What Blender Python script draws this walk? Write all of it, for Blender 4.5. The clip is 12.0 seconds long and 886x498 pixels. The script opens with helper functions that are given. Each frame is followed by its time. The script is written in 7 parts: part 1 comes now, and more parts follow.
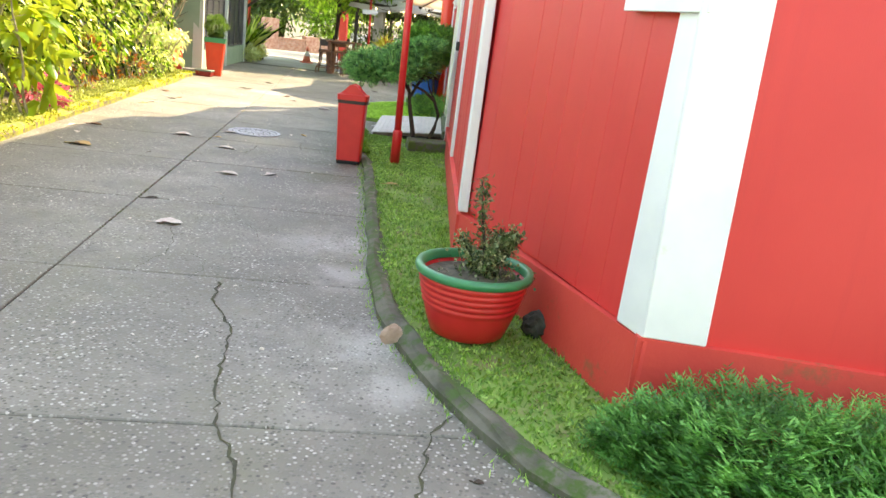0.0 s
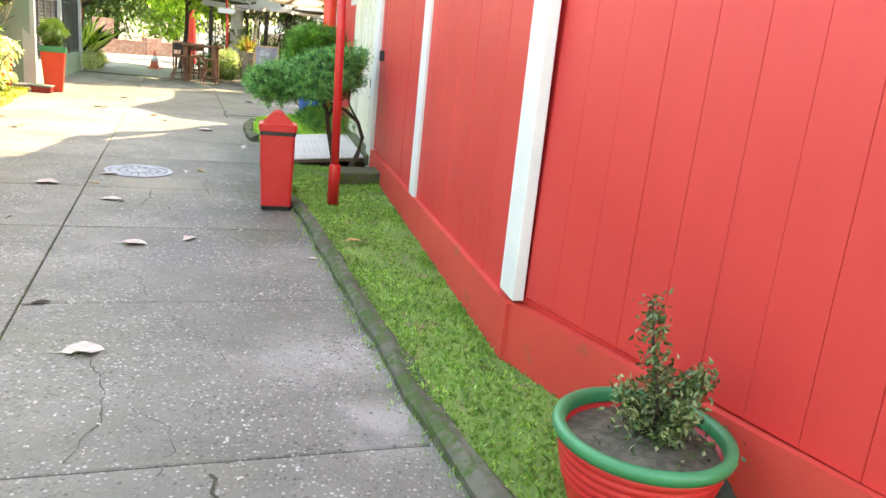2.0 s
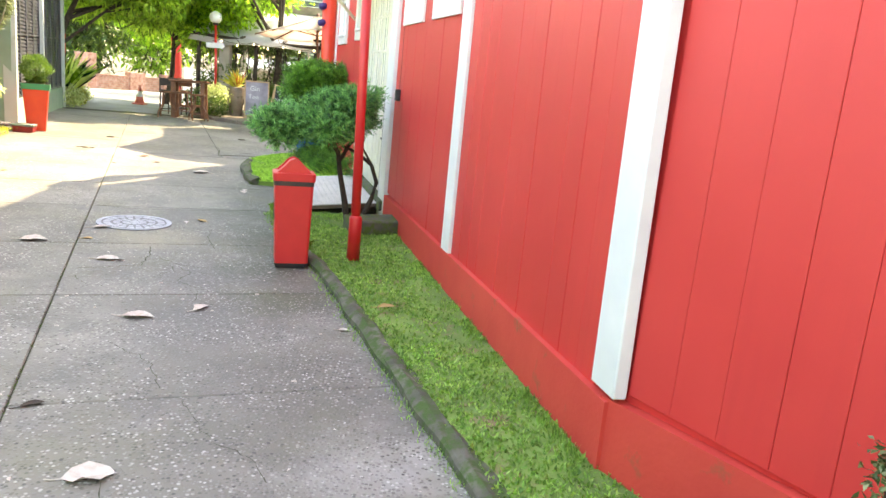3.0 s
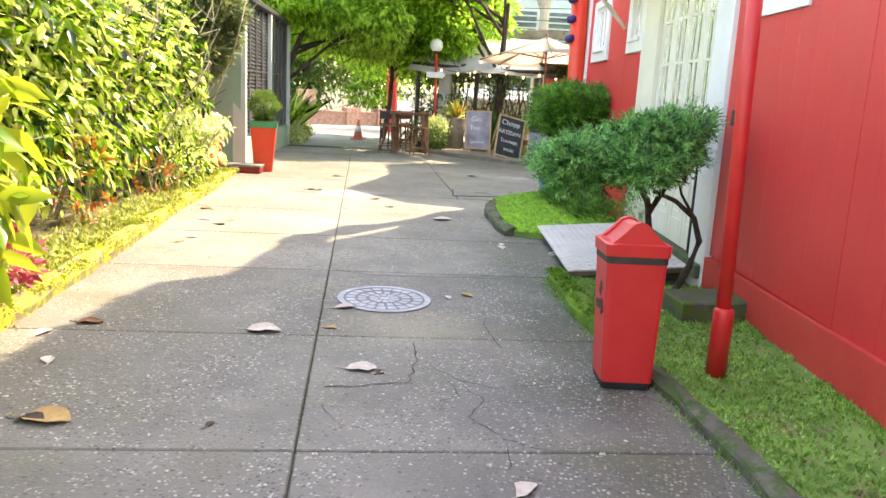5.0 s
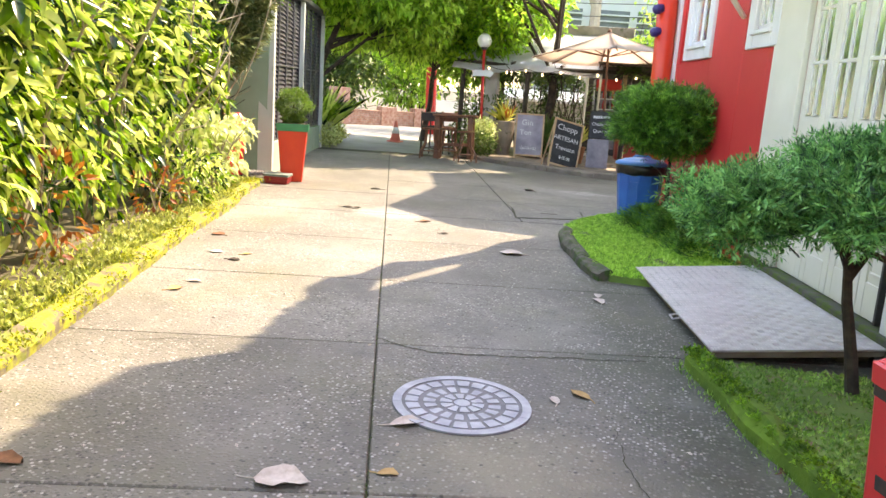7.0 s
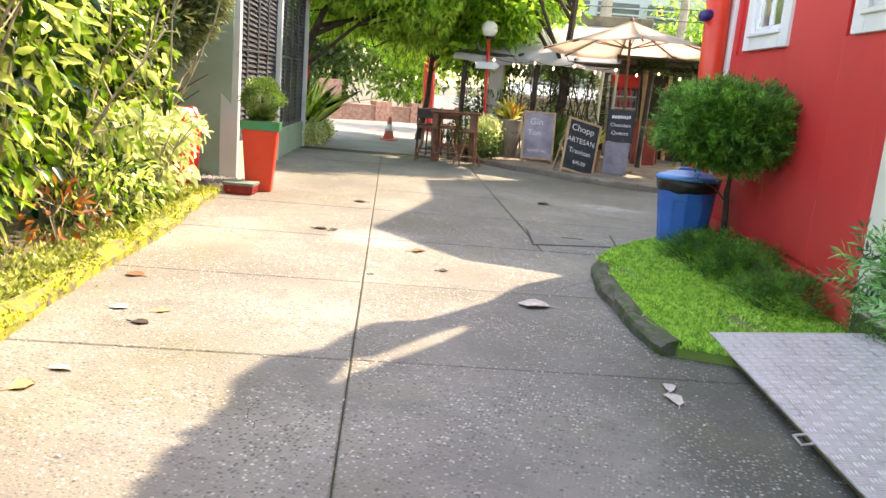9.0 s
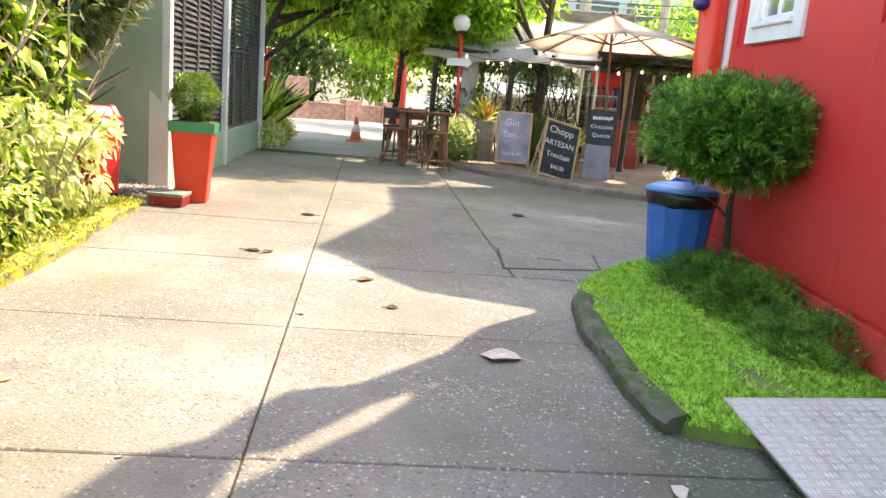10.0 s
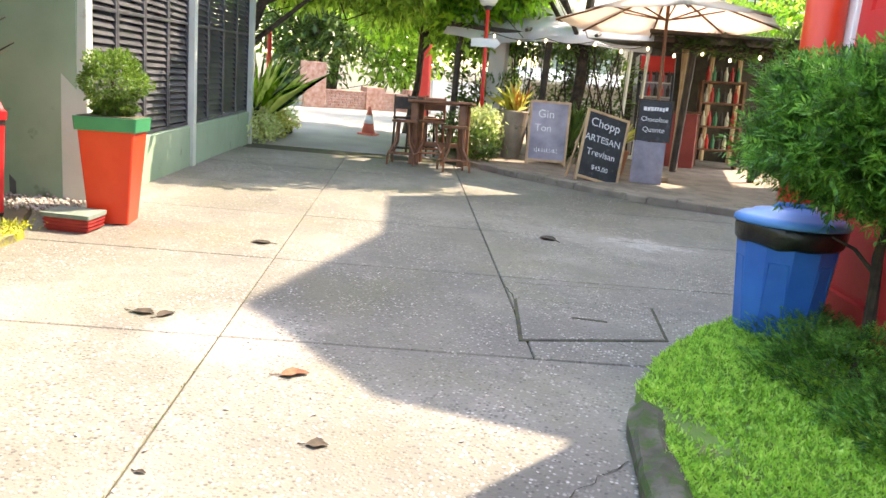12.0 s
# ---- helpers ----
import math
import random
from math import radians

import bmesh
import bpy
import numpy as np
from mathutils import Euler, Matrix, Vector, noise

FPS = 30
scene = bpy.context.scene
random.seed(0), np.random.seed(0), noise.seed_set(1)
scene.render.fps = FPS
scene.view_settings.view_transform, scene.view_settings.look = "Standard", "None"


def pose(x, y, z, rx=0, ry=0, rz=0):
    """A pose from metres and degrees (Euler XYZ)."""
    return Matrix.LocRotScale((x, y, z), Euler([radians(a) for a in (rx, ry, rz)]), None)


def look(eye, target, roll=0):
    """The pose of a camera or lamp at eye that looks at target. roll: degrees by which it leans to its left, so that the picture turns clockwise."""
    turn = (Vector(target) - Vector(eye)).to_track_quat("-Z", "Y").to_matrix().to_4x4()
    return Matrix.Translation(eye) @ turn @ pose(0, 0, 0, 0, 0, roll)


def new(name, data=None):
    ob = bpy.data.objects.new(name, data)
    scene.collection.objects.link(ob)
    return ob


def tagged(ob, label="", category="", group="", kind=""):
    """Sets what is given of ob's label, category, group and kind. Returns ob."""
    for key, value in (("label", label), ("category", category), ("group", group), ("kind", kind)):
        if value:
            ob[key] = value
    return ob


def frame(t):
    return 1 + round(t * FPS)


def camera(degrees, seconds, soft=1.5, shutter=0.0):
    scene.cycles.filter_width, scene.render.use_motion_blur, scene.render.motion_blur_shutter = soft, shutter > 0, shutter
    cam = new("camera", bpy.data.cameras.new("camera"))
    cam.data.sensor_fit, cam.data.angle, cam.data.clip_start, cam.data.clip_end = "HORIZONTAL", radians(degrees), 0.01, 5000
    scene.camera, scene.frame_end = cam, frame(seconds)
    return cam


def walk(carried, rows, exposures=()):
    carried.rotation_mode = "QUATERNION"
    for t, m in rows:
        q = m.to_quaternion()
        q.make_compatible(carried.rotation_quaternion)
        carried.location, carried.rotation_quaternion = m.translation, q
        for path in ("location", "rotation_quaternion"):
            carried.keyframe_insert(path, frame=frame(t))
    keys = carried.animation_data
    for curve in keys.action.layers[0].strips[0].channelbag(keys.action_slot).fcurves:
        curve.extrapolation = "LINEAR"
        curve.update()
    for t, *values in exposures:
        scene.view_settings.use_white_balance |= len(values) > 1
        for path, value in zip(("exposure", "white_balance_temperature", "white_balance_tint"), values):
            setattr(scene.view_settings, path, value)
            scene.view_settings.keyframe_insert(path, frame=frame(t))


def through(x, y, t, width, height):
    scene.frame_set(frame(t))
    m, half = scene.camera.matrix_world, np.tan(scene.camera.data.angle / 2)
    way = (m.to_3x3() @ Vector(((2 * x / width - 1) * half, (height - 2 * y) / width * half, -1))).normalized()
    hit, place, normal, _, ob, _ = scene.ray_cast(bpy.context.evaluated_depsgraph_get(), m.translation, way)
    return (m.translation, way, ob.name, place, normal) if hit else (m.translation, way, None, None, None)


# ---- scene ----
cam = camera(61.2, 12.0)
PATH = [
    (0, (1.133, -0.412, 1.434), (0.768, 1.476, 0.885), 7.5),
    (0.5, (0.808, -0.134, 1.402), (0.574, 1.769, 0.835), 6.7),
    (1, (0.49, 0.138, 1.422), (0.344, 2.047, 0.844), 6.1),
    (1.5, (0.197, 0.49, 1.443), (0.138, 2.409, 0.884), 6.2),
    (2, (-0.077, 0.864, 1.472), (-0.052, 2.795, 0.952), 6.3),
    (2.5, (-0.266, 1.161, 1.46), (-0.18, 3.105, 1.0), 6.2),
    (3, (-0.493, 1.506, 1.494), (-0.426, 3.456, 1.056), 6.0),
    (3.5, (-0.768, 1.995, 1.447), (-0.815, 3.95, 1.025), 5.5),
    (5.5, (-1.785, 3.852, 1.355), (-2.277, 5.748, 0.952), 3.7),
    (6, (-1.981, 4.235, 1.35), (-2.482, 6.131, 0.954), 4.1),
    (6.5, (-2.163, 4.622, 1.337), (-2.672, 6.515, 0.938), 4.0),
    (7, (-2.314, 4.969, 1.356), (-2.823, 6.858, 0.939), 4.4),
    (9, (-2.817, 6.641, 1.337), (-3.313, 8.53, 0.907), 5.3),
    (9.5, (-2.871, 7.157, 1.33), (-3.342, 9.053, 0.903), 5.5),
    (10, (-2.917, 7.664, 1.33), (-3.359, 9.567, 0.903), 5.6),
    (10.5, (-2.93, 8.189, 1.316), (-3.366, 10.094, 0.889), 5.5),
    (11, (-2.962, 8.705, 1.29), (-3.421, 10.603, 0.86), 5.8),
    (11.5, (-3.027, 9.162, 1.287), (-3.524, 11.048, 0.843), 5.5),
    (12, (-3.145, 9.622, 1.309), (-3.679, 11.492, 0.842), 5.5),
]
walk(cam, [(t, look(eye, target, roll)) for t, eye, target, roll in PATH],
     exposures=[(0, 3.1, 10000, 11), (2.0, 3.42, 10000, 12), (3.5, 3.42, 9800, 14), (5.5, 3.05, 9200, 17), (9.0, 2.86, 8900, 20), (11.0, 3.04, 8600, 19), (12.0, 3.1, 8400, 18)])

# ---- world, sun, exposure ----
SUN_AZ = Vector((0.65, 0.76)).normalized()
SUN_EL = radians(53)
world = bpy.data.worlds.new("sky")
scene.world = world
world.use_nodes = True
_nt = world.node_tree
_sky = _nt.nodes.new("ShaderNodeTexSky")
_sky.sky_type = "NISHITA"
_sky.sun_disc = False
_sky.sun_elevation = SUN_EL
_sky.sun_rotation = math.atan2(SUN_AZ.x, SUN_AZ.y)
_bg = _nt.nodes["Background"]
_bg.inputs["Strength"].default_value = 0.15
_nt.links.new(_sky.outputs[0], _bg.inputs["Color"])
_sun = bpy.data.lights.new("sun", "SUN")
_sun.energy = 1.88
_sun.angle = radians(0.5)
_sun.color = (1.0, 0.95, 0.86)
sun = new("sun", _sun)
sun.matrix_world = look((SUN_AZ.x * math.cos(SUN_EL) * 40, SUN_AZ.y * math.cos(SUN_EL) * 40, math.sin(SUN_EL) * 40), (0, 0, 0))


# ---- small helpers ----
def material(name, build):
    m = bpy.data.materials.new(name)
    m.use_nodes = True
    nt = m.node_tree
    bsdf = nt.nodes["Principled BSDF"]
    build(nt, bsdf)
    return m


def node(nt, kind, **inputs):
    n = nt.nodes.new(kind)
    for k, v in inputs.items():
        n.inputs[k.replace("_", " ")].default_value = v
    return n


def coords(nt):
    return nt.nodes.new("ShaderNodeNewGeometry").outputs["Position"]


def noise_tex(nt, scale, detail=4.0, rough=0.55, vec=None):
    n = node(nt, "ShaderNodeTexNoise", Scale=scale, Detail=detail, Roughness=rough)
    nt.links.new(vec if vec is not None else coords(nt), n.inputs["Vector"])
    return n.outputs["Fac"]


def ramp(nt, fac, *stops):
    r = nt.nodes.new("ShaderNodeValToRGB")
    while len(r.color_ramp.elements) < len(stops):
        r.color_ramp.elements.new(0.5)
    for e, (p, c) in zip(r.color_ramp.elements, stops):
        e.position = p
        e.color = (*c, 1) if len(c) == 3 else c
    nt.links.new(fac, r.inputs["Fac"])
    return r.outputs["Color"]


def mix(nt, fac, a, b, mode="MIX"):
    n = nt.nodes.new("ShaderNodeMix")
    n.data_type = "RGBA"
    n.blend_type = mode
    ins = [i for i in n.inputs if i.type == "RGBA"]
    if isinstance(fac, (int, float)):
        n.inputs[0].default_value = fac
    else:
        nt.links.new(fac, n.inputs[0])
    for sock, v in ((ins[0], a), (ins[1], b)):
        if isinstance(v, tuple):
            sock.default_value = (*v, 1) if len(v) == 3 else v
        else:
            nt.links.new(v, sock)
    return [o for o in n.outputs if o.type == "RGBA"][0]


def bump(nt, bsdf, height, strength=0.3, dist=0.01):
    b = node(nt, "ShaderNodeBump", Strength=strength, Distance=dist)
    nt.links.new(height, b.inputs["Height"])
    nt.links.new(b.outputs[0], bsdf.inputs["Normal"])


def paint(name, c1, c2, scale=3.0, rough=0.5, fine=60.0, relief=0.12, metal=0.0, dirt=None, dirt_at=0.62):
    """A painted or plain surface: two tones at a large scale, fine grain, a little relief and blotches of dirt."""
    def build(nt, b):
        col = ramp(nt, noise_tex(nt, scale), (0.35, c1), (0.68, c2))
        if dirt:
            col = mix(nt, ramp(nt, noise_tex(nt, scale * 2.3, 6.0, 0.65), (dirt_at, (0, 0, 0)), (dirt_at + 0.12, (1, 1, 1))), col, dirt)
        nt.links.new(col, b.inputs["Base Color"])
        b.inputs["Roughness"].default_value = rough
        b.inputs["Metallic"].default_value = metal
        if relief:
            bump(nt, b, noise_tex(nt, fine), relief, 0.004)
    return material(name, build)


def leafy(name, dark, mid, light, rough=0.45, through=0.35, even=0.5, mottle=0.6, clump=None, island=0.16, stops=(0.44, 0.56, 0.72)):
    """Foliage: every leaf has its own tone, or every clump of it; light comes through thin leaves."""
    def build(nt, b):
        g = nt.nodes.new("ShaderNodeNewGeometry")
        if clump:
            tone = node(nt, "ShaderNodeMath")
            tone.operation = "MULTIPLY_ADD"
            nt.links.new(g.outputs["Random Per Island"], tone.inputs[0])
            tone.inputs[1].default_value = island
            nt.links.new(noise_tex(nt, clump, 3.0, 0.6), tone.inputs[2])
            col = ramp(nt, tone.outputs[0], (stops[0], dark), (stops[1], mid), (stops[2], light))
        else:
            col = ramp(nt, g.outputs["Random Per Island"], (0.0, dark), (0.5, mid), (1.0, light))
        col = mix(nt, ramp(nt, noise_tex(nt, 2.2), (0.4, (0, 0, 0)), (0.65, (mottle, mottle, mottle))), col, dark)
        nt.links.new(col, b.inputs["Base Color"])
        b.inputs["Roughness"].default_value = rough
        t = nt.nodes.new("ShaderNodeBsdfTranslucent")
        nt.links.new(mix(nt, even, col, light), t.inputs["Color"])
        ms = nt.nodes.new("ShaderNodeMixShader")
        ms.inputs[0].default_value = through
        nt.links.new(b.outputs[0], ms.inputs[1])
        nt.links.new(t.outputs[0], ms.inputs[2])
        nt.links.new(ms.outputs[0], nt.nodes["Material Output"].inputs["Surface"])
    return material(name, build)


LEAN = Vector((-0.025, 0.035))       # the drive falls a little, so upright things stand slightly out of square to it
LEAN_CAFE = Vector((-0.052, 0.058))  # and a little more so at the cafe


def plumb(lean):
    """The small turn that brings a thing built square to the drive upright."""
    return Vector((0, 0, 1)).rotation_difference(Vector((lean.x, lean.y, 1))).to_matrix().to_4x4()


def thing(name, loc=(0, 0, 0), label="", category="", group="", kind="", rz=0.0, lean=None):
    e = new(name)
    e.empty_display_size = 0.1
    e.matrix_basis = pose(*loc, 0, 0, rz) if lean is None else Matrix.Translation(loc) @ plumb(lean) @ pose(0, 0, 0, 0, 0, rz)
    return tagged(e, label, category, group, kind)


def part(name, bm, mat, parent=None, label="", smooth=False, loc=None):
    """Links a bmesh (or a mesh) as one mesh object under a thing or under a part."""
    if isinstance(bm, bmesh.types.BMesh):
        me = bpy.data.meshes.new(name)
        bm.to_mesh(me)
        bm.free()
    else:
        me = bm
    if not me.materials:
        me.materials.append(mat)
    if smooth:
        me.polygons.foreach_set("use_smooth", [True] * len(me.polygons))
    ob = new(name, me)
    if parent:
        ob.parent = parent
    if loc is not None:
        ob.matrix_basis = loc
    return tagged(ob, label)


def box(bm, x0, x1, y0, y1, z0, z1, bevel=0.0, m=None):
    """A box between two corners, its edges taken off by bevel."""
    g = bmesh.ops.create_cube(bm, size=1.0)
    vs = g["verts"]
    for v in vs:
        v.co = Vector((x0 if v.co.x < 0 else x1, y0 if v.co.y < 0 else y1, z0 if v.co.z < 0 else z1))
    if bevel:
        es = list({e for v in vs for e in v.link_edges})
        r = bmesh.ops.bevel(bm, geom=es, offset=bevel, segments=1, affect="EDGES")
        vs = list({v for f in r["faces"] for v in f.verts} | {v for v in vs if v.is_valid})
    if m is not None:
        bmesh.ops.transform(bm, matrix=m, verts=vs)
    return bm


def boxed(*a, **k):
    return box(bmesh.new(), *a, **k)


def lathe(profile, seg=24, bm=None, m=None):
    """A turned body from (radius, height) pairs."""
    bm = bm or bmesh.new()
    rings = []
    for r, z in profile:
        rings.append([bm.verts.new((m @ Vector((r * math.cos(2 * math.pi * i / seg), r * math.sin(2 * math.pi * i / seg), z))) if m else (r * math.cos(2 * math.pi * i / seg), r * math.sin(2 * math.pi * i / seg), z)) for i in range(seg)])
    for a, b in zip(rings, rings[1:]):
        for i in range(seg):
            bm.faces.new((a[i], a[(i + 1) % seg], b[(i + 1) % seg], b[i]))
    bm.faces.new(list(reversed(rings[0])))
    bm.faces.new(rings[-1])
    return bm


def tube(points, radii, seg=8, bm=None):
    """A tapered tube along points."""
    bm = bm or bmesh.new()
    pts = [Vector(p) for p in points]
    if not isinstance(radii, (list, tuple)):
        radii = [radii] * len(pts)
    rings = []
    for i, p in enumerate(pts):
        d = (pts[min(i + 1, len(pts) - 1)] - pts[max(i - 1, 0)]).normalized()
        q = d.to_track_quat("Z", "Y")
        rings.append([bm.verts.new(p + q @ Vector((radii[i] * math.cos(2 * math.pi * k / seg), radii[i] * math.sin(2 * math.pi * k / seg), 0))) for k in range(seg)])
    for a, b in zip(rings, rings[1:]):
        for k in range(seg):
            bm.faces.new((a[k], a[(k + 1) % seg], b[(k + 1) % seg], b[k]))
    bm.faces.new(list(reversed(rings[0])))
    bm.faces.new(rings[-1])
    return bm


def prism(outline, z0, z1, bevel=0.0):
    """An upright prism over a plan outline (counter-clockwise), with taken-off top edges."""
    bm = bmesh.new()
    lo = [bm.verts.new((x, y, z0)) for x, y in outline]
    hi = [bm.verts.new((x, y, z1)) for x, y in outline]
    n = len(lo)
    bm.faces.new(list(reversed(lo)))
    top = bm.faces.new(hi)
    for i in range(n):
        bm.faces.new((lo[i], lo[(i + 1) % n], hi[(i + 1) % n], hi[i]))
    if bevel:
        bmesh.ops.bevel(bm, geom=list(top.edges), offset=bevel, segments=1, affect="EDGES")
    return bm


def leaf_mesh(name, pos, direction, length, width, rng, fold=0.25, droop=0.0, turn=0.6):
    """Many small folded leaves: each a base, two sides and a tip."""
    pos = np.asarray(pos, float)
    n = len(pos)
    d = np.asarray(direction, float)
    d = d / np.maximum(np.linalg.norm(d, axis=1, keepdims=True), 1e-6)
    up = rng.normal(size=(n, 3)) * turn + np.array([0, 0, 1.0])
    side = np.cross(d, up)
    side /= np.maximum(np.linalg.norm(side, axis=1, keepdims=True), 1e-6)
    nrm = np.cross(side, d)
    L = (length * rng.uniform(0.65, 1.25, n))[:, None]
    W = (width * rng.uniform(0.7, 1.2, n))[:, None]
    v = np.empty((n, 4, 3))
    v[:, 0] = pos
    v[:, 1] = pos + d * L * 0.45 + side * W * 0.5 + nrm * W * fold
    v[:, 2] = pos + d * L - np.array([0, 0, 1.0]) * L * droop
    v[:, 3] = pos + d * L * 0.45 - side * W * 0.5 + nrm * W * fold
    faces = np.empty((n, 2, 3), int)
    b = np.arange(n) * 4
    faces[:, 0] = np.stack([b, b + 1, b + 2], 1)
    faces[:, 1] = np.stack([b, b + 2, b + 3], 1)
    me = bpy.data.meshes.new(name)
    me.vertices.add(n * 4)
    me.vertices.foreach_set("co", v.reshape(-1))
    me.loops.add(n * 6)
    me.loops.foreach_set("vertex_index", faces.reshape(-1).astype(np.int32))
    me.polygons.add(n * 2)
    me.polygons.foreach_set("loop_start", np.arange(n * 2, dtype=np.int32) * 3)
    me.update(calc_edges=True)
    return me


def broad_leaf_mesh(name, pos, direction, length, width, rng, droop=0.15, turn=1.1):
    """Larger leaves: a pointed oval blade with a folded midrib and a drooping tip."""
    pos = np.asarray(pos, float)
    n = len(pos)
    d = np.asarray(direction, float)
    d = d / np.maximum(np.linalg.norm(d, axis=1, keepdims=True), 1e-6)
    up = rng.normal(size=(n, 3)) * turn + np.array([0, 0, 1.0])
    side = np.cross(d, up)
    side /= np.maximum(np.linalg.norm(side, axis=1, keepdims=True), 1e-6)
    nrm = np.cross(side, d)
    L = (length * rng.uniform(0.6, 1.25, n))[:, None]
    W = (width * rng.uniform(0.7, 1.2, n))[:, None]
    down = np.array([0, 0, -1.0])
    v = np.empty((n, 8, 3))
    for i, (a, w) in enumerate(((0.0, 0.0), (0.3, 0.46), (0.66, 0.36), (1.0, 0.0), (0.66, -0.36), (0.3, -0.46), (0.32, 0.0), (0.68, 0.0))):
        v[:, i] = pos + d * L * a + side * W * w + nrm * W * abs(w) * 0.4 + down * L * droop * a * a
    b = np.arange(n) * 8
    order = ((0, 6, 1), (1, 6, 2), (6, 7, 2), (2, 7, 3), (0, 5, 6), (5, 4, 6), (6, 4, 7), (7, 4, 3))
    faces = np.stack([np.stack([b + k for k in f], 1) for f in order], 1)
    me = bpy.data.meshes.new(name)
    me.vertices.add(n * 8)
    me.vertices.foreach_set("co", v.reshape(-1))
    me.loops.add(n * 24)
    me.loops.foreach_set("vertex_index", faces.reshape(-1).astype(np.int32))
    me.polygons.add(n * 8)
    me.polygons.foreach_set("loop_start", np.arange(n * 8, dtype=np.int32) * 3)
    me.update(calc_edges=True)
    return me


def lump(rng, n, centre, radii, shell=0.55):
    """Points in the outer part of an uneven ellipsoid, and the way outwards at each."""
    d = rng.normal(size=(n, 3))
    d /= np.linalg.norm(d, axis=1, keepdims=True)
    wob = 1 + 0.16 * np.sin(d[:, 0] * 5 + centre[0] * 7) * np.cos(d[:, 1] * 6 + centre[1] * 5) + 0.1 * np.sin(d[:, 2] * 7 + centre[2] * 9)
    r = (shell + (1 - shell) * rng.uniform(0, 1, n) ** 0.5) * wob
    return np.asarray(centre) + d * r[:, None] * np.asarray(radii), d

# ---- materials ----
def blot(nt, x, y, r, full=0.6):
    """A soft, ragged blot on the ground round (x, y)."""
    sub = nt.nodes.new("ShaderNodeVectorMath")
    sub.operation = "DISTANCE"
    sub.inputs[1].default_value = (x, y, 0)
    nt.links.new(coords(nt), sub.inputs[0])
    n = nt.nodes.new("ShaderNodeMath")
    n.operation = "MULTIPLY_ADD"
    nt.links.new(noise_tex(nt, 3.5, 5.0, 0.65), n.inputs[0])
    n.inputs[1].default_value = 1.5 * r
    nt.links.new(sub.outputs["Value"], n.inputs[2])
    return ramp(nt, n.outputs[0], (min(0.95, r * 1.0), (full, full, full)), (min(0.99, r * 1.75), (0, 0, 0)))


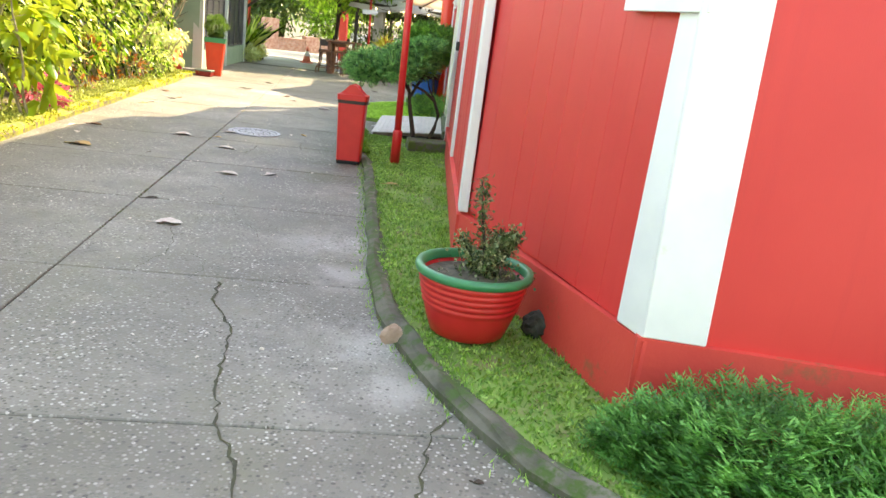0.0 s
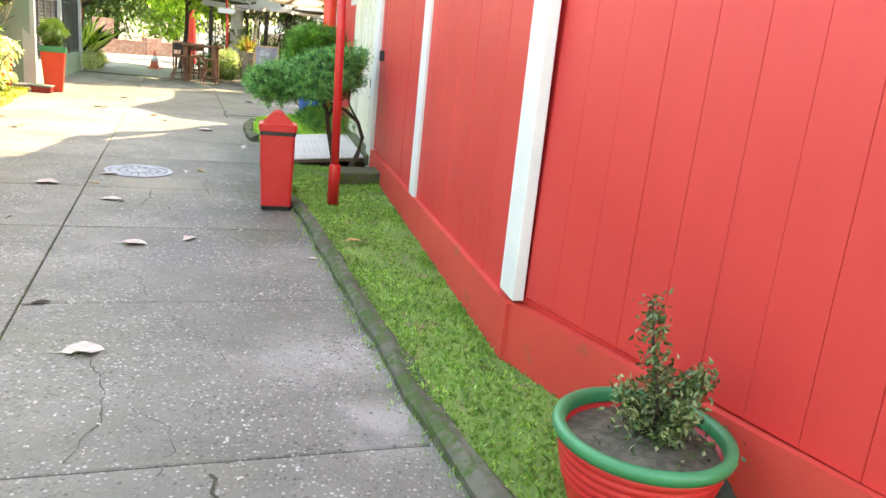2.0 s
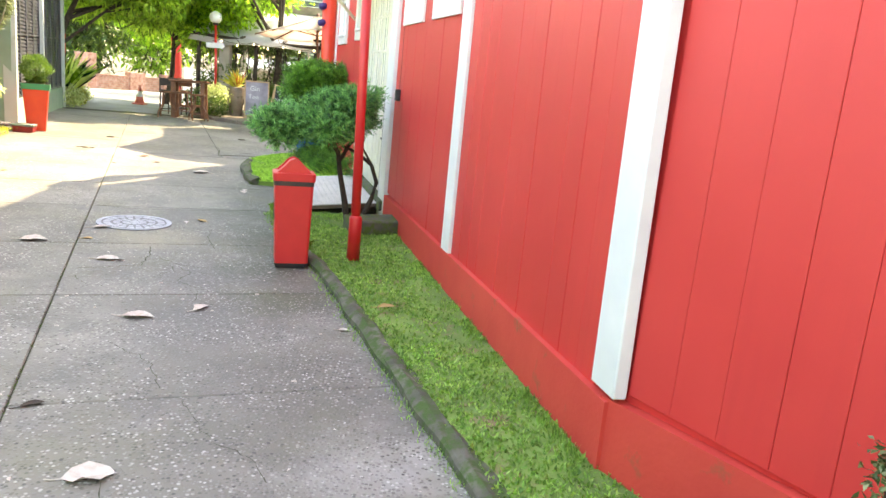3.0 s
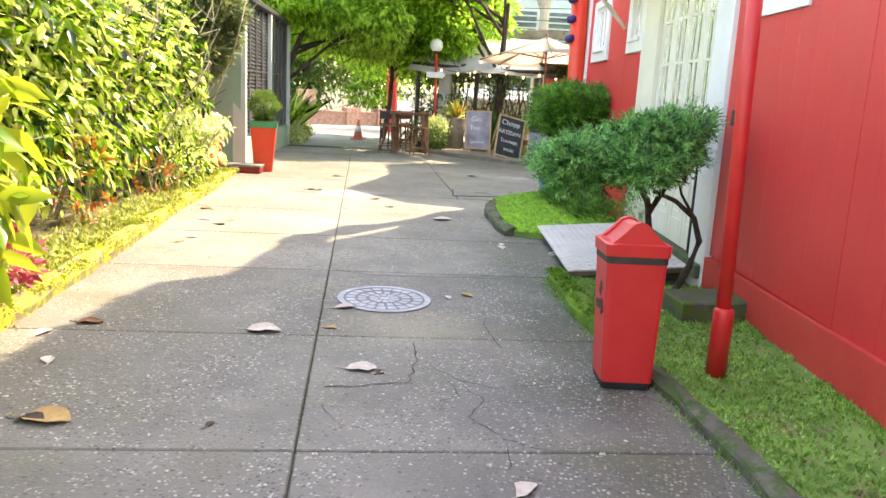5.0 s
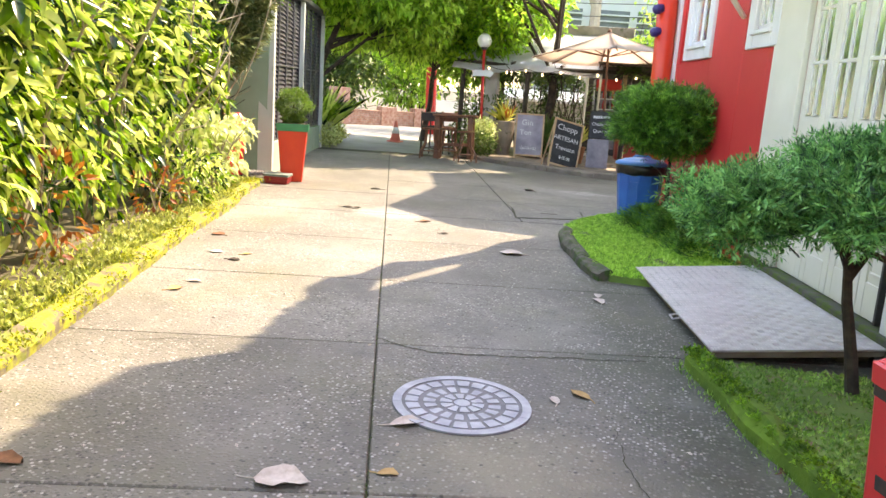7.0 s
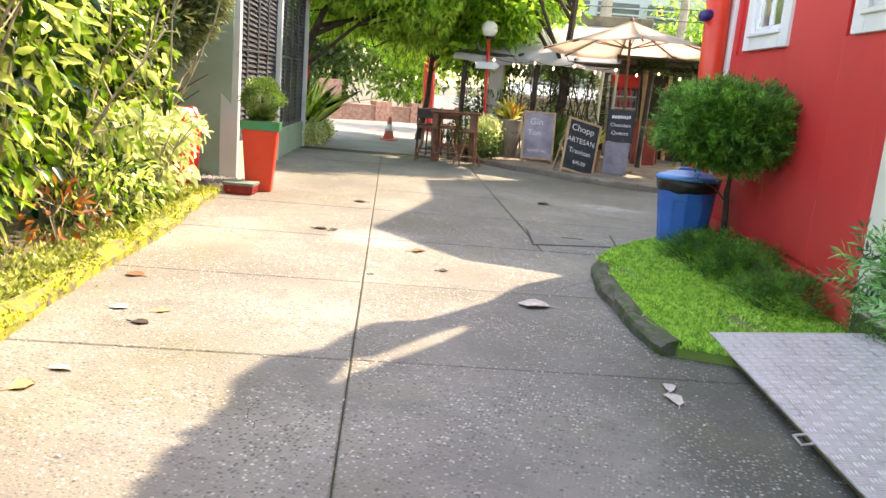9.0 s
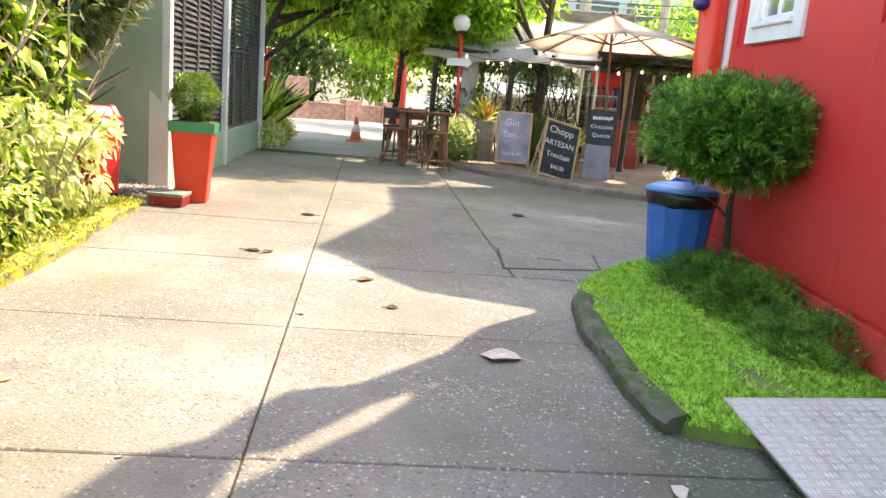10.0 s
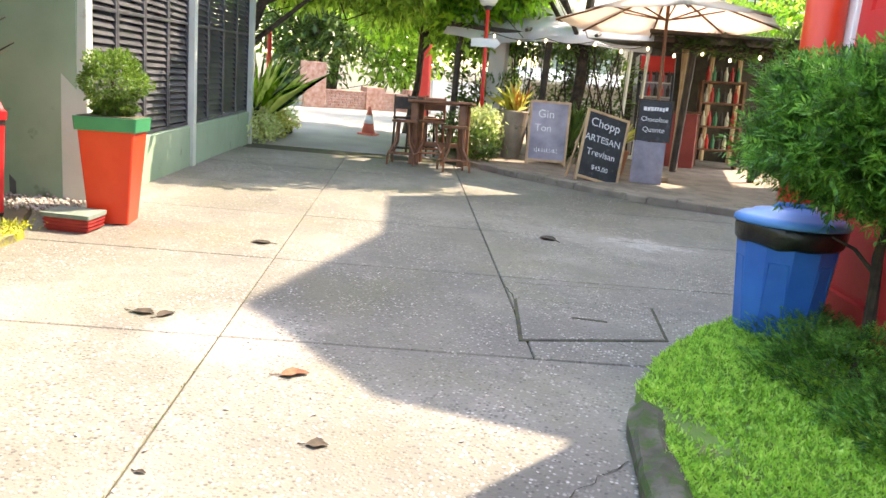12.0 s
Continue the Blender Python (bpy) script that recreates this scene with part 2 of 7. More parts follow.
def concrete_build(nt, b):
    big = noise_tex(nt, 0.7, 5.0, 0.6)
    col = ramp(nt, big, (0.3, (0.07, 0.066, 0.049)), (0.5, (0.142, 0.135, 0.109)), (0.72, (0.275, 0.262, 0.226)))
    rnd = nt.nodes.new("ShaderNodeObjectInfo").outputs["Random"]
    col = mix(nt, 0.3, col, ramp(nt, rnd, (0.0, (0.11, 0.105, 0.086)), (1.0, (0.24, 0.23, 0.2))))
    for x, y, r in ((-0.45, 4.2, 0.5), (-0.2, 3.6, 0.3), (0.3, 2.75, 0.38), (0.5, 2.35, 0.22), (-2.0, 8.45, 0.16), (-5.0, 12.6, 0.5), (-3.2, 16.2, 0.9)):
        col = mix(nt, blot(nt, x, y, r, 0.6), col, (0.38, 0.365, 0.335))
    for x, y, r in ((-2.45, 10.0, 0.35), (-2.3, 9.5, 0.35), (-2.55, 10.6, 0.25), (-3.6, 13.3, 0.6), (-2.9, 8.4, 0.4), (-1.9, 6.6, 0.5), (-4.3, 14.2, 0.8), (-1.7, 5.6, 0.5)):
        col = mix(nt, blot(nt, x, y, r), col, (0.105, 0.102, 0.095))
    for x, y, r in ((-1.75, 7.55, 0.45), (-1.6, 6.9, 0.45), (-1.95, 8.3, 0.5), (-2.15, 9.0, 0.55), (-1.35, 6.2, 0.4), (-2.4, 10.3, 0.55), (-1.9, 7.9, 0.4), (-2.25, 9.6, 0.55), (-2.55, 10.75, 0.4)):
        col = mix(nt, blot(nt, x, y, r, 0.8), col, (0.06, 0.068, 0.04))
    v = node(nt, "ShaderNodeTexVoronoi", Scale=58.0)
    nt.links.new(coords(nt), v.inputs["Vector"])
    pebble = ramp(nt, v.outputs["Distance"], (0.3, (1, 1, 1)), (0.5, (0, 0, 0)))
    grain = nt.nodes.new("ShaderNodeSeparateColor")
    nt.links.new(v.outputs["Color"], grain.inputs[0])
    tone = ramp(nt, grain.outputs[0], (0.0, (0.03, 0.029, 0.026)), (0.4, (0.13, 0.124, 0.104)), (0.75, (0.25, 0.24, 0.21)), (0.97, (0.5, 0.48, 0.43)))
    worn = ramp(nt, noise_tex(nt, 1.6, 5.0, 0.65), (0.36, (0.12, 0.12, 0.12)), (0.6, (0.95, 0.95, 0.95)))
    col = mix(nt, mix(nt, 1.0, pebble, worn, "MULTIPLY"), col, tone)
    stain = ramp(nt, noise_tex(nt, 2.7, 6.0, 0.7), (0.52, (0, 0, 0)), (0.7, (0.7, 0.7, 0.7)))
    col = mix(nt, stain, col, (0.1, 0.095, 0.085))
    algae = ramp(nt, noise_tex(nt, 0.9, 6.0, 0.7), (0.5, (0, 0, 0)), (0.7, (0.45, 0.45, 0.45)))
    col = mix(nt, algae, col, (0.13, 0.13, 0.066))
    col = mix(nt, blot(nt, -2.65, 7.5, 0.5), col, (0.27, 0.245, 0.17))
    chip = node(nt, "ShaderNodeTexVoronoi", Scale=34.0, Randomness=1.0)
    nt.links.new(coords(nt), chip.inputs["Vector"])
    sep = nt.nodes.new("ShaderNodeSeparateColor")
    nt.links.new(chip.outputs["Color"], sep.inputs[0])
    pale = mix(nt, 1.0, ramp(nt, chip.outputs["Distance"], (0.16, (1, 1, 1)), (0.26, (0, 0, 0))), ramp(nt, sep.outputs[0], (0.85, (0, 0, 0)), (0.89, (1, 1, 1))), "MULTIPLY")
    pale = mix(nt, 1.0, pale, ramp(nt, noise_tex(nt, 1.1, 4.0, 0.6), (0.42, (0.1, 0.1, 0.1)), (0.62, (0.8, 0.8, 0.8))), "MULTIPLY")
    col = mix(nt, pale, col, (0.55, 0.54, 0.5))
    pit = mix(nt, 1.0, ramp(nt, chip.outputs["Distance"], (0.2, (1, 1, 1)), (0.34, (0, 0, 0))), ramp(nt, sep.outputs[1], (0.86, (0, 0, 0)), (0.9, (0.8, 0.8, 0.8))), "MULTIPLY")
    col = mix(nt, pit, col, (0.05, 0.048, 0.04))
    nt.links.new(col, b.inputs["Base Color"])
    b.inputs["Roughness"].default_value = 0.66
    h = mix(nt, 0.6, noise_tex(nt, 110.0, 3.0), pebble)
    bump(nt, b, h, 0.55, 0.006)


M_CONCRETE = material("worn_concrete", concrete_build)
M_JOINT = paint("joint_earth", (0.035, 0.035, 0.025), (0.07, 0.075, 0.035), 8, 0.95)
M_EARTH = paint("earth", (0.06, 0.055, 0.03), (0.12, 0.1, 0.06), 1.5, 0.95, 40, 0.5)
M_ROAD = paint("pale_road", (0.25, 0.24, 0.23), (0.34, 0.33, 0.31), 1.0, 0.85, 60, 0.4)


def red_wall_build(nt, b):
    p = coords(nt)
    col = ramp(nt, noise_tex(nt, 1.1, 4.0), (0.3, (0.57, 0.028, 0.03)), (0.7, (0.65, 0.04, 0.038)))
    m = nt.nodes.new("ShaderNodeMapping")
    m.inputs["Scale"].default_value = (14, 14, 0.5)
    nt.links.new(p, m.inputs["Vector"])
    streak = ramp(nt, noise_tex(nt, 1.0, 5.0, 0.6, m.outputs[0]), (0.55, (0, 0, 0)), (0.8, (0.35, 0.35, 0.35)))
    col = mix(nt, streak, col, (0.5, 0.02, 0.03))
    nt.links.new(col, b.inputs["Base Color"])
    b.inputs["Roughness"].default_value = 0.5
    bump(nt, b, noise_tex(nt, 25.0, 5.0, 0.6, m.outputs[0]), 0.12, 0.004)


M_RED = material("red_wall_paint", red_wall_build)


def plinth_build(nt, b):
    col = ramp(nt, noise_tex(nt, 2.0, 4.0), (0.3, (0.56, 0.036, 0.03)), (0.7, (0.65, 0.06, 0.042)))
    grime = ramp(nt, noise_tex(nt, 5.0, 6.0, 0.7), (0.6, (0, 0, 0)), (0.72, (0.7, 0.7, 0.7)))
    col = mix(nt, grime, col, (0.16, 0.1, 0.04))
    nt.links.new(col, b.inputs["Base Color"])
    b.inputs["Roughness"].default_value = 0.7
    bump(nt, b, noise_tex(nt, 40.0, 5.0), 0.3, 0.006)


M_PLINTH = material("red_plinth_paint", plinth_build)
M_WHITE = paint("white_paint", (0.64, 0.65, 0.66), (0.74, 0.74, 0.74), 2.5, 0.45, 50, 0.1, dirt=(0.6, 0.58, 0.5), dirt_at=0.66)
M_CREAM = paint("cream_paint", (0.66, 0.64, 0.54), (0.74, 0.72, 0.62), 2.0, 0.45, 50, 0.08)
M_KERB = paint("mossy_kerb", (0.06, 0.06, 0.042), (0.15, 0.14, 0.11), 5.0, 0.95, 35, 1.0, dirt=(0.045, 0.085, 0.018), dirt_at=0.46)
M_MOSS = paint("yellow_moss_kerb", (0.34, 0.34, 0.03), (0.14, 0.17, 0.03), 6.0, 0.95, 45, 1.0, dirt=(0.13, 0.11, 0.07), dirt_at=0.47)
M_GLOSSRED = paint("red_plastic", (0.56, 0.018, 0.022), (0.66, 0.03, 0.03), 4.0, 0.38, 30, 0.05, dirt=(0.4, 0.02, 0.02), dirt_at=0.68)
M_BLACK = paint("black_plastic", (0.012, 0.012, 0.013), (0.03, 0.03, 0.03), 5.0, 0.45)
M_BARK = paint("dark_bark", (0.025, 0.018, 0.013), (0.07, 0.05, 0.035), 14.0, 0.95, 60, 0.9)
M_SOIL = paint("potting_soil", (0.05, 0.042, 0.028), (0.13, 0.11, 0.075), 30.0, 0.95, 80, 0.9)
M_GRASSBED = paint("turf", (0.1, 0.18, 0.04), (0.18, 0.3, 0.06), 3.0, 0.95, 90, 0.9, dirt=(0.22, 0.16, 0.09), dirt_at=0.55)
# Two copies of one grass: the corner's light and strip's shade in the colour.
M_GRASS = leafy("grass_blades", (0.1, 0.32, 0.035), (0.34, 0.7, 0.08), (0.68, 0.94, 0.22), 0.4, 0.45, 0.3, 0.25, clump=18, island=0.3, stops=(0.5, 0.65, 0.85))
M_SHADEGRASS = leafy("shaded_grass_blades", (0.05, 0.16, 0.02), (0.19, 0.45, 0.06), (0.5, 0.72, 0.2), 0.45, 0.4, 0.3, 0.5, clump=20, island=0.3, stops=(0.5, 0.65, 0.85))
# Near-black and pale ends put gap shade and sun glare into the leaf colour.
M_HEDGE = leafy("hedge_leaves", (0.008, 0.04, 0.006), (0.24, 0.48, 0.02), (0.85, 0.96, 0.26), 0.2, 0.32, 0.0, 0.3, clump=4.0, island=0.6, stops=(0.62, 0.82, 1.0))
M_FERN = leafy("fern_fronds", (0.015, 0.09, 0.02), (0.07, 0.32, 0.06), (0.22, 0.58, 0.14), 0.5, 0.35, 0.4, clump=11)
M_JUNIPER = leafy("juniper_needles", (0.012, 0.055, 0.022), (0.08, 0.33, 0.08), (0.28, 0.66, 0.19), 0.55, 0.25, 0.2, 0.3, clump=13)
M_CYPRESS = leafy("cypress_sprays", (0.01, 0.05, 0.008), (0.055, 0.24, 0.03), (0.26, 0.6, 0.09), 0.5, 0.35, 0.3, 0.35, clump=9, stops=(0.46, 0.58, 0.76))
# Clump tones put sunlit and shaded patches of the crown into the colour.
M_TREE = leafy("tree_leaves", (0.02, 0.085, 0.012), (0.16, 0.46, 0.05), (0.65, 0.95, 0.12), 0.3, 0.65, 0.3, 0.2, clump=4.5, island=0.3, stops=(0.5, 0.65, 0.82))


# ---- plan of the red building ----
PB = Vector((0.32, 4.28))
DB = Vector((-0.2334, 0.9724))
NB = Vector((-0.9724, -0.2334))
CORNER = Vector((1.433, 2.465))
S_END = 10.75


def wb(s, out=0.0):
    """Plan point on the long facade: s metres along it, out metres in front of it."""
    return PB + DB * s + NB * out


FACADE = Matrix(((DB.x, -NB.x, 0, PB.x), (DB.y, -NB.y, 0, PB.y), (0, 0, 1, 0), (0, 0, 0, 1)))   # x along, y into the wall, z up
DA = (PB - CORNER).normalized()
LEN_A = (PB - CORNER).length
NA = Vector((-DA.y, DA.x))
FACADE_A = Matrix(((DA.x, -NA.x, 0, CORNER.x), (DA.y, -NA.y, 0, CORNER.y), (0, 0, 1, 0), (0, 0, 0, 1)))
DC = Vector((0.994, 0.11)).normalized()
FACADE_C = Matrix(((-DC.x, -DC.y, 0, CORNER.x + DC.x * 6), (-DC.y, DC.x, 0, CORNER.y + DC.y * 6), (0, 0, 1, 0), (0, 0, 0, 1)))
for fm, lx in ((FACADE, -0.008), (FACADE_A, 0.005), (FACADE_C, LEAN.x)):
    fm[0][2], fm[1][2] = lx, LEAN.y


# ---- ground ----
part("ground", prism([(-900, -900), (900, -900), (900, 900), (-900, 900)], -0.3, -0.03), M_EARTH)
tagged(bpy.data.objects["ground"], "bare earth ground reaching to the horizon", "ground", kind="structure")
U = Vector((-0.336, 0.942))
V = Vector((0.942, 0.336))
J0 = Vector((-2.128, 4.41))
pavement = thing("pavement", label="worn grey concrete driveway of cracked slabs", category="pavement", kind="structure")
part("bedding", prism([(J0 + U * a + V * b)[:] for a, b in ((-9, -5.2), (-9, 9), (16.4, 9), (16.4, -5.2))], -0.2, -0.014), M_JOINT, pavement)


def slab_mesh(w, l):
    bm = bmesh.new()
    box(bm, 0.004, w - 0.004, 0.004, l - 0.004, -0.1, 0.0, 0.006)
    me = bpy.data.meshes.new("slab")
    bm.to_mesh(me)
    bm.free()
    me.materials.append(M_CONCRETE)
    return me


ROW = 1.44
SLAB_L, SLAB_M, SLAB_R, SLAB_W = slab_mesh(5.0, ROW), slab_mesh(1.5, ROW), slab_mesh(7.4, ROW), slab_mesh(8.9, ROW)
ROWS = (-11.1, -9.5, -7.95, -6.35, -4.77, -3.18, -1.62, 0.0, 1.55, 2.9, 4.42, 5.76, 7.18, 8.6, 10.05, 11.5, 12.9, 14.3, 15.8)
for k, (u0, u1) in enumerate(zip(ROWS, ROWS[1:])):
    wide = ((SLAB_L, -5.0), (SLAB_M, 0.0), (SLAB_R, 1.5)) if u0 > 8 else ((SLAB_L, -5.0), (SLAB_W, 0.0))
    for me, off in wide:
        o = J0 + U * u0 + V * off
        q = (u1 - u0) / ROW
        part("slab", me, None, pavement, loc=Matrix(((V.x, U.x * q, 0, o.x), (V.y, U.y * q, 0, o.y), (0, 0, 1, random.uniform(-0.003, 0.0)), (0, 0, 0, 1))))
tagged(part("road", prism([(J0 + U * a + V * b)[:] for a, b in ((16.42, -60), (16.42, 60), (27, 60), (27, -60))], -0.2, -0.012), M_ROAD), "pale sunlit street beyond the driveway", "road", kind="structure")


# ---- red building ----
# Unseen wall-top heights, worked back from the shadow edge on the drive.
def shadow_top(s):
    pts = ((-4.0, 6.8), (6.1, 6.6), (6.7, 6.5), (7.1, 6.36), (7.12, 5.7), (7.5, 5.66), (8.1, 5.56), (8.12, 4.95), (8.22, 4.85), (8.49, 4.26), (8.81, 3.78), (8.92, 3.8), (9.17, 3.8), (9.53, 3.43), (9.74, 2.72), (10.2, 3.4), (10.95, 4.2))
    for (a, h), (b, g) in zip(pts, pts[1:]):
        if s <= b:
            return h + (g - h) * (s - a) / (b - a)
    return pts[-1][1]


def upright(outline, y0, y1, frame_m):
    """A wall panel: an outline of (along, height) given thickness from y0 to y1 in a facade's frame."""
    bm = prism([(s, z) for s, z in outline], y0, y1)
    m = frame_m @ Matrix(((1, 0, 0, 0), (0, 0, 1, 0), (0, 1, 0, 0), (0, 0, 0, 1)))
    bmesh.ops.transform(bm, matrix=m, verts=bm.verts)
    bmesh.ops.recalc_face_normals(bm, faces=bm.faces)
    return bm


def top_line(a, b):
    # Uneven teeth make the edge of the cast shadow jagged.
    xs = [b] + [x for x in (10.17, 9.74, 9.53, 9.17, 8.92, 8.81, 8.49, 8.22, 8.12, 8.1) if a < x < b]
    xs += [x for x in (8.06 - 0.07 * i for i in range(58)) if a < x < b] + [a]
    return [(x, shadow_top(x) + ((0.06 + 0.09 * (i * 37 % 11) / 10) if i % 2 and x < 8.08 else 0.0)) for i, x in enumerate(xs)]


wall_b = thing("wall_west", label="red painted board wall with white pilasters and low plinth", category="wall", kind="structure")
DOOR0, DOOR1, DOORTOP = 5.40, 7.02, 2.62
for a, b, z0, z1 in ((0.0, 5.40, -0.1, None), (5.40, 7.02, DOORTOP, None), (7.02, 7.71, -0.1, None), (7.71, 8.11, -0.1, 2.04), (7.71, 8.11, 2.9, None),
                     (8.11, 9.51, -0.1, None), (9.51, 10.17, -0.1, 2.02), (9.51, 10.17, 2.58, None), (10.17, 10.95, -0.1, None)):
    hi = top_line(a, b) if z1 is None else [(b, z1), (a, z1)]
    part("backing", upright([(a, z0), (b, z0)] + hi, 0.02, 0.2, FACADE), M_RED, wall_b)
# Unseen board, added so that a lit streak splits the cast shadow.
part("barge_board", upright([(8.08, 5.12), (8.3, 5.06), (8.5, 5.04), (8.47, 4.86), (8.74, 4.38), (8.9, 3.78), (9.19, 3.8), (8.95, 4.39), (9.0, 4.84), (8.86, 5.02), (8.65, 5.16), (8.6, 5.52), (8.36, 5.66), (8.08, 5.56)], 0.02, 0.1, FACADE), M_WHITE, wall_b, "unseen sloping white board added to split the wall's cast shadow")
wall_a = thing("wall_south_west", label="red painted board wall beside the corner pilaster", category="wall", kind="structure")
part("backing", upright([(0, -0.1), (LEN_A, -0.1), (LEN_A, 6.6), (0, 6.6)], 0.02, 0.2, FACADE_A), M_RED, wall_a)
wall_c = thing("wall_south", label="red painted board end wall above green groundcover", category="wall", kind="structure")
part("backing", upright([(0, -0.1), (6.0, -0.1), (6.0, 6.6), (0, 6.6)], 0.02, 0.2, FACADE_C), M_RED, wall_c)


def plank_mesh(w, h):
    bm = boxed(0.0007, w - 0.0007, 0.0, 0.022, 0.0, h, 0.0025)
    me = bpy.data.meshes.new("plank")
    bm.to_mesh(me)
    bm.free()
    me.materials.append(M_RED)
    return me


def planks(parent, frame_m, a, b, z0, z1, w=0.2):
    n = max(1, round((b - a) / w))
    me = plank_mesh((b - a) / n, z1 - z0)
    rig = frame_m.copy()
    rig[0][2] = rig[1][2] = 0.0
    sh = rig.inverted() @ frame_m
    me.transform(sh)
    for i in range(n):
        part("plank", me, None, parent, loc=rig @ Matrix.Translation(sh @ Vector((a + (b - a) / n * i, random.uniform(-0.003, 0.001), z0))))


planks(wall_b, FACADE, 0.12, 2.45, 0.3, 3.2)
planks(wall_b, FACADE, 2.67, 5.05, 0.3, 3.2)
planks(wall_b, FACADE, 7.6, 7.78, 0.3, 1.9, 2)
planks(wall_b, FACADE, 7.78, 8.4, 0.3, 1.9, 2)
planks(wall_b, FACADE, 8.4, 9.4, 0.3, 2.9, 2)
planks(wall_b, FACADE, 9.4, 10.72, 0.3, 1.86, 2)
planks(wall_a, FACADE_A, 0.185, LEN_A - 0.1, 0.38, 3.2)
planks(wall_c, FACADE_C, 0.0, 5.765, 0.38, 3.2, 9)
# plinths, a little proud of the boards
part("plinth", upright([(-0.05, -0.1), (5.05, -0.1), (5.05, 0.28), (-0.05, 0.33)], -0.035, 0.02, FACADE), M_PLINTH, wall_b, "red plinth stained green and brown at its foot")
part("plinth", upright([(7.6, -0.1), (10.95, -0.1), (10.95, 0.26), (7.6, 0.27)], -0.03, 0.02, FACADE), M_PLINTH, wall_b)
part("plinth", upright([(-0.03, -0.1), (LEN_A + 0.01, -0.1), (LEN_A + 0.01, 0.34), (-0.03, 0.385)], -0.035, 0.02, FACADE_A), M_PLINTH, wall_a)
part("plinth", upright([(0, -0.1), (6.03, -0.1), (6.03, 0.395), (0, 0.41)], -0.035, 0.02, FACADE_C), M_PLINTH, wall_c)
# pilasters
for s0, s1, z0 in ((-0.10, 0.098, 0.36), (2.45, 2.645, 0.295), (10.72, 10.95, 0.02)):
    part("pilaster", boxed(s0, s1, -0.03, 0.03, z0, 3.4, 0.006, FACADE), M_WHITE, wall_b, "white painted pilaster board")
part("pilaster", boxed(-0.012, 0.185, -0.03, 0.03, 0.385, 3.4, 0.006, FACADE_A), M_WHITE, wall_a, "white painted pilaster board")
part("pilaster", boxed(5.765, 6.012, -0.03, 0.03, 0.395, 3.4, 0.006, FACADE_C), M_WHITE, wall_c, "white painted pilaster board")
# far end, back and flat roof close the building
CB = wb(S_END)
BACK = [(CORNER + DC * 6)[:], (CB + Vector((5.5, 1.3)))[:]]
for a, b in ((CB, Vector(BACK[1])), (Vector(BACK[1]), Vector(BACK[0]))):
    d = (b - a).normalized() * 0.09
    n = Vector((d.y, -d.x))
    tagged(part("wall_end", prism([(a - n)[:], (b - n)[:], (b + n)[:], (a + n)[:]][::-1], -0.1, 2.85), M_RED), "plain red outer wall of the building", "wall", kind="structure")
tagged(part("roof", prism([(CORNER + DC * 0.15 + Vector((0.1, 0.3)))[:], (CORNER + DC * 5.8)[:], (Vector(BACK[1]) - Vector((0.3, 0.2)))[:], wb(10.8, -0.2)[:], wb(0.05, -0.22)[:]], 2.75, 2.85), M_EARTH), "flat roof behind the raised shadow-shaping wall tops", "roof", kind="structure")
tagged(part("floor_inside", prism([(CORNER + DC * 0.3 + Vector((0.1, 0.3)))[:], (CORNER + DC * 5.8)[:], (Vector(BACK[1]) - Vector((0.3, 0.2)))[:], wb(10.8, -0.2)[:], wb(0.05, -0.22)[:]], 0.0, 0.18), M_EARTH), "dark indoor floor behind the door", "floor", kind="structure")

# pale green neighbour house
M_PALEGREEN = paint("pale_green_plaster", (0.42, 0.52, 0.40), (0.5, 0.58, 0.46), 1.5, 0.8, 60, 0.25)
M_ROOF = paint("rust_brown_roof", (0.14, 0.05, 0.03), (0.22, 0.08, 0.05), 3.0, 0.8, 40, 0.4)
house = thing("house", (-1.0, 15.0, 0), "pale green house behind the red building, unseen top shaped to shade the drive", "house")
bm = bmesh.new()
# Unseen upper outline, set to cast the shadow beyond the lawn corner.
prof = [(0.3, -0.1), (7.3, -0.1), (7.3, 9.8), (5.0, 8.62), (2.86, 8.53), (0.9, 6.37), (0.3, 5.3)]
vs0 = [bm.verts.new((0, y, z)) for y, z in prof]
vs1 = [bm.verts.new((6, y, z)) for y, z in prof]
bm.faces.new(vs0)
bm.faces.new(vs1[::-1])
for i in range(len(prof)):
    j = (i + 1) % len(prof)
    bm.faces.new((vs0[j], vs0[i], vs1[i], vs1[j]))
bmesh.ops.recalc_face_normals(bm, faces=bm.faces)
part("wall", bm, M_PALEGREEN, house)


# ---- kerbs and lawns ----
RNG = np.random.default_rng(7)


def smooth_line(pts, step=0.12):
    """A rounded line through plan points, at even steps."""
    p = [Vector(q) for q in pts]
    out = []
    for i in range(len(p) - 1):
        a, b, c, d = p[max(i - 1, 0)], p[i], p[i + 1], p[min(i + 2, len(p) - 1)]
        n = max(1, int((c - b).length / step))
        for k in range(n):
            t = k / n
            out.append(0.5 * ((2 * b) + (c - a) * t + (2 * a - 5 * b + 4 * c - d) * t * t + (3 * b - a - 3 * c + d) * t ** 3))
    return out + [p[-1]]


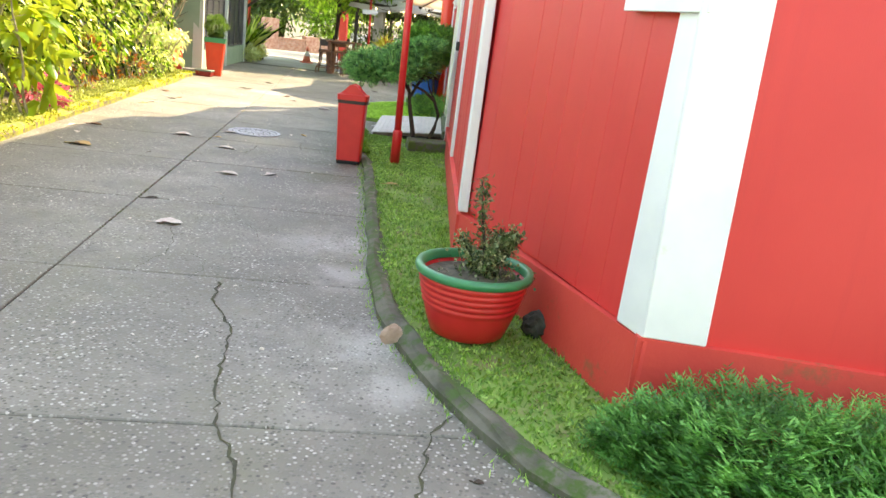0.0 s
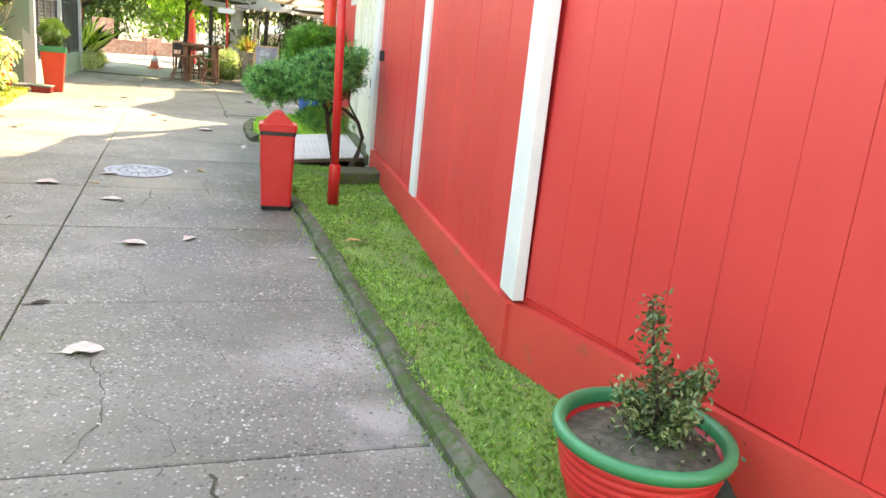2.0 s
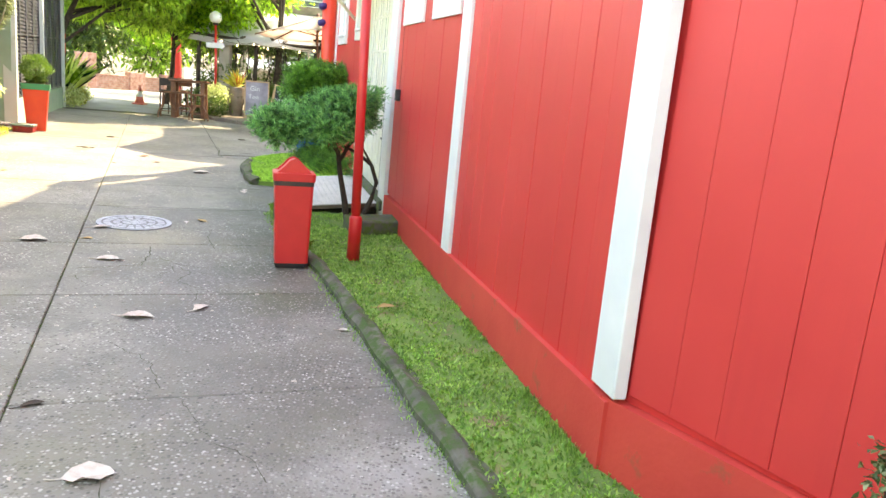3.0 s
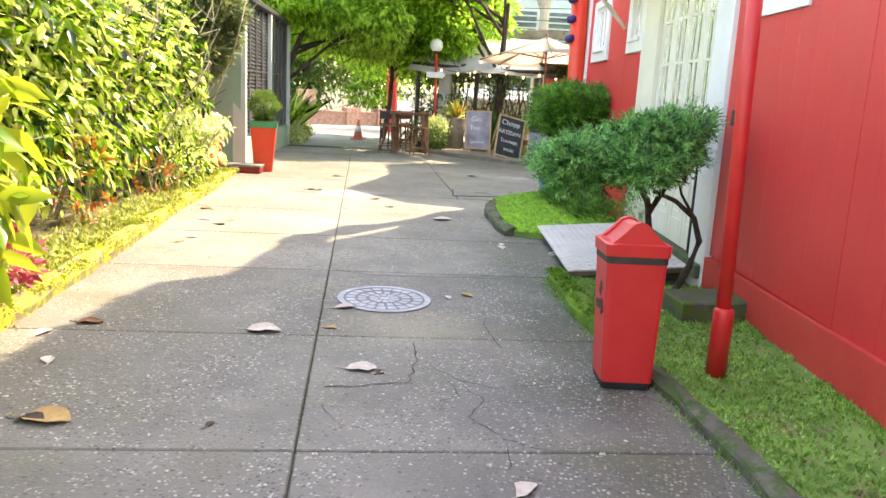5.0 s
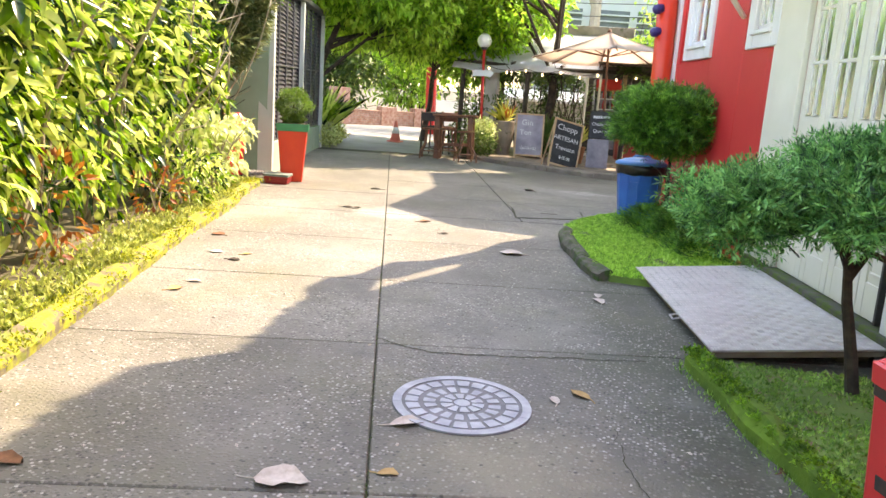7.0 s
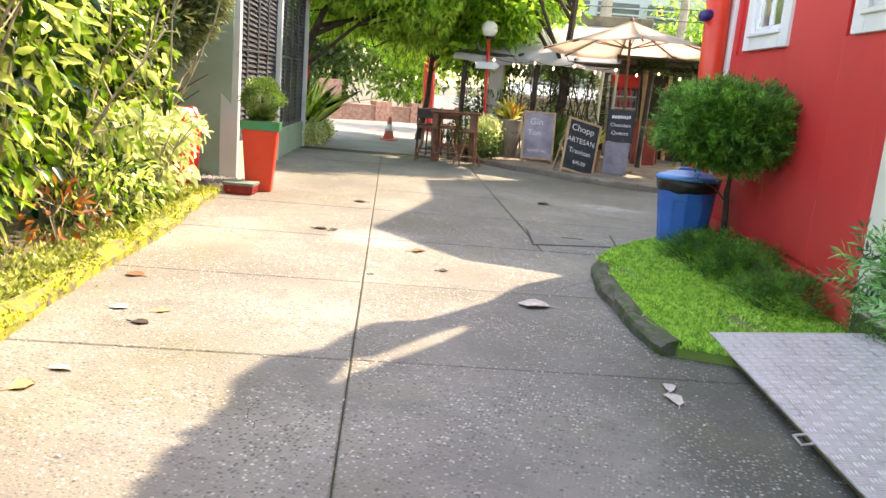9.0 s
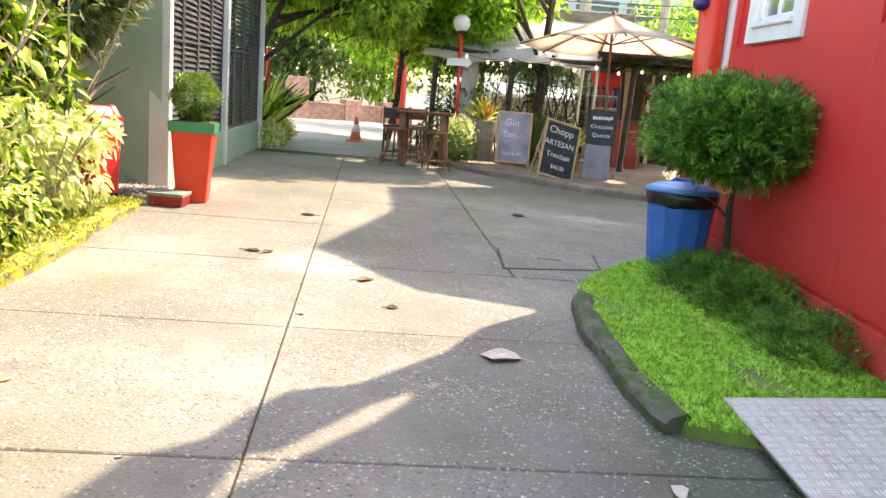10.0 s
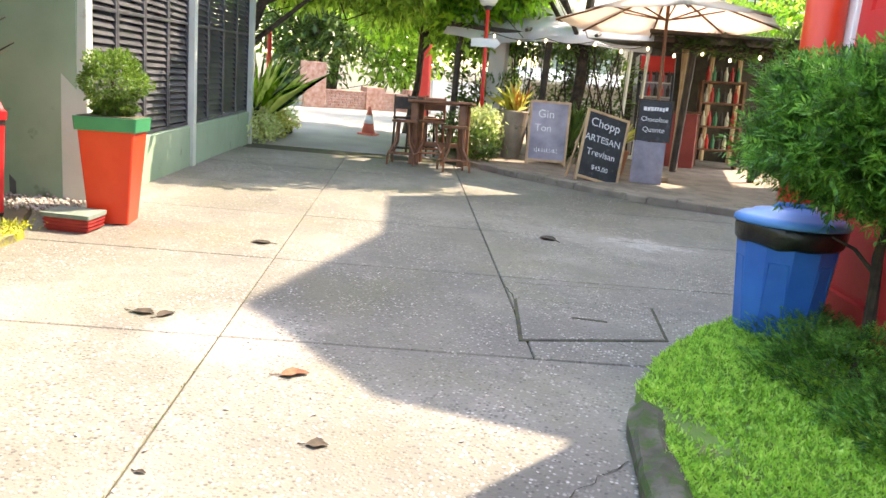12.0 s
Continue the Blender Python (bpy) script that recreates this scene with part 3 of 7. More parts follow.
def kerb_mesh(line, width, top, side=1.0, rough=0.03, foot=-0.1):
    """A worn kerb along a line; it lies on the right of the line for side 1."""
    bm = bmesh.new()
    rows = []
    for i, p in enumerate(line):
        d = (line[min(i + 1, len(line) - 1)] - line[max(i - 1, 0)]).normalized()
        n = Vector((d.y, -d.x)) * side
        j = lambda k: noise.noise(Vector((p.x * 3.1, p.y * 3.1, k))) * rough
        prof = ((0.0, foot), (0.0 + j(1), top * 0.55), (0.015 + j(2), top - 0.015), (0.04, top + j(3)), (width - 0.04, top + j(4)), (width - 0.01 + j(5), top - 0.02), (width, foot))
        rows.append([bm.verts.new((p.x + n.x * a, p.y + n.y * a, z)) for a, z in prof])
    for a, b in zip(rows, rows[1:]):
        for k in range(len(a) - 1):
            bm.faces.new((a[k], b[k], b[k + 1], a[k + 1]))
    bm.faces.new(rows[0])
    bm.faces.new(rows[-1][::-1])
    bmesh.ops.recalc_face_normals(bm, faces=bm.faces)
    return bm


KERB_R = smooth_line([(3.2, 1.05), (2.4, 1.25), (1.7, 1.55), (1.22, 1.83), (0.98, 2.0), (0.74, 2.25), (0.45, 2.62), (0.17, 3.08), (-0.07, 3.62), (-0.23, 4.07), (-0.43, 4.65), (-0.74, 5.53), (-1.22, 6.88), (-1.65, 7.85), (-2.02, 9.0)])
SPLIT = next(i for i, p in enumerate(KERB_R) if p.y > 7.45)
kerb = thing("kerb", label="low worn concrete kerb with moss beside the lawn", category="kerb", kind="structure")
part("kerb_stone", kerb_mesh(KERB_R[:SPLIT + 1], 0.12, 0.065), M_KERB, kerb)
M_GREENMOSS = paint("bright_moss", (0.06, 0.13, 0.01), (0.13, 0.24, 0.02), 6.0, 0.95, 60, 0.9, dirt=(0.05, 0.07, 0.02), dirt_at=0.6)
part("mossy_kerb_stone", kerb_mesh(KERB_R[SPLIT:], 0.13, 0.1, rough=0.06), M_GREENMOSS, kerb, "kerb grown over with bright green moss")
KERB_2 = smooth_line([(-2.60, 10.72), (-2.73, 10.95), (-2.92, 11.5), (-3.08, 12.1), (-3.13, 12.55)])
stones = thing("kerb", label="grey weathered kerb stones at the lawn corner", category="kerb", kind="structure")
cuts = [0, 4, 8, 11, len(KERB_2) - 1]
for a, b in zip(cuts, cuts[1:]):
    part("kerb_stone", kerb_mesh([p + Vector((random.uniform(-.006, .006), 0)) for p in KERB_2[a:b + 1]], 0.13, 0.085 + random.uniform(-.008, .008), rough=0.045), M_KERB, stones)


def bed(name, outline, z0, z1f, label):
    """A lawn's earth: a grid of ground inside an outline, with a gentle swell."""
    bm = prism(outline, -0.1, z0)
    top = [f for f in bm.faces if f.normal.z > 0.9]
    bmesh.ops.triangulate(bm, faces=top)
    return tagged(part(name, bm, M_GRASSBED), label, "lawn", kind="structure")


def inside(pts, outline):
    x, y = pts[:, 0], pts[:, 1]
    res = np.zeros(len(pts), bool)
    n = len(outline)
    for i in range(n):
        x0, y0 = outline[i]
        x1, y1 = outline[(i + 1) % n]
        c = ((y0 > y) != (y1 > y)) & (x < (x1 - x0) * (y - y0) / (y1 - y0 + 1e-12) + x0)
        res ^= c
    return res


def grass(name, outline, n, z, length, width, mat, label, thin=0.0):
    """Short turf: many single blades, thinner where the earth shows."""
    o = np.array(outline)
    p = RNG.uniform(o.min(0), o.max(0), (n * 3, 2))
    p = p[inside(p, outline)]
    patch = np.sin(p[:, 0] * 4.1 + 1) * np.cos(p[:, 1] * 3.3) + 0.6 * np.sin(p[:, 0] * 9 + p[:, 1] * 7)
    p = p[(patch > -0.6 - RNG.uniform(0, 1, len(p)) + thin)][:n]
    wall = (p - np.array(PB)) @ np.array(NB)
    worn = 0.2 + 0.13 * np.sin(p[:, 1] * 2.3) + 0.08 * np.sin(p[:, 1] * 7.1 + p[:, 0] * 3)
    p = p[(np.abs(wall) > worn * RNG.uniform(0.6, 1.3, len(p))) | (RNG.uniform(0, 1, len(p)) < 0.2) | (p[:, 1] > 10) | (p[:, 1] < 4.3)]
    d = np.column_stack([RNG.normal(0, 0.55, (len(p), 2)), np.ones(len(p)) * 0.8])
    me = leaf_mesh(name, np.column_stack([p, np.full(len(p), z)]), d, length, width, RNG, 0.1, 0.12)
    return tagged(part(name, me, mat), label, "grass", kind="stuff")


inner = [(p + Vector((0.07, 0.03))) for p in KERB_R]
LAWN_1 = [tuple(p) for p in inner] + [wb(5.05, 0.03)[:], wb(0, 0.03)[:], (CORNER - DA * 0.03)[:], (CORNER + DC * 2.4 + Vector((0, -0.03)))[:]]
bed("lawn", LAWN_1, 0.045, None, "strip of lawn between the kerb and the red wall")
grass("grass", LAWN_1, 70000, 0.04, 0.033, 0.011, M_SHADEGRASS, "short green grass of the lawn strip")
LAWN_2 = [tuple(p + Vector((0.08, 0.02))) for p in KERB_2] + [(-3.12, 12.75), (-3.02, 13.3), (-2.85, 13.75), (-2.62, 14.2), (-2.4, 14.8), wb(10.9, 0.03)[:], wb(6.5, 0.03)[:], (-1.9, 10.75)]
bed("lawn", LAWN_2, 0.05, None, "rounded corner of lawn at the red building")
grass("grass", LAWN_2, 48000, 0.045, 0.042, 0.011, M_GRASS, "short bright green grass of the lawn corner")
# taller tufts along the kerb's foot and the wall
edge = np.array([tuple(p) for p in KERB_R])
e = edge[RNG.integers(0, len(edge), 1500)] + RNG.normal(0, 0.05, (1500, 2)) * np.array([0.4, 1.0]) + np.array([-0.015, -0.005])
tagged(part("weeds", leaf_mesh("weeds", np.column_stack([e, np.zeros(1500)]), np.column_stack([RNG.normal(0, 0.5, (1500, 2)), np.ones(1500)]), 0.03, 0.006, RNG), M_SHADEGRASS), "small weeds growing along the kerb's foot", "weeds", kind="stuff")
s_ = RNG.uniform(-0.2, 5.0, 2600)
w_ = np.array([wb(a, 0.05 + abs(b))[:] for a, b in zip(s_, RNG.normal(0, 0.05, 2600))])
keep = np.sin(s_ * 5) + np.sin(s_ * 13) > -0.2
w_ = w_[keep]
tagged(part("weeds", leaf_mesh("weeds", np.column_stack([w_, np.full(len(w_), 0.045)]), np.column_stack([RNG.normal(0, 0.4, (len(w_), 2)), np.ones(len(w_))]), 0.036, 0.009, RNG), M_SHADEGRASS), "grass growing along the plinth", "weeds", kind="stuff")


# feathery groundcover at the building's corner
def feather_clump(name, centre, radii, n, label, mat, size=0.1):
    base, _ = lump(RNG, n, (0, 0, 0), radii, 0.75)
    base[:, 2] = np.abs(base[:, 2])
    base += np.array(centre)
    pos, dirs = [], []
    for b in base:
        d = Vector((b[0] - centre[0], b[1] - centre[1], (b[2] - centre[2]) + 0.15)).normalized()
        d = (d + Vector(RNG.normal(0, 0.35, 3))).normalized()
        side = d.cross(Vector((0, 0, 1))).normalized()
        for k in range(7):
            q = Vector(b) + d * (size * k / 7)
            for sg in (-1, 1):
                pos.append(q)
                dirs.append(d * 0.7 + side * sg)
    me = leaf_mesh(name, np.array([p[:] for p in pos]), np.array([p[:] for p in dirs]), size * 0.3, size * 0.075, RNG, 0.1)
    return part(name, me, mat)


for c, r, n in (((1.9, 2.12, 0.03), (0.5, 0.3, 0.29), 1500), ((2.4, 2.05, 0.03), (0.45, 0.4, 0.31), 1500), ((1.58, 2.17, 0.03), (0.24, 0.19, 0.17), 600), ((2.95, 2.2, 0.03), (0.6, 0.5, 0.34), 1200), ((2.25, 1.8, 0.03), (0.42, 0.27, 0.2), 1000)):
    gcp = thing("groundcover_plant", label="feathery dark green groundcover plant against the corner", category="plant", group="groundcover plants")
    feather_clump("foliage", c, r, n, "", M_FERN, 0.11).parent = gcp
    bm = bmesh.new()
    for _ in range(14):
        a, q = RNG.uniform(0, 6.28), RNG.uniform(0.3, 0.85)
        tip = Vector((c[0] + math.cos(a) * r[0] * q, c[1] + math.sin(a) * r[1] * q, r[2] * 0.8))
        tube([c, Vector(c).lerp(tip, 0.5) + Vector((0, 0, 0.05)), tip], [0.006, 0.004, 0.002], 5, bm)
    part("stem", bm, M_BARK, gcp)


# ---- plant pot with bonsai-like shrub ----
def ribbed_pot(loc):
    t = thing("plant_pot", loc, "ribbed red plastic plant pot with a green rim", "plant pot")
    prof = [(0.16, 0.0), (0.185, 0.015), (0.212, 0.09), (0.226, 0.135)]
    z = 0.15
    for i in range(5):
        r = 0.232 + 0.0075 * i
        prof += [(r - 0.003, z), (r + 0.006, z + 0.008), (r + 0.006, z + 0.021), (r - 0.001, z + 0.03)]
        z += 0.031
    prof += [(0.268, 0.305), (0.25, 0.306), (0.235, 0.2)]
    part("body", lathe(prof, 48), M_GLOSSRED, t, "red ribbed pot wall", True)
    rim = lathe([(0.262, 0.302), (0.282, 0.306), (0.288, 0.325), (0.282, 0.342), (0.262, 0.346), (0.248, 0.335), (0.246, 0.302)], 48)
    bmesh.ops.delete(rim, geom=[f for f in rim.faces if len(f.verts) > 4], context="FACES_ONLY")
    part("rim", rim, M_GREENPLASTIC, t, "glossy green rolled rim", True)
    part("soil", lathe([(0.22, 0.26), (0.24, 0.285), (0.15, 0.298), (0.02, 0.305)], 32), M_SOIL, t, "dark potting soil")
    return t


M_GREENPLASTIC = paint("green_plastic", (0.015, 0.18, 0.075), (0.025, 0.24, 0.1), 5.0, 0.35, 30, 0.03)
M_SHRUB = leafy("small_shrub_leaves", (0.025, 0.05, 0.015), (0.09, 0.17, 0.045), (0.46, 0.46, 0.24), 0.4, 0.2, 0.2)
ribbed_pot((0.64, 3.0, 0.05))
shrub = thing("shrub", (0.69, 3.02, 0.32), "small dark shrub with pale leaf tips in the pot", "shrub")
bm = bmesh.new()
twigs = [((0, 0, 0), (-0.02, 0, 0.16), (-0.06, 0.02, 0.34), (-0.08, 0.03, 0.47)), ((0, 0, 0), (0.06, 0.03, 0.12), (0.11, 0.03, 0.22)), ((0, 0, 0), (-0.08, 0, 0.1), (-0.13, -0.02, 0.2)),
         ((0, 0, 0), (0.02, -0.07, 0.1), (0.04, -0.1, 0.18)), ((0, 0, 0), (0.0, 0.08, 0.1), (0.03, 0.12, 0.22)), ((0, 0.02, 0.1), (0.07, 0.02, 0.2), (0.13, 0.02, 0.24))]
for tw in twigs:
    tube(tw, [0.012, 0.008, 0.005, 0.003][:len(tw)], 6, bm)
part("stem", bm, M_BARK, shrub)
pos = []
for tw in twigs:
    for _ in range(400):
        k = RNG.uniform(0.25, 1) * (len(tw) - 1)
        i = min(int(k), len(tw) - 2)
        pos.append(np.array(Vector(tw[i]).lerp(Vector(tw[i + 1]), k - i)) + RNG.normal(0, 0.021, 3))
for _ in range(420):
    pos.append(np.array((RNG.normal(0, 0.08), RNG.normal(0, 0.07), abs(RNG.normal(0.03, 0.03)))))
pos = np.array(pos)
part("leaves", leaf_mesh("leaves", pos, RNG.normal(0, 1, pos.shape) + np.array([0, 0, 0.5]), 0.027, 0.014, RNG), M_SHRUB, shrub)
stone_bm = lambda r, seed: (lambda b: ([setattr(v, "co", v.co * (1 + 0.28 * noise.noise(v.co * 3 + Vector((seed, 0, 0))))) for v in b.verts], bmesh.ops.scale(b, vec=(r[0], r[1], r[2]), verts=b.verts), b)[2])((lambda b: (bmesh.ops.create_icosphere(b, subdivisions=3, radius=1.0), b)[1])(bmesh.new()))
M_PINKSTONE = paint("pinkish_stone", (0.32, 0.2, 0.15), (0.48, 0.34, 0.28), 12, 0.85, 60, 0.5)
M_DARKROCK = paint("dark_rock", (0.02, 0.02, 0.018), (0.05, 0.05, 0.04), 10, 0.9, 60, 0.6)
tagged(part("broken_brick", stone_bm((0.045, 0.018, 0.06), 3), M_PINKSTONE, loc=pose(0.345, 2.69, 0.085, 20, 25, 30)), "pale pink broken brick lying on the kerb", "stone")
tagged(part("dark_rock", stone_bm((0.09, 0.07, 0.075), 9), M_DARKROCK, loc=pose(0.98, 3.15, 0.1, 0, 0, 40)), "dark mossy rock behind the pot", "rock")

# ---- swing-lid litter bins ----
M_BAND = paint("dark_band", (0.02, 0.018, 0.018), (0.06, 0.035, 0.03), 18, 0.6)


def frustum(w0, d0, w1, d1, z0, z1, r=0.02, bm=None):
    """A tapered square body with rounded upright edges."""
    bm = bm or bmesh.new()
    rings = []
    for w, d, z in ((w0, d0, z0), (w1, d1, z1)):
        ring = []
        for cx, cy, a0 in ((1, 1, 0), (-1, 1, 90), (-1, -1, 180), (1, -1, 270)):
            for a in (0, 45, 90):
                an = radians(a0 + a)
                ring.append(bm.verts.new((cx * (w / 2 - r) + r * math.cos(an), cy * (d / 2 - r) + r * math.sin(an), z)))
        rings.append(ring)
    n = len(rings[0])
    for i in range(n):
        bm.faces.new((rings[0][i], rings[0][(i + 1) % n], rings[1][(i + 1) % n], rings[1][i]))
    bm.faces.new(rings[0][::-1])
    bm.faces.new(rings[1])
    return bm


def litter_bin(loc, rz, label):
    t = thing("litter_bin", loc, label, "litter bin", rz=rz, lean=LEAN)
    part("body", frustum(0.245, 0.245, 0.285, 0.285, 0.03, 0.64, 0.022), M_GLOSSRED, t)
    part("foot", frustum(0.235, 0.235, 0.25, 0.25, 0.0, 0.035, 0.02), M_BLACK, t, "scuffed black foot")
    part("band", frustum(0.289, 0.289, 0.291, 0.291, 0.62, 0.665, 0.022), M_BAND, t, "dark band under the lid")
    collar = frustum(0.305, 0.305, 0.31, 0.31, 0.655, 0.71, 0.025)
    frustum(0.31, 0.31, 0.29, 0.29, 0.7101, 0.716, 0.025, collar)
    part("collar", collar, M_GLOSSRED, t, "red plastic collar")
    # lid: two end gables and a rounded swing flap between them
    arc = [(-0.135, 0.715), (-0.12, 0.722), (-0.075, 0.762), (-0.035, 0.806), (0.0, 0.818), (0.035, 0.806), (0.075, 0.762), (0.12, 0.722), (0.135, 0.715)]
    for y0 in (-0.14, 0.1):
        bm = prism(arc, y0, y0 + 0.04)
        bmesh.ops.transform(bm, matrix=Matrix(((1, 0, 0, 0), (0, 0, 1, 0), (0, 1, 0, 0), (0, 0, 0, 1))), verts=bm.verts)
        bmesh.ops.recalc_face_normals(bm, faces=bm.faces)
        part("gable", bm, M_GLOSSRED, t)
    flap = [(x * 0.86, 0.715 + (z - 0.715) * 0.9) for x, z in arc]
    bm = prism(flap, -0.1, 0.1)
    bmesh.ops.transform(bm, matrix=Matrix(((1, 0, 0, 0), (0, 0, 1, 0), (0, 1, 0, 0), (0, 0, 0, 1))), verts=bm.verts)
    bmesh.ops.recalc_face_normals(bm, faces=bm.faces)
    part("swing_flap", bm, M_GLOSSRED, t, "red swing flap")
    for i in range(3):
        a = radians(90 + 120 * i)
        part("mark", boxed(-0.002, 0.002, -0.021, 0.021, -0.034, 0.034, 0.001), M_BAND, t, "faded dark recycling mark", loc=Matrix.Translation((-0.1375, -0.01 + 0.042 * math.cos(a), 0.42 + 0.055 * math.sin(a))) @ pose(0, 0, 0, 25 + 120 * i, -2, 0))
    return t


litter_bin((-1.455, 7.1, 0.0), 13.4, "red plastic swing-lid litter bin beside the kerb")

# ---- red pole ----
pole = thing("pole", (-0.995, 7.25, 0.05), "red painted steel pole with a wider sleeve, standing in the lawn", "pole")
part("shaft", tube([(0, 0, 0.2), (-0.034, 0.05, 1.3), (-0.085, 0.12, 3.2)], 0.036, 16), M_GLOSSRED, pole, "", True)
part("sleeve", lathe([(0.05, 0.0), (0.05, 0.33), (0.044, 0.345), (0.036, 0.35)], 20), M_GLOSSRED, pole, "", True)

# ---- concrete step block ----
M_BLOCK = paint("mossy_block", (0.06, 0.065, 0.045), (0.11, 0.105, 0.085), 5, 0.95, 40, 0.6, dirt=(0.07, 0.11, 0.02), dirt_at=0.45)
b0, b1 = Vector((-1.1, 8.16)), Vector((-0.63, 8.4))
blk = [(b0)[:], (b1)[:], (b1 + Vector((-0.1, 0.35)))[:], (b0 + Vector((-0.12, 0.33)))[:]]
tagged(part("step_block", prism(blk, 0.0, 0.17, 0.012), M_BLOCK), "low mossy concrete block beside the door ramp", "block")

# ---- chequer-plate ramp ----
def plate_build(nt, b):
    col = ramp(nt, noise_tex(nt, 3.0, 5.0), (0.3, (0.46, 0.43, 0.41)), (0.7, (0.56, 0.53, 0.51)))
    col = mix(nt, ramp(nt, noise_tex(nt, 9.0, 5.0, 0.65), (0.5, (0, 0, 0)), (0.7, (0.6, 0.6, 0.6))), col, (0.24, 0.22, 0.2))
    nt.links.new(col, b.inputs["Base Color"])
    b.inputs["Metallic"].default_value = 0.2
    b.inputs["Roughness"].default_value = 0.42
    bump(nt, b, noise_tex(nt, 60.0), 0.15, 0.003)


M_PLATE = material("chequer_plate", plate_build)
M_TREAD = paint("worn_tread_metal", (0.6, 0.56, 0.54), (0.68, 0.64, 0.62), 3.0, 0.42, 60, 0.1, metal=0.2)
M_WOOD = paint("old_board", (0.1, 0.075, 0.05), (0.17, 0.13, 0.09), 8, 0.85, 60, 0.4)
RL, RW = 2.0, 0.97
ramp_m = Matrix.Translation((-1.88, 9.13, 0.075)) @ Matrix(((DB.x, -NB.x, 0, 0), (DB.y, -NB.y, 0, 0), (0, 0, 1, 0), (0, 0, 0, 1))) @ pose(0, 0, 0, 5.5, 0, 0)
ramp_thing = thing("ramp", label="grey chequer-plate metal ramp laid before the door", category="ramp")
part("plate", boxed(0, RL, 0, RW, -0.012, 0.0, 0.002, ramp_m), M_PLATE, ramp_thing)
part("support_board", boxed(0.01, RL - 0.02, 0.02, RW, -0.05, -0.0125, 0.004, ramp_m), M_WOOD, ramp_thing, "weathered board under the plate")
part("support_block", boxed(0.2, RL - 0.2, RW - 0.2, RW - 0.02, -0.15, -0.051, 0.004, ramp_m), M_WOOD, ramp_thing)
bm = bmesh.new()
for i in range(34):
    for j in range(16):
        for k in range(3):
            x, y = 0.032 + i * 0.058, 0.032 + j * 0.058
            turned = (i + j) % 2
            off = (k - 1) * 0.016
            m = ramp_m @ pose(x + (off if turned else 0), y + (0 if turned else off), 0, 0, 0, 90 if turned else 0)
            q = [bm.verts.new(m @ Vector(v)) for v in ((-0.023, 0, 0.0003), (0, -0.006, 0.0003), (0.023, 0, 0.0003), (0, 0.006, 0.0003), (-0.012, 0, 0.0035), (0.012, 0, 0.0035))]
            for f in ((0, 1, 4), (1, 5, 4), (1, 2, 5), (2, 3, 5), (3, 4, 5), (3, 0, 4)):
                bm.faces.new([q[v] for v in f])
tagged(part("tread", bm, M_TREAD, ramp_thing, "raised diamond treads"), kind="stuff")
part("handle_loop", tube([ramp_m @ Vector(p) for p in ((0.7, 0.0, -0.005), (0.7, -0.05, -0.01), (0.62, -0.05, -0.012), (0.62, 0.0, -0.005))], 0.006, 6), M_PLATE, ramp_thing)


# ---- trees with clipped crowns ----
def limb(bm, pts, r0, r1, seg=7):
    n = len(pts)
    tube(pts, [r0 + (r1 - r0) * i / (n - 1) for i in range(n)], seg, bm)


def sprays(lumps, n, length, width, flat=0.4, clip=None):
    """Leaf sprays growing outwards from several lumps."""
    P, D = [], []
    tot = sum(r[0] * r[1] + r[0] * r[2] for _, r in lumps)
    for c, r in lumps:
        p, d = lump(RNG, int(n * (r[0] * r[1] + r[0] * r[2]) / tot), c, r, 0.6)
        P.append(p)
        D.append(d)
    P, D = np.vstack(P), np.vstack(D)
    D = D * np.array([1, 1, flat]) + RNG.normal(0, 0.45, D.shape) + np.array([0, 0, 0.15])
    if clip is not None:
        k = clip(P)
        P, D = P[k], D[k]
    return leaf_mesh("crown", P, D, length, width, RNG, 0.15)


def feathers(lumps, n, size, clip=None):
    """Feathery conifer foliage: short sprays of paired needles on the outside of several lumps."""
    P, D = [], []
    tot = sum(r[0] * r[1] + r[0] * r[2] for _, r in lumps)
    for c, r in lumps:
        base, out = lump(RNG, int(n * (r[0] * r[1] + r[0] * r[2]) / tot), c, r, 0.5)
        d = out * np.array([1, 1, 0.8]) + RNG.normal(0, 0.4, out.shape) + np.array([0, 0, 0.3])
        d /= np.linalg.norm(d, axis=1, keepdims=True)
        side = np.cross(d, RNG.normal(0, 1, d.shape))
        side /= np.linalg.norm(side, axis=1, keepdims=True)
        if clip is not None:
            k = clip(base)
            base, d, side = base[k], d[k], side[k]
        long = RNG.uniform(0.6, 1.3, (len(d), 1)) * size
        for k in range(5):
            for sg in (-1, 1):
                P.append(base + d * long * k / 5)
                D.append(d * 0.9 + side * sg)
        P.append(base + d * long * 0.85)
        D.append(d)
    return leaf_mesh("crown", np.vstack(P), np.vstack(D), size * 0.42, size * 0.1, RNG, 0.15)


juniper = thing("juniper_tree", (-1.23, 8.88, 0.05), "small spreading juniper with two bent dark trunks beside the ramp", "tree")
bm = bmesh.new()
limb(bm, [(0, 0, 0), (-0.04, 0.0, 0.2), (-0.1, 0.0, 0.45), (-0.13, 0.0, 0.65), (-0.3, -0.04, 0.85), (-0.6, -0.05, 0.95)], 0.035, 0.012)
limb(bm, [(-0.12, 0, 0.55), (-0.02, 0.02, 0.75), (0.1, 0.03, 0.95), (0.2, 0.03, 1.05)], 0.022, 0.008)
limb(bm, [(-0.13, 0, 0.62), (-0.2, 0.1, 0.8), (-0.2, 0.25, 0.98)], 0.018, 0.006)
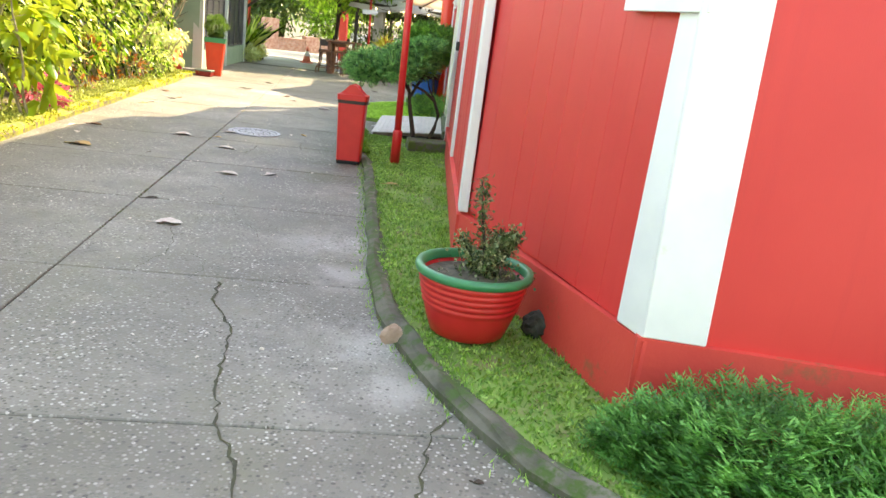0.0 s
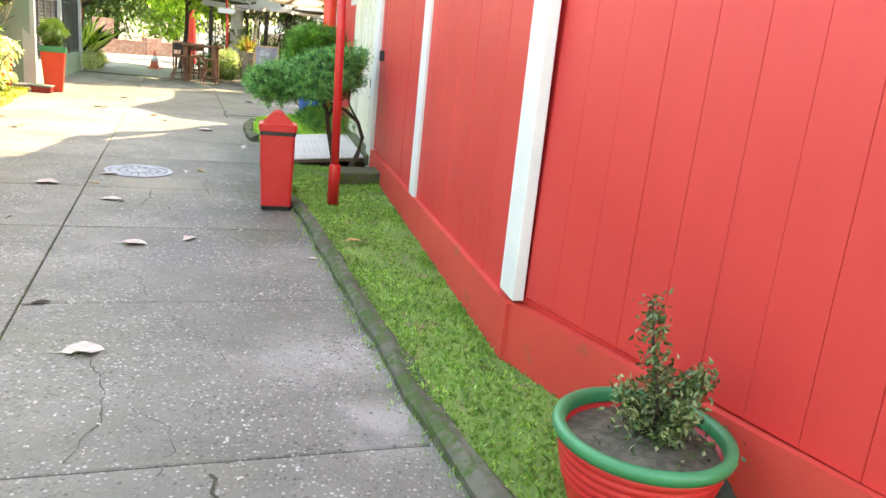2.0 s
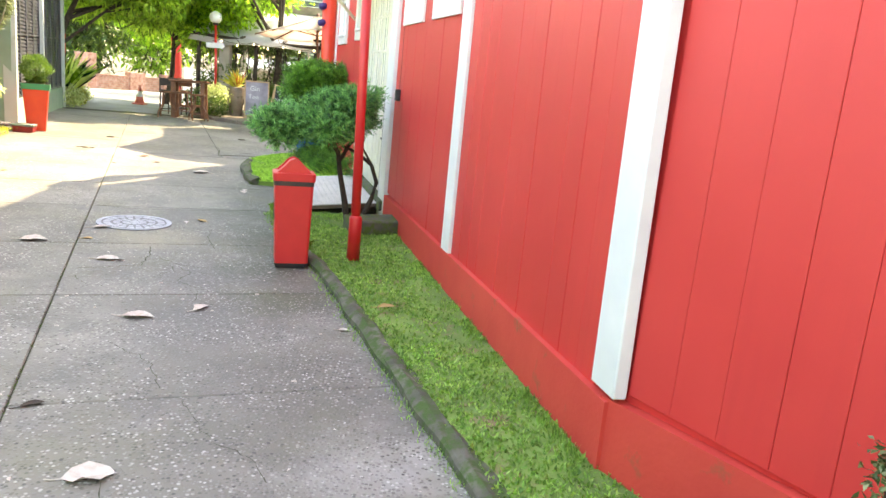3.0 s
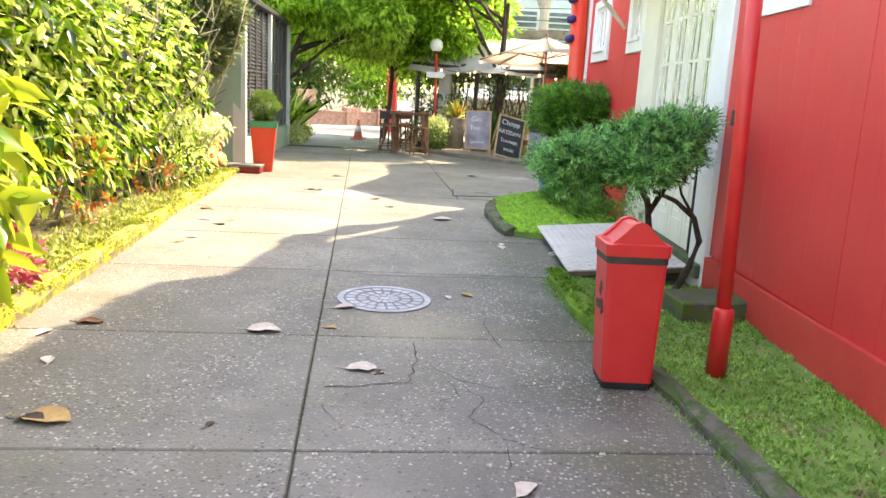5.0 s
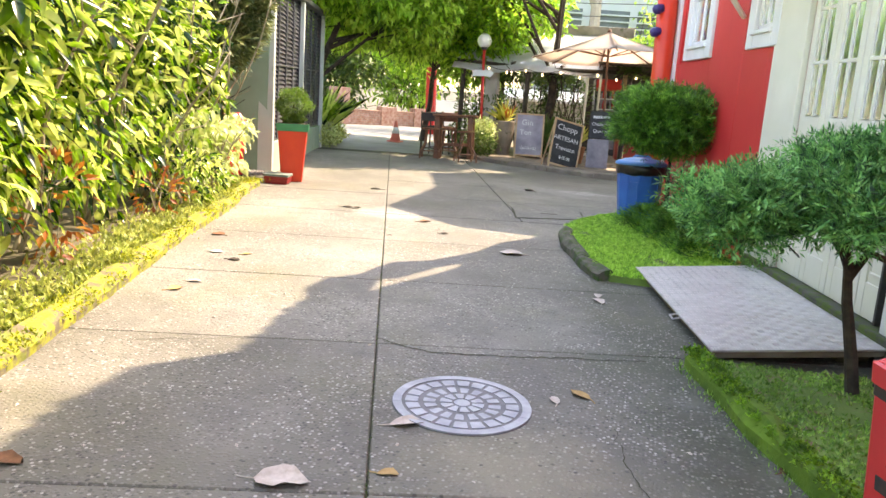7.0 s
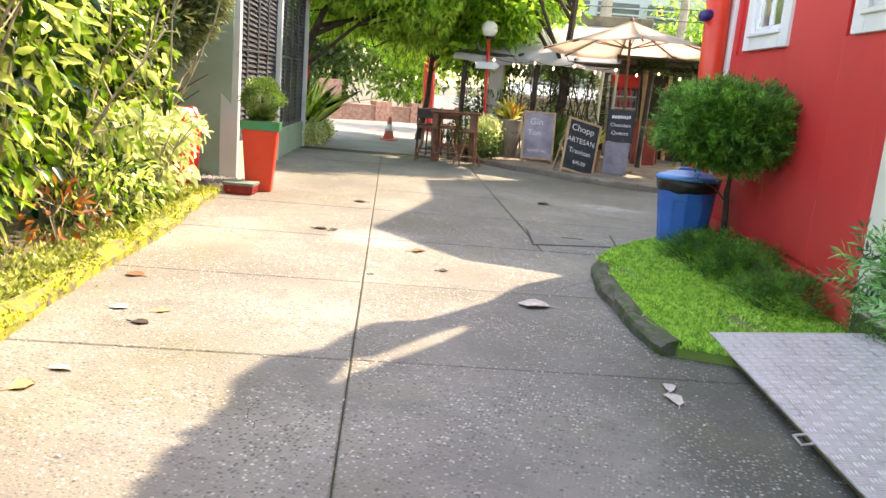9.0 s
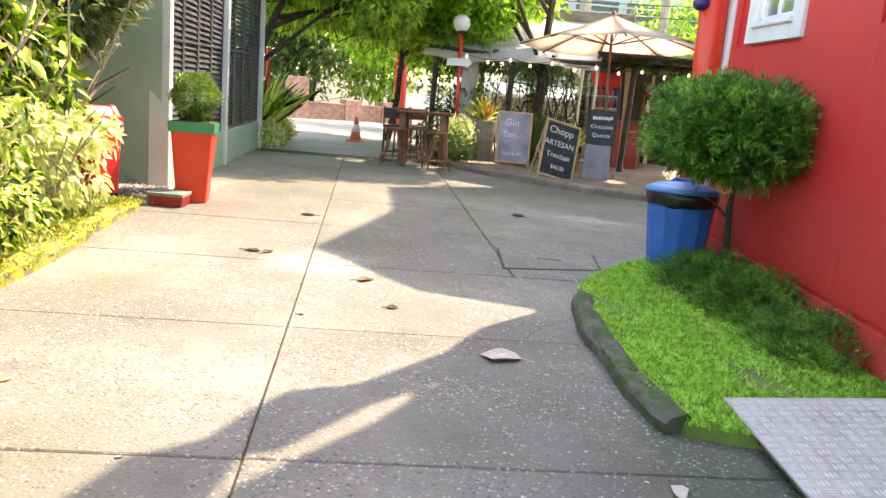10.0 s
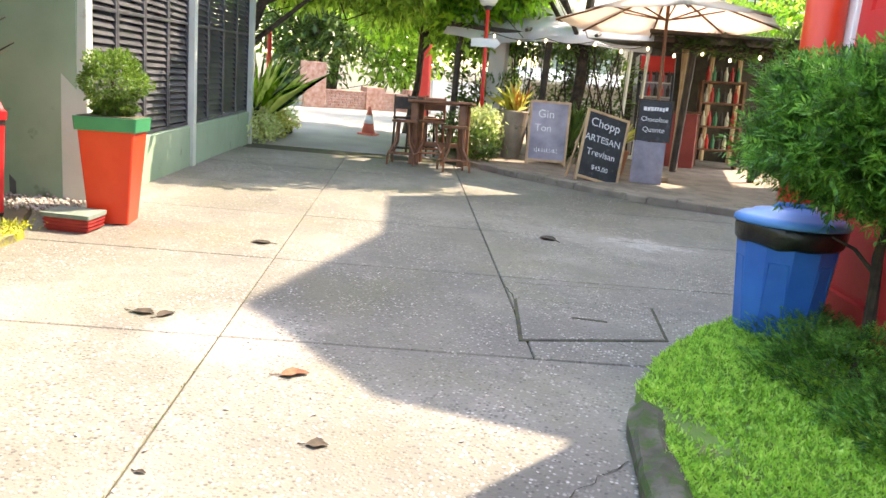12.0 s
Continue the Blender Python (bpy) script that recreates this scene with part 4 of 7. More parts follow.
limb(bm, [(-0.11, 0, 0.6), (-0.2, -0.15, 0.8), (-0.35, -0.25, 0.92)], 0.018, 0.006)
part("trunk", bm, M_BARK, juniper, "dark bent main trunk")
bm = bmesh.new()
limb(bm, [(0.14, 0.12, 0), (0.22, 0.12, 0.2), (0.26, 0.1, 0.38), (0.2, 0.06, 0.55), (0.06, 0.03, 0.66), (-0.1, 0.0, 0.72)], 0.028, 0.014)
limb(bm, [(0.22, 0.07, 0.52), (0.1, 0.1, 0.7), (0.05, 0.12, 0.85)], 0.014, 0.005)
part("trunk", bm, M_BARK, juniper, "curved second trunk")
for _ in range(60):
    bm = bmesh.new()
    a = Vector((RNG.uniform(-0.6, 0.12), RNG.uniform(-0.2, 0.2), RNG.uniform(0.72, 0.9)))
    b = a + Vector((RNG.uniform(-0.15, 0.12), RNG.uniform(-0.12, 0.12), RNG.uniform(-0.1, 0.08)))
    c = b + Vector((RNG.uniform(-0.08, 0.08), RNG.uniform(-0.08, 0.08), RNG.uniform(-0.03, 0.08)))
    limb(bm, [a, b, c], 0.005, 0.0015, 4)
    part("twig", bm, M_BARK, juniper)
pads = []
for c, r in (((-0.52, -0.05, 0.9), (0.36, 0.3, 0.1)), ((-0.27, 0.05, 1.0), (0.4, 0.32, 0.12)), ((-0.1, 0.0, 1.05), (0.24, 0.28, 0.12)), ((-0.3, -0.25, 0.96), (0.4, 0.3, 0.12)), ((-0.66, -0.1, 0.82), (0.25, 0.28, 0.08)), ((0.0, 0.0, 1.16), (0.14, 0.18, 0.07))):
    for q in lump(RNG, 13, c, r, 0.55)[0]:
        w = float(RNG.uniform(0.09, 0.16))
        pads.append((tuple(q), (w, w, w * 0.5)))
part("crown", feathers(pads, 5600, 0.1), M_JUNIPER, juniper, "dense blue-green needle crown")

topiary = thing("topiary_tree", (-2.13, 13.45, 0.05), "cypress clipped to a mushroom-shaped crown, against the red wall", "tree")
bm = bmesh.new()
limb(bm, [(0, 0, 0), (0.01, 0.01, 0.3), (-0.02, 0, 0.6), (0, 0, 0.95), (0.02, 0, 1.3)], 0.035, 0.015)
limb(bm, [(0, 0, 0.5), (-0.12, 0, 0.62), (-0.22, 0.02, 0.66)], 0.012, 0.006)
limb(bm, [(0, 0, 0.75), (-0.2, -0.02, 0.9), (-0.4, -0.03, 1.0)], 0.016, 0.007)
limb(bm, [(0, 0, 0.8), (0.1, -0.2, 1.0), (0.12, -0.35, 1.1)], 0.016, 0.007)
part("trunk", bm, M_BARK, topiary)


def off_wall(p):
    w = p[:, :2] + np.array([-2.13, 13.45]) - np.array(PB)
    return (w @ np.array(NB) > 0.03) & (p[:, 2] > 0.78)


part("crown", feathers([((-0.08, -0.05, 1.17), (0.53, 0.48, 0.33)), ((-0.27, -0.1, 1.13), (0.37, 0.44, 0.31)), ((0.02, -0.27, 1.13), (0.38, 0.32, 0.31)), ((-0.1, 0.18, 1.13), (0.45, 0.36, 0.32))], 7500, 0.11, off_wall), M_CYPRESS, topiary, "dense clipped green crown")
for c, r, n in (((-2.2, 13.3, 0.04), (0.36, 0.32, 0.24), 900), ((-1.98, 12.75, 0.04), (0.34, 0.38, 0.26), 950), ((-1.78, 12.1, 0.04), (0.3, 0.34, 0.2), 650), ((-2.3, 13.85, 0.04), (0.25, 0.2, 0.17), 350)):
    tagged(feather_clump("low_bush", c, r, n, "", M_CYPRESS, 0.09), "low dark green bush at the wall's foot", "bush", "low bushes")
tagged(feather_clump("low_bush", (-1.35, 11.35, 0.05), (0.22, 0.3, 0.45), 420, "", M_CYPRESS, 0.09), "upright green bush beside the door", "bush", "low bushes")

# ---- blue bin ----
mk = np.array([tuple(p) for p in KERB_R[SPLIT:]])
mk = mk[RNG.integers(0, len(mk), 5200)] + RNG.normal(0, 0.028, (5200, 2)) + np.array([0.06, 0.02])
tagged(part("moss", leaf_mesh("moss", np.column_stack([mk, RNG.uniform(0.07, 0.1, 5200)]), np.column_stack([RNG.normal(0, 0.8, (5200, 2)), np.ones(5200) * 0.6]), 0.024, 0.011, RNG), leafy("green_moss_tufts", (0.03, 0.1, 0.008), (0.13, 0.32, 0.02), (0.3, 0.56, 0.04), 0.8, 0.2, clump=12, island=0.3, stops=(0.5, 0.65, 0.82))), "bright green moss cushions on the kerb", "moss", kind="stuff")
M_BLUE = paint("blue_plastic", (0.004, 0.12, 0.46), (0.008, 0.16, 0.54), 5, 0.38, 30, 0.05)
M_BLUELID = paint("light_blue_plastic", (0.05, 0.24, 0.62), (0.08, 0.3, 0.7), 5, 0.35, 30, 0.05)
M_BAG = paint("black_bag", (0.008, 0.008, 0.009), (0.02, 0.02, 0.02), 20, 0.3, 40, 0.8)
bb = thing("waste_bin", (-2.43, 14.03, 0.02), "tall blue plastic waste bin with a black bag and domed lid", "waste bin", lean=LEAN)
part("body", lathe([(0.2, 0.0), (0.215, 0.01), (0.27, 0.58), (0.275, 0.6), (0.25, 0.602)], 12), M_BLUE, bb, "", False)
for i in range(6):
    a = 60 * i + 15
    m = pose(0, 0, 0, 0, 0, a)
    part("rib", tube([m @ Vector((0.205, -0.06, 0.05)), m @ Vector((0.247, -0.05, 0.45)), m @ Vector((0.247, 0.05, 0.45)), m @ Vector((0.205, 0.06, 0.05))], 0.008, 5), M_BLUE, bb)
bagp = [(0.268, 0.53), (0.283, 0.545), (0.281, 0.6), (0.287, 0.635), (0.27, 0.645)]
bm = lathe(bagp, 40)
for v in bm.verts:
    v.co += Vector((v.co.x, v.co.y, 0)).normalized() * 0.012 * noise.noise(v.co * 14) + Vector((0, 0, 0.02 * noise.noise(v.co * 9)))
part("bag", bm, M_BAG, bb, "black bin bag folded over the edge", True)
part("lid", lathe([(0.292, 0.64), (0.3, 0.648), (0.298, 0.668), (0.26, 0.69), (0.23, 0.69), (0.2, 0.712), (0.08, 0.728), (0.02, 0.73)], 32), M_BLUELID, bb, "pale blue domed lid", True)
part("lid_handle", tube([(-0.1, 0, 0.72), (-0.08, 0, 0.745), (0.08, 0, 0.745), (0.1, 0, 0.72)], 0.013, 8), M_BLUELID, bb)

# ---- orange-red pillar with blue lamps ----
M_ORANGE = paint("orange_red_paint", (0.64, 0.034, 0.01), (0.72, 0.055, 0.015), 3, 0.4, 30, 0.05)
M_NAVY = paint("navy_paint", (0.015, 0.012, 0.09), (0.03, 0.02, 0.14), 4, 0.35, 30, 0.05)
pillar = thing("pillar", (-2.29, 14.8, -0.02), "orange-red round pillar with dark blue fittings near the corner", "pillar")
part("shaft", tube([(0, 0, 0), (-0.06, 0.07, 1.5), (-0.12, 0.14, 3.0)], 0.12, 28), M_ORANGE, pillar, "", True)
for z in (2.25, 2.52, 2.8):
    part("fitting", lathe([(0.03, -0.07), (0.055, -0.05), (0.06, 0.0), (0.055, 0.05), (0.03, 0.07)], 16, m=Matrix.Translation((-0.2, 0.02, z)) @ pose(0, 0, 0, 0, 80, 22)), M_NAVY, pillar, "dark blue round fitting", True)


# ---- door, windows and boards on the red facade ----
def glass_build(nt, b):
    b.inputs["Base Color"].default_value = (0.9, 0.95, 0.93, 1)
    b.inputs["Roughness"].default_value = 0.22
    b.inputs["Transmission Weight"].default_value = 1.0
    b.inputs["IOR"].default_value = 1.45


M_GLASS = material("window_glass", glass_build)
M_CURTAIN = paint("pale_curtain", (0.55, 0.54, 0.46), (0.68, 0.66, 0.56), 6, 0.9, 40, 0.3)
M_IRON = paint("dark_iron", (0.015, 0.015, 0.016), (0.04, 0.038, 0.035), 12, 0.5, 60, 0.2)


def pane(parent, a, b, y, z0, z1):
    ob = part("pane", boxed(a, b, y - 0.002, y + 0.002, z0, z1, 0.0, FACADE), M_GLASS, parent)
    ob.visible_shadow = False
    return ob


door = thing("door_1", label="closed cream folding door with small glass panes and white surround", category="door", kind="structure")
part("surround", boxed(5.05, 5.40, -0.04, 0.02, 0.0, 3.3, 0.006, FACADE), M_WHITE, door, "white door surround")
part("surround", boxed(7.02, 7.6, -0.03, 0.02, 0.0, 3.3, 0.006, FACADE), M_CREAM, door, "broad cream door surround")
part("surround", boxed(5.40, 7.02, -0.035, 0.02, DOORTOP, 3.3, 0.006, FACADE), M_WHITE, door)
part("sill", boxed(5.1, 7.5, -0.08, 0.2, 0.1, 0.205, 0.008, FACADE), M_BLOCK, door, "grey concrete sill")
for i in range(4):
    a = DOOR0 + i * (DOOR1 - DOOR0) / 4 + 0.004
    b = a + (DOOR1 - DOOR0) / 4 - 0.008
    leaf = new("leaf")
    leaf.parent = door
    for x0, x1, z0, z1 in ((a, a + 0.075, 0.21, DOORTOP), (b - 0.075, b, 0.21, DOORTOP), (a + 0.075, b - 0.075, 0.21, 0.42), (a + 0.075, b - 0.075, 1.22, 1.36), (a + 0.075, b - 0.075, 2.5, DOORTOP)):
        part("rail", boxed(x0, x1, 0.015, 0.05, z0, z1, 0.004, FACADE), M_CREAM, leaf)
    part("panel", boxed(a + 0.07, b - 0.07, 0.025, 0.04, 0.42, 1.22, 0.0, FACADE), M_CREAM, leaf)
    part("panel", boxed(a + 0.1, b - 0.1, 0.02, 0.026, 0.48, 1.16, 0.012, FACADE), M_CREAM, leaf)
    mid = (a + b) / 2
    part("glazing_bar", boxed(mid - 0.012, mid + 0.012, 0.018, 0.047, 1.36, 2.5, 0.003, FACADE), M_CREAM, leaf)
    for r in range(3):
        z0 = 1.36 + r * 0.38
        for x0, x1 in ((a + 0.075, mid - 0.012), (mid + 0.012, b - 0.075)):
            if r:
                part("glazing_bar", boxed(x0, x1, 0.019, 0.046, z0 - 0.012, z0 + 0.012, 0.003, FACADE), M_CREAM, leaf)
            pane(leaf, x0, x1, 0.032, z0 + 0.012, z0 + 0.368)
    part("hinge", boxed(b - 0.004, b + 0.012, 0.004, 0.016, 0.9, 1.0, 0.002, FACADE), M_IRON, leaf)
part("curtain", boxed(DOOR0, DOOR1, 0.075, 0.08, 1.25, 2.6, 0.0, FACADE), M_CURTAIN, door, "pale curtain behind the panes")
part("bolt", boxed(5.485, 5.51, -0.024, 0.014, 0.215, 1.3, 0.003, FACADE), M_IRON, door, "long dark iron bolt")
for z in (0.8, 1.2):
    part("bolt_handle", boxed(5.44, 5.57, -0.032, 0.014, z, z + 0.018, 0.004, FACADE), M_IRON, door)


def window(name, a, b, z0, z1, trim, label):
    w = thing(name, label=label, category="window", kind="structure")
    for x0, x1, y0, y1 in ((a - trim, a, z0 - 0.14, z1 + 0.1), (b, b + trim, z0 - 0.14, z1 + 0.1), (a, b, z0 - 0.14, z0), (a, b, z1, z1 + 0.1)):
        part("window_frame", boxed(x0, x1, -0.035, 0.03, y0, y1, 0.006, FACADE), M_WHITE, w)
    part("window_sill", boxed(a - 0.03, b + 0.03, -0.06, 0.1, z0 - 0.025, z0 + 0.012, 0.006, FACADE), M_WHITE, w)
    for x0, x1, y0, y1 in ((a, a + 0.045, z0, z1), (b - 0.045, b, z0, z1), (a, b, z0 + 0.012, z0 + 0.06), (a, b, z1 - 0.05, z1), ((a + b) / 2 - 0.02, (a + b) / 2 + 0.02, z0, z1)):
        part("sash", boxed(x0, x1, 0.0, 0.03, y0, y1, 0.004, FACADE), M_WHITE, w)
    pane(w, a + 0.045, (a + b) / 2 - 0.02, 0.015, z0 + 0.06, z1 - 0.05)
    pane(w, (a + b) / 2 + 0.02, b - 0.045, 0.015, z0 + 0.06, z1 - 0.05)
    part("blind", boxed(a, b, 0.06, 0.065, z0, z1, 0.0, FACADE), M_CURTAIN, w, "pale blind")
    return w


window("window_1", 9.51, 10.17, 2.02, 2.58, 0.17, "white-framed small window high in the red wall")
window("window_2", 7.71, 8.11, 2.04, 2.9, 0.165, "white-framed narrow window beside the door")
tagged(part("awning_strut", tube([FACADE @ Vector(p) for p in ((8.45, -0.02, 2.2), (8.15, -0.35, 2.45), (7.9, -0.62, 2.66))], 0.024, 8), M_CREAM), "pale timber strut of the awning over the door", "strut")
aw = thing("awning", label="pale timber awning above the door", category="awning")
part("board", boxed(5.2, 8.3, -0.7, -0.03, 2.7, 2.73, 0.004, FACADE), M_CREAM, aw)
part("fascia", boxed(5.2, 8.3, -0.73, -0.7, 2.66, 2.76, 0.004, FACADE), M_CREAM, aw)
for a, b in ((3.96, 4.83), (2.76, 3.62)):
    bd = thing("notice_board", label="white framed notice board on the red wall", category="notice board", group="notice boards")
    part("panel", boxed(a + 0.04, b - 0.04, -0.012, 0.0, 2.0, 2.85, 0.0, FACADE), M_WHITE, bd)
    for x0, x1, z0, z1 in ((a, b, 1.96, 2.0), (a, b, 2.85, 2.89), (a, a + 0.04, 2.0, 2.85), (b - 0.04, b, 2.0, 2.85)):
        part("frame", boxed(x0, x1, -0.022, 0.0, z0, z1, 0.003, FACADE), M_WHITE, bd)
bd = thing("notice_board", label="white panel on the wall beside the corner", category="notice board", group="notice boards")
part("panel", boxed(-0.012, 0.55, -0.05, -0.031, 1.62, 2.2, 0.003, FACADE_A), M_WHITE, bd)
lk = thing("lock_box", label="small black box with a cord on the red wall", category="box")
part("box", boxed(4.77, 4.85, -0.045, 0.0, 1.25, 1.36, 0.008, FACADE), M_BLACK, lk)
part("cord", tube([FACADE @ Vector(p) for p in ((4.81, -0.01, 1.36), (4.8, -0.008, 1.6), (4.815, -0.008, 1.95))], 0.0018, 5), M_BLACK, lk)

# ---- left side: kerb, bed, hedge ----
LL = [(-2.4, 0.6), (-3.05, 2.4), (-3.7, 4.2), (-4.25, 5.6), (-4.68, 6.75), (-4.95, 7.55), (-5.54, 9.2), (-6.05, 10.6), (-6.32, 11.5), (-6.82, 12.75), (-7.0, 13.35)]
KERB_L = smooth_line(LL)
kl = thing("kerb", label="low kerb covered with yellow-green moss along the hedge", category="kerb", kind="structure")
part("kerb_stone", kerb_mesh(KERB_L, 0.16, 0.085, -1.0, 0.03), M_MOSS, kl)
BED = [tuple(p + Vector((-0.08, 0.02))) for p in KERB_L] + [(-7.5, 13.9), (-10.5, 13.4), (-7.0, 0.0), (-4.0, -0.6)]
tagged(part("flower_bed", prism(BED, -0.1, 0.06), M_EARTH), "earth bed under the hedge", "bed", kind="structure")
M_GROUNDCOVER = leafy("yellowish_groundcover", (0.07, 0.11, 0.015), (0.3, 0.4, 0.05), (0.72, 0.74, 0.22), 0.45, 0.3, clump=9, island=0.3, stops=(0.5, 0.66, 0.8))
line = np.array([tuple(p) for p in KERB_L])
gc = line[RNG.integers(20, len(line), 9000)] + np.abs(RNG.normal(0, 0.24, (9000, 1))) * np.array([[-0.95, -0.2]]) + np.array([-0.14, 0]) + RNG.normal(0, 0.04, (9000, 2))
tagged(part("groundcover", leaf_mesh("groundcover", np.column_stack([gc, np.full(len(gc), 0.055)]), np.column_stack([RNG.normal(0, 0.7, (9000, 2)), np.ones(9000) * 0.8]), 0.06, 0.025, RNG), M_GROUNDCOVER), "low yellow-green groundcover along the mossy kerb", "groundcover", kind="stuff")
ms = line[RNG.integers(20, len(line), 7000)] + RNG.normal(0, 0.065, (7000, 2)) + np.array([-0.08, 0])
ms = ms[np.sin(ms[:, 1] * 6.3) + np.sin(ms[:, 1] * 15.1 + ms[:, 0] * 9) > -0.8]
M_MOSSTUFT = leafy("moss_tufts", (0.08, 0.12, 0.01), (0.38, 0.42, 0.015), (0.62, 0.6, 0.03), 0.8, 0.2, 0.2)
tagged(part("moss", leaf_mesh("moss", np.column_stack([ms, RNG.uniform(0.06, 0.085, len(ms))]), np.column_stack([RNG.normal(0, 0.7, (len(ms), 2)), np.ones(len(ms)) * 0.6]), 0.026, 0.014, RNG), M_MOSSTUFT), "yellow moss tufts on the kerb", "moss", kind="stuff")


def hedge_bush(i, base, radii, height, n, mat, leaf=(0.15, 0.056), label="tall leafy hedge bush with glossy yellow-green leaves", stems=9):
    t = thing("hedge_bush", (base[0], base[1], 0.05), label, "hedge", "hedge bushes")
    bm = bmesh.new()
    tips = []
    for k in range(stems):
        a = RNG.uniform(0, 6.28)
        q = Vector((math.cos(a) * 0.12, math.sin(a) * 0.12, 0))
        pts = [q]
        d = Vector((math.cos(a) * 0.35, math.sin(a) * 0.35, 1)).normalized()
        for s in range(6):
            q = q + (d + Vector(RNG.normal(0, 0.16, 3))) * height * 0.14
            pts.append(q.copy())
        limb(bm, pts, 0.018, 0.005, 5)
        for _ in range(7):
            p0 = pts[int(RNG.integers(1, 6))]
            p1 = p0 + Vector((RNG.normal(0, 0.13), RNG.normal(0, 0.13), RNG.uniform(0.05, 0.28)))
            p2 = p1 + Vector((RNG.normal(0, 0.09), RNG.normal(0, 0.09), RNG.uniform(0.0, 0.15)))
            limb(bm, [p0, p1, p2], 0.008, 0.002, 4)
    part("stem", bm, M_TWIG, t, "pale woody stems")
    lumps = [((0, 0, height * 0.5), (radii[0] * 0.92, radii[1], height * 0.5))]
    for _ in range(5):
        lumps.append(((RNG.uniform(-0.5, 0.5) * radii[0], RNG.uniform(-0.6, 0.6) * radii[1], RNG.uniform(0.35, 0.85) * height), (radii[0] * 0.6, radii[1] * 0.6, height * 0.2)))
    P, D = [], []
    for j, (c, r) in enumerate(lumps):
        p, d = lump(RNG, int(n * 0.4) if j == 0 else int(n * 0.075), c, r, 0.35)
        P.append(p)
        D.append(d)
    P, D = np.vstack(P), np.vstack(D)
    ok = P[:, 2] > 0.05
    Q = P + np.array([base[0], base[1], 0])
    hollow = np.sin(Q[:, 0] * 9 + 2 * np.sin(Q[:, 2] * 5)) * np.sin(Q[:, 1] * 8.3 + 1.7 * np.sin(Q[:, 0] * 6)) * np.sin(Q[:, 2] * 10.1 + Q[:, 1] * 3)
    ok &= hollow < -0.02 + 0.12 * RNG.uniform(0, 1, len(P))
    P, D = P[ok], D[ok]
    D = D * 0.5 + RNG.normal(0, 0.6, D.shape) + np.array([0.2, 0, -0.35])
    part("leaves", broad_leaf_mesh("leaves", P, D, leaf[0], leaf[1], RNG, 0.2, 1.0), mat, t)
    return t


M_TWIG = paint("pale_twig", (0.22, 0.19, 0.13), (0.4, 0.36, 0.27), 12, 0.9, 60, 0.4)
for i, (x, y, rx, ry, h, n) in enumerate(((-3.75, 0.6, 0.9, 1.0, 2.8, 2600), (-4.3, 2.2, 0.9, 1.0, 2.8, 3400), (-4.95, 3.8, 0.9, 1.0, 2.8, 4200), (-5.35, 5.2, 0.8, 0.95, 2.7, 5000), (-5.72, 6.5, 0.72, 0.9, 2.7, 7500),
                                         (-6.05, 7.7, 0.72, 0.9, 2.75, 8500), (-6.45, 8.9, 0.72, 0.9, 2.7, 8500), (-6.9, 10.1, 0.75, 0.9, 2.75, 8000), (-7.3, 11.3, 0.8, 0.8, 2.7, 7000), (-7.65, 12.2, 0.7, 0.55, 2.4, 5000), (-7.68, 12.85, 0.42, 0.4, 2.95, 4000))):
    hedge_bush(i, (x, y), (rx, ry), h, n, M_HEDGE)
# big-leaved shrub standing out of the hedge
M_BIGLEAF = leafy("large_leaves", (0.08, 0.22, 0.02), (0.32, 0.42, 0.03), (0.55, 0.58, 0.06), 0.3, 0.5)
hedge_bush(0, (-4.76, 6.45), (0.28, 0.36), 1.75, 340, M_BIGLEAF, (0.24, 0.11), "shrub with large glossy yellow-green leaves in the hedge", 2)
# pale bush, conifer and red-leaved plants
M_PALEBUSH = leafy("pale_variegated_leaves", (0.3, 0.42, 0.09), (0.64, 0.74, 0.26), (0.88, 0.92, 0.55), 0.4, 0.4, 0.5, 0.3)
hedge_bush(0, (-7.12, 12.2), (0.42, 0.72), 0.95, 4200, M_PALEBUSH, (0.1, 0.05), "low bush with pale yellow-green leaves by the kerb", 10)
hedge_bush(0, (-6.65, 11.3), (0.35, 0.5), 0.6, 1600, M_HEDGE, (0.08, 0.03), "low green bush at the hedge's foot", 8)
M_CONIFER = leafy("thin_conifer_sprays", (0.03, 0.06, 0.02), (0.1, 0.17, 0.05), (0.3, 0.33, 0.13), 0.6, 0.3, clump=7)
cf = thing("conifer", (-7.85, 13.25, 0.05), "tall thin conifer with brownish sprays beside the green wall", "tree")
bm = bmesh.new()
limb(bm, [(0, 0, 0), (0.05, 0, 0.8), (0, 0.02, 1.6), (0.05, 0, 2.6), (0.1, 0, 3.4)], 0.05, 0.015)
for z in np.arange(0.7, 3.2, 0.16):
    a = RNG.uniform(0, 6.28)
    limb(bm, [(0.03, 0, z), (math.cos(a) * 0.35, math.sin(a) * 0.35, z + 0.1), (math.cos(a) * 0.65, math.sin(a) * 0.65, z + 0.3)], 0.014, 0.004, 5)
part("trunk", bm, M_BARK, cf)
part("crown", sprays([((0.0, 0, 2.6), (0.75, 0.6, 0.6)), ((0.45, 0, 2.1), (0.42, 0.4, 0.45)), ((-0.2, 0, 1.5), (0.5, 0.4, 0.5)), ((0.55, -0.05, 2.2), (0.45, 0.5, 0.6)), ((0.5, -0.3, 1.7), (0.35, 0.4, 0.45))], 20000, 0.12, 0.03, 0.8), M_CONIFER, cf)
M_PINK = leafy("pink_red_leaves", (0.3, 0.02, 0.06), (0.55, 0.05, 0.14), (0.7, 0.2, 0.25), 0.5, 0.3)
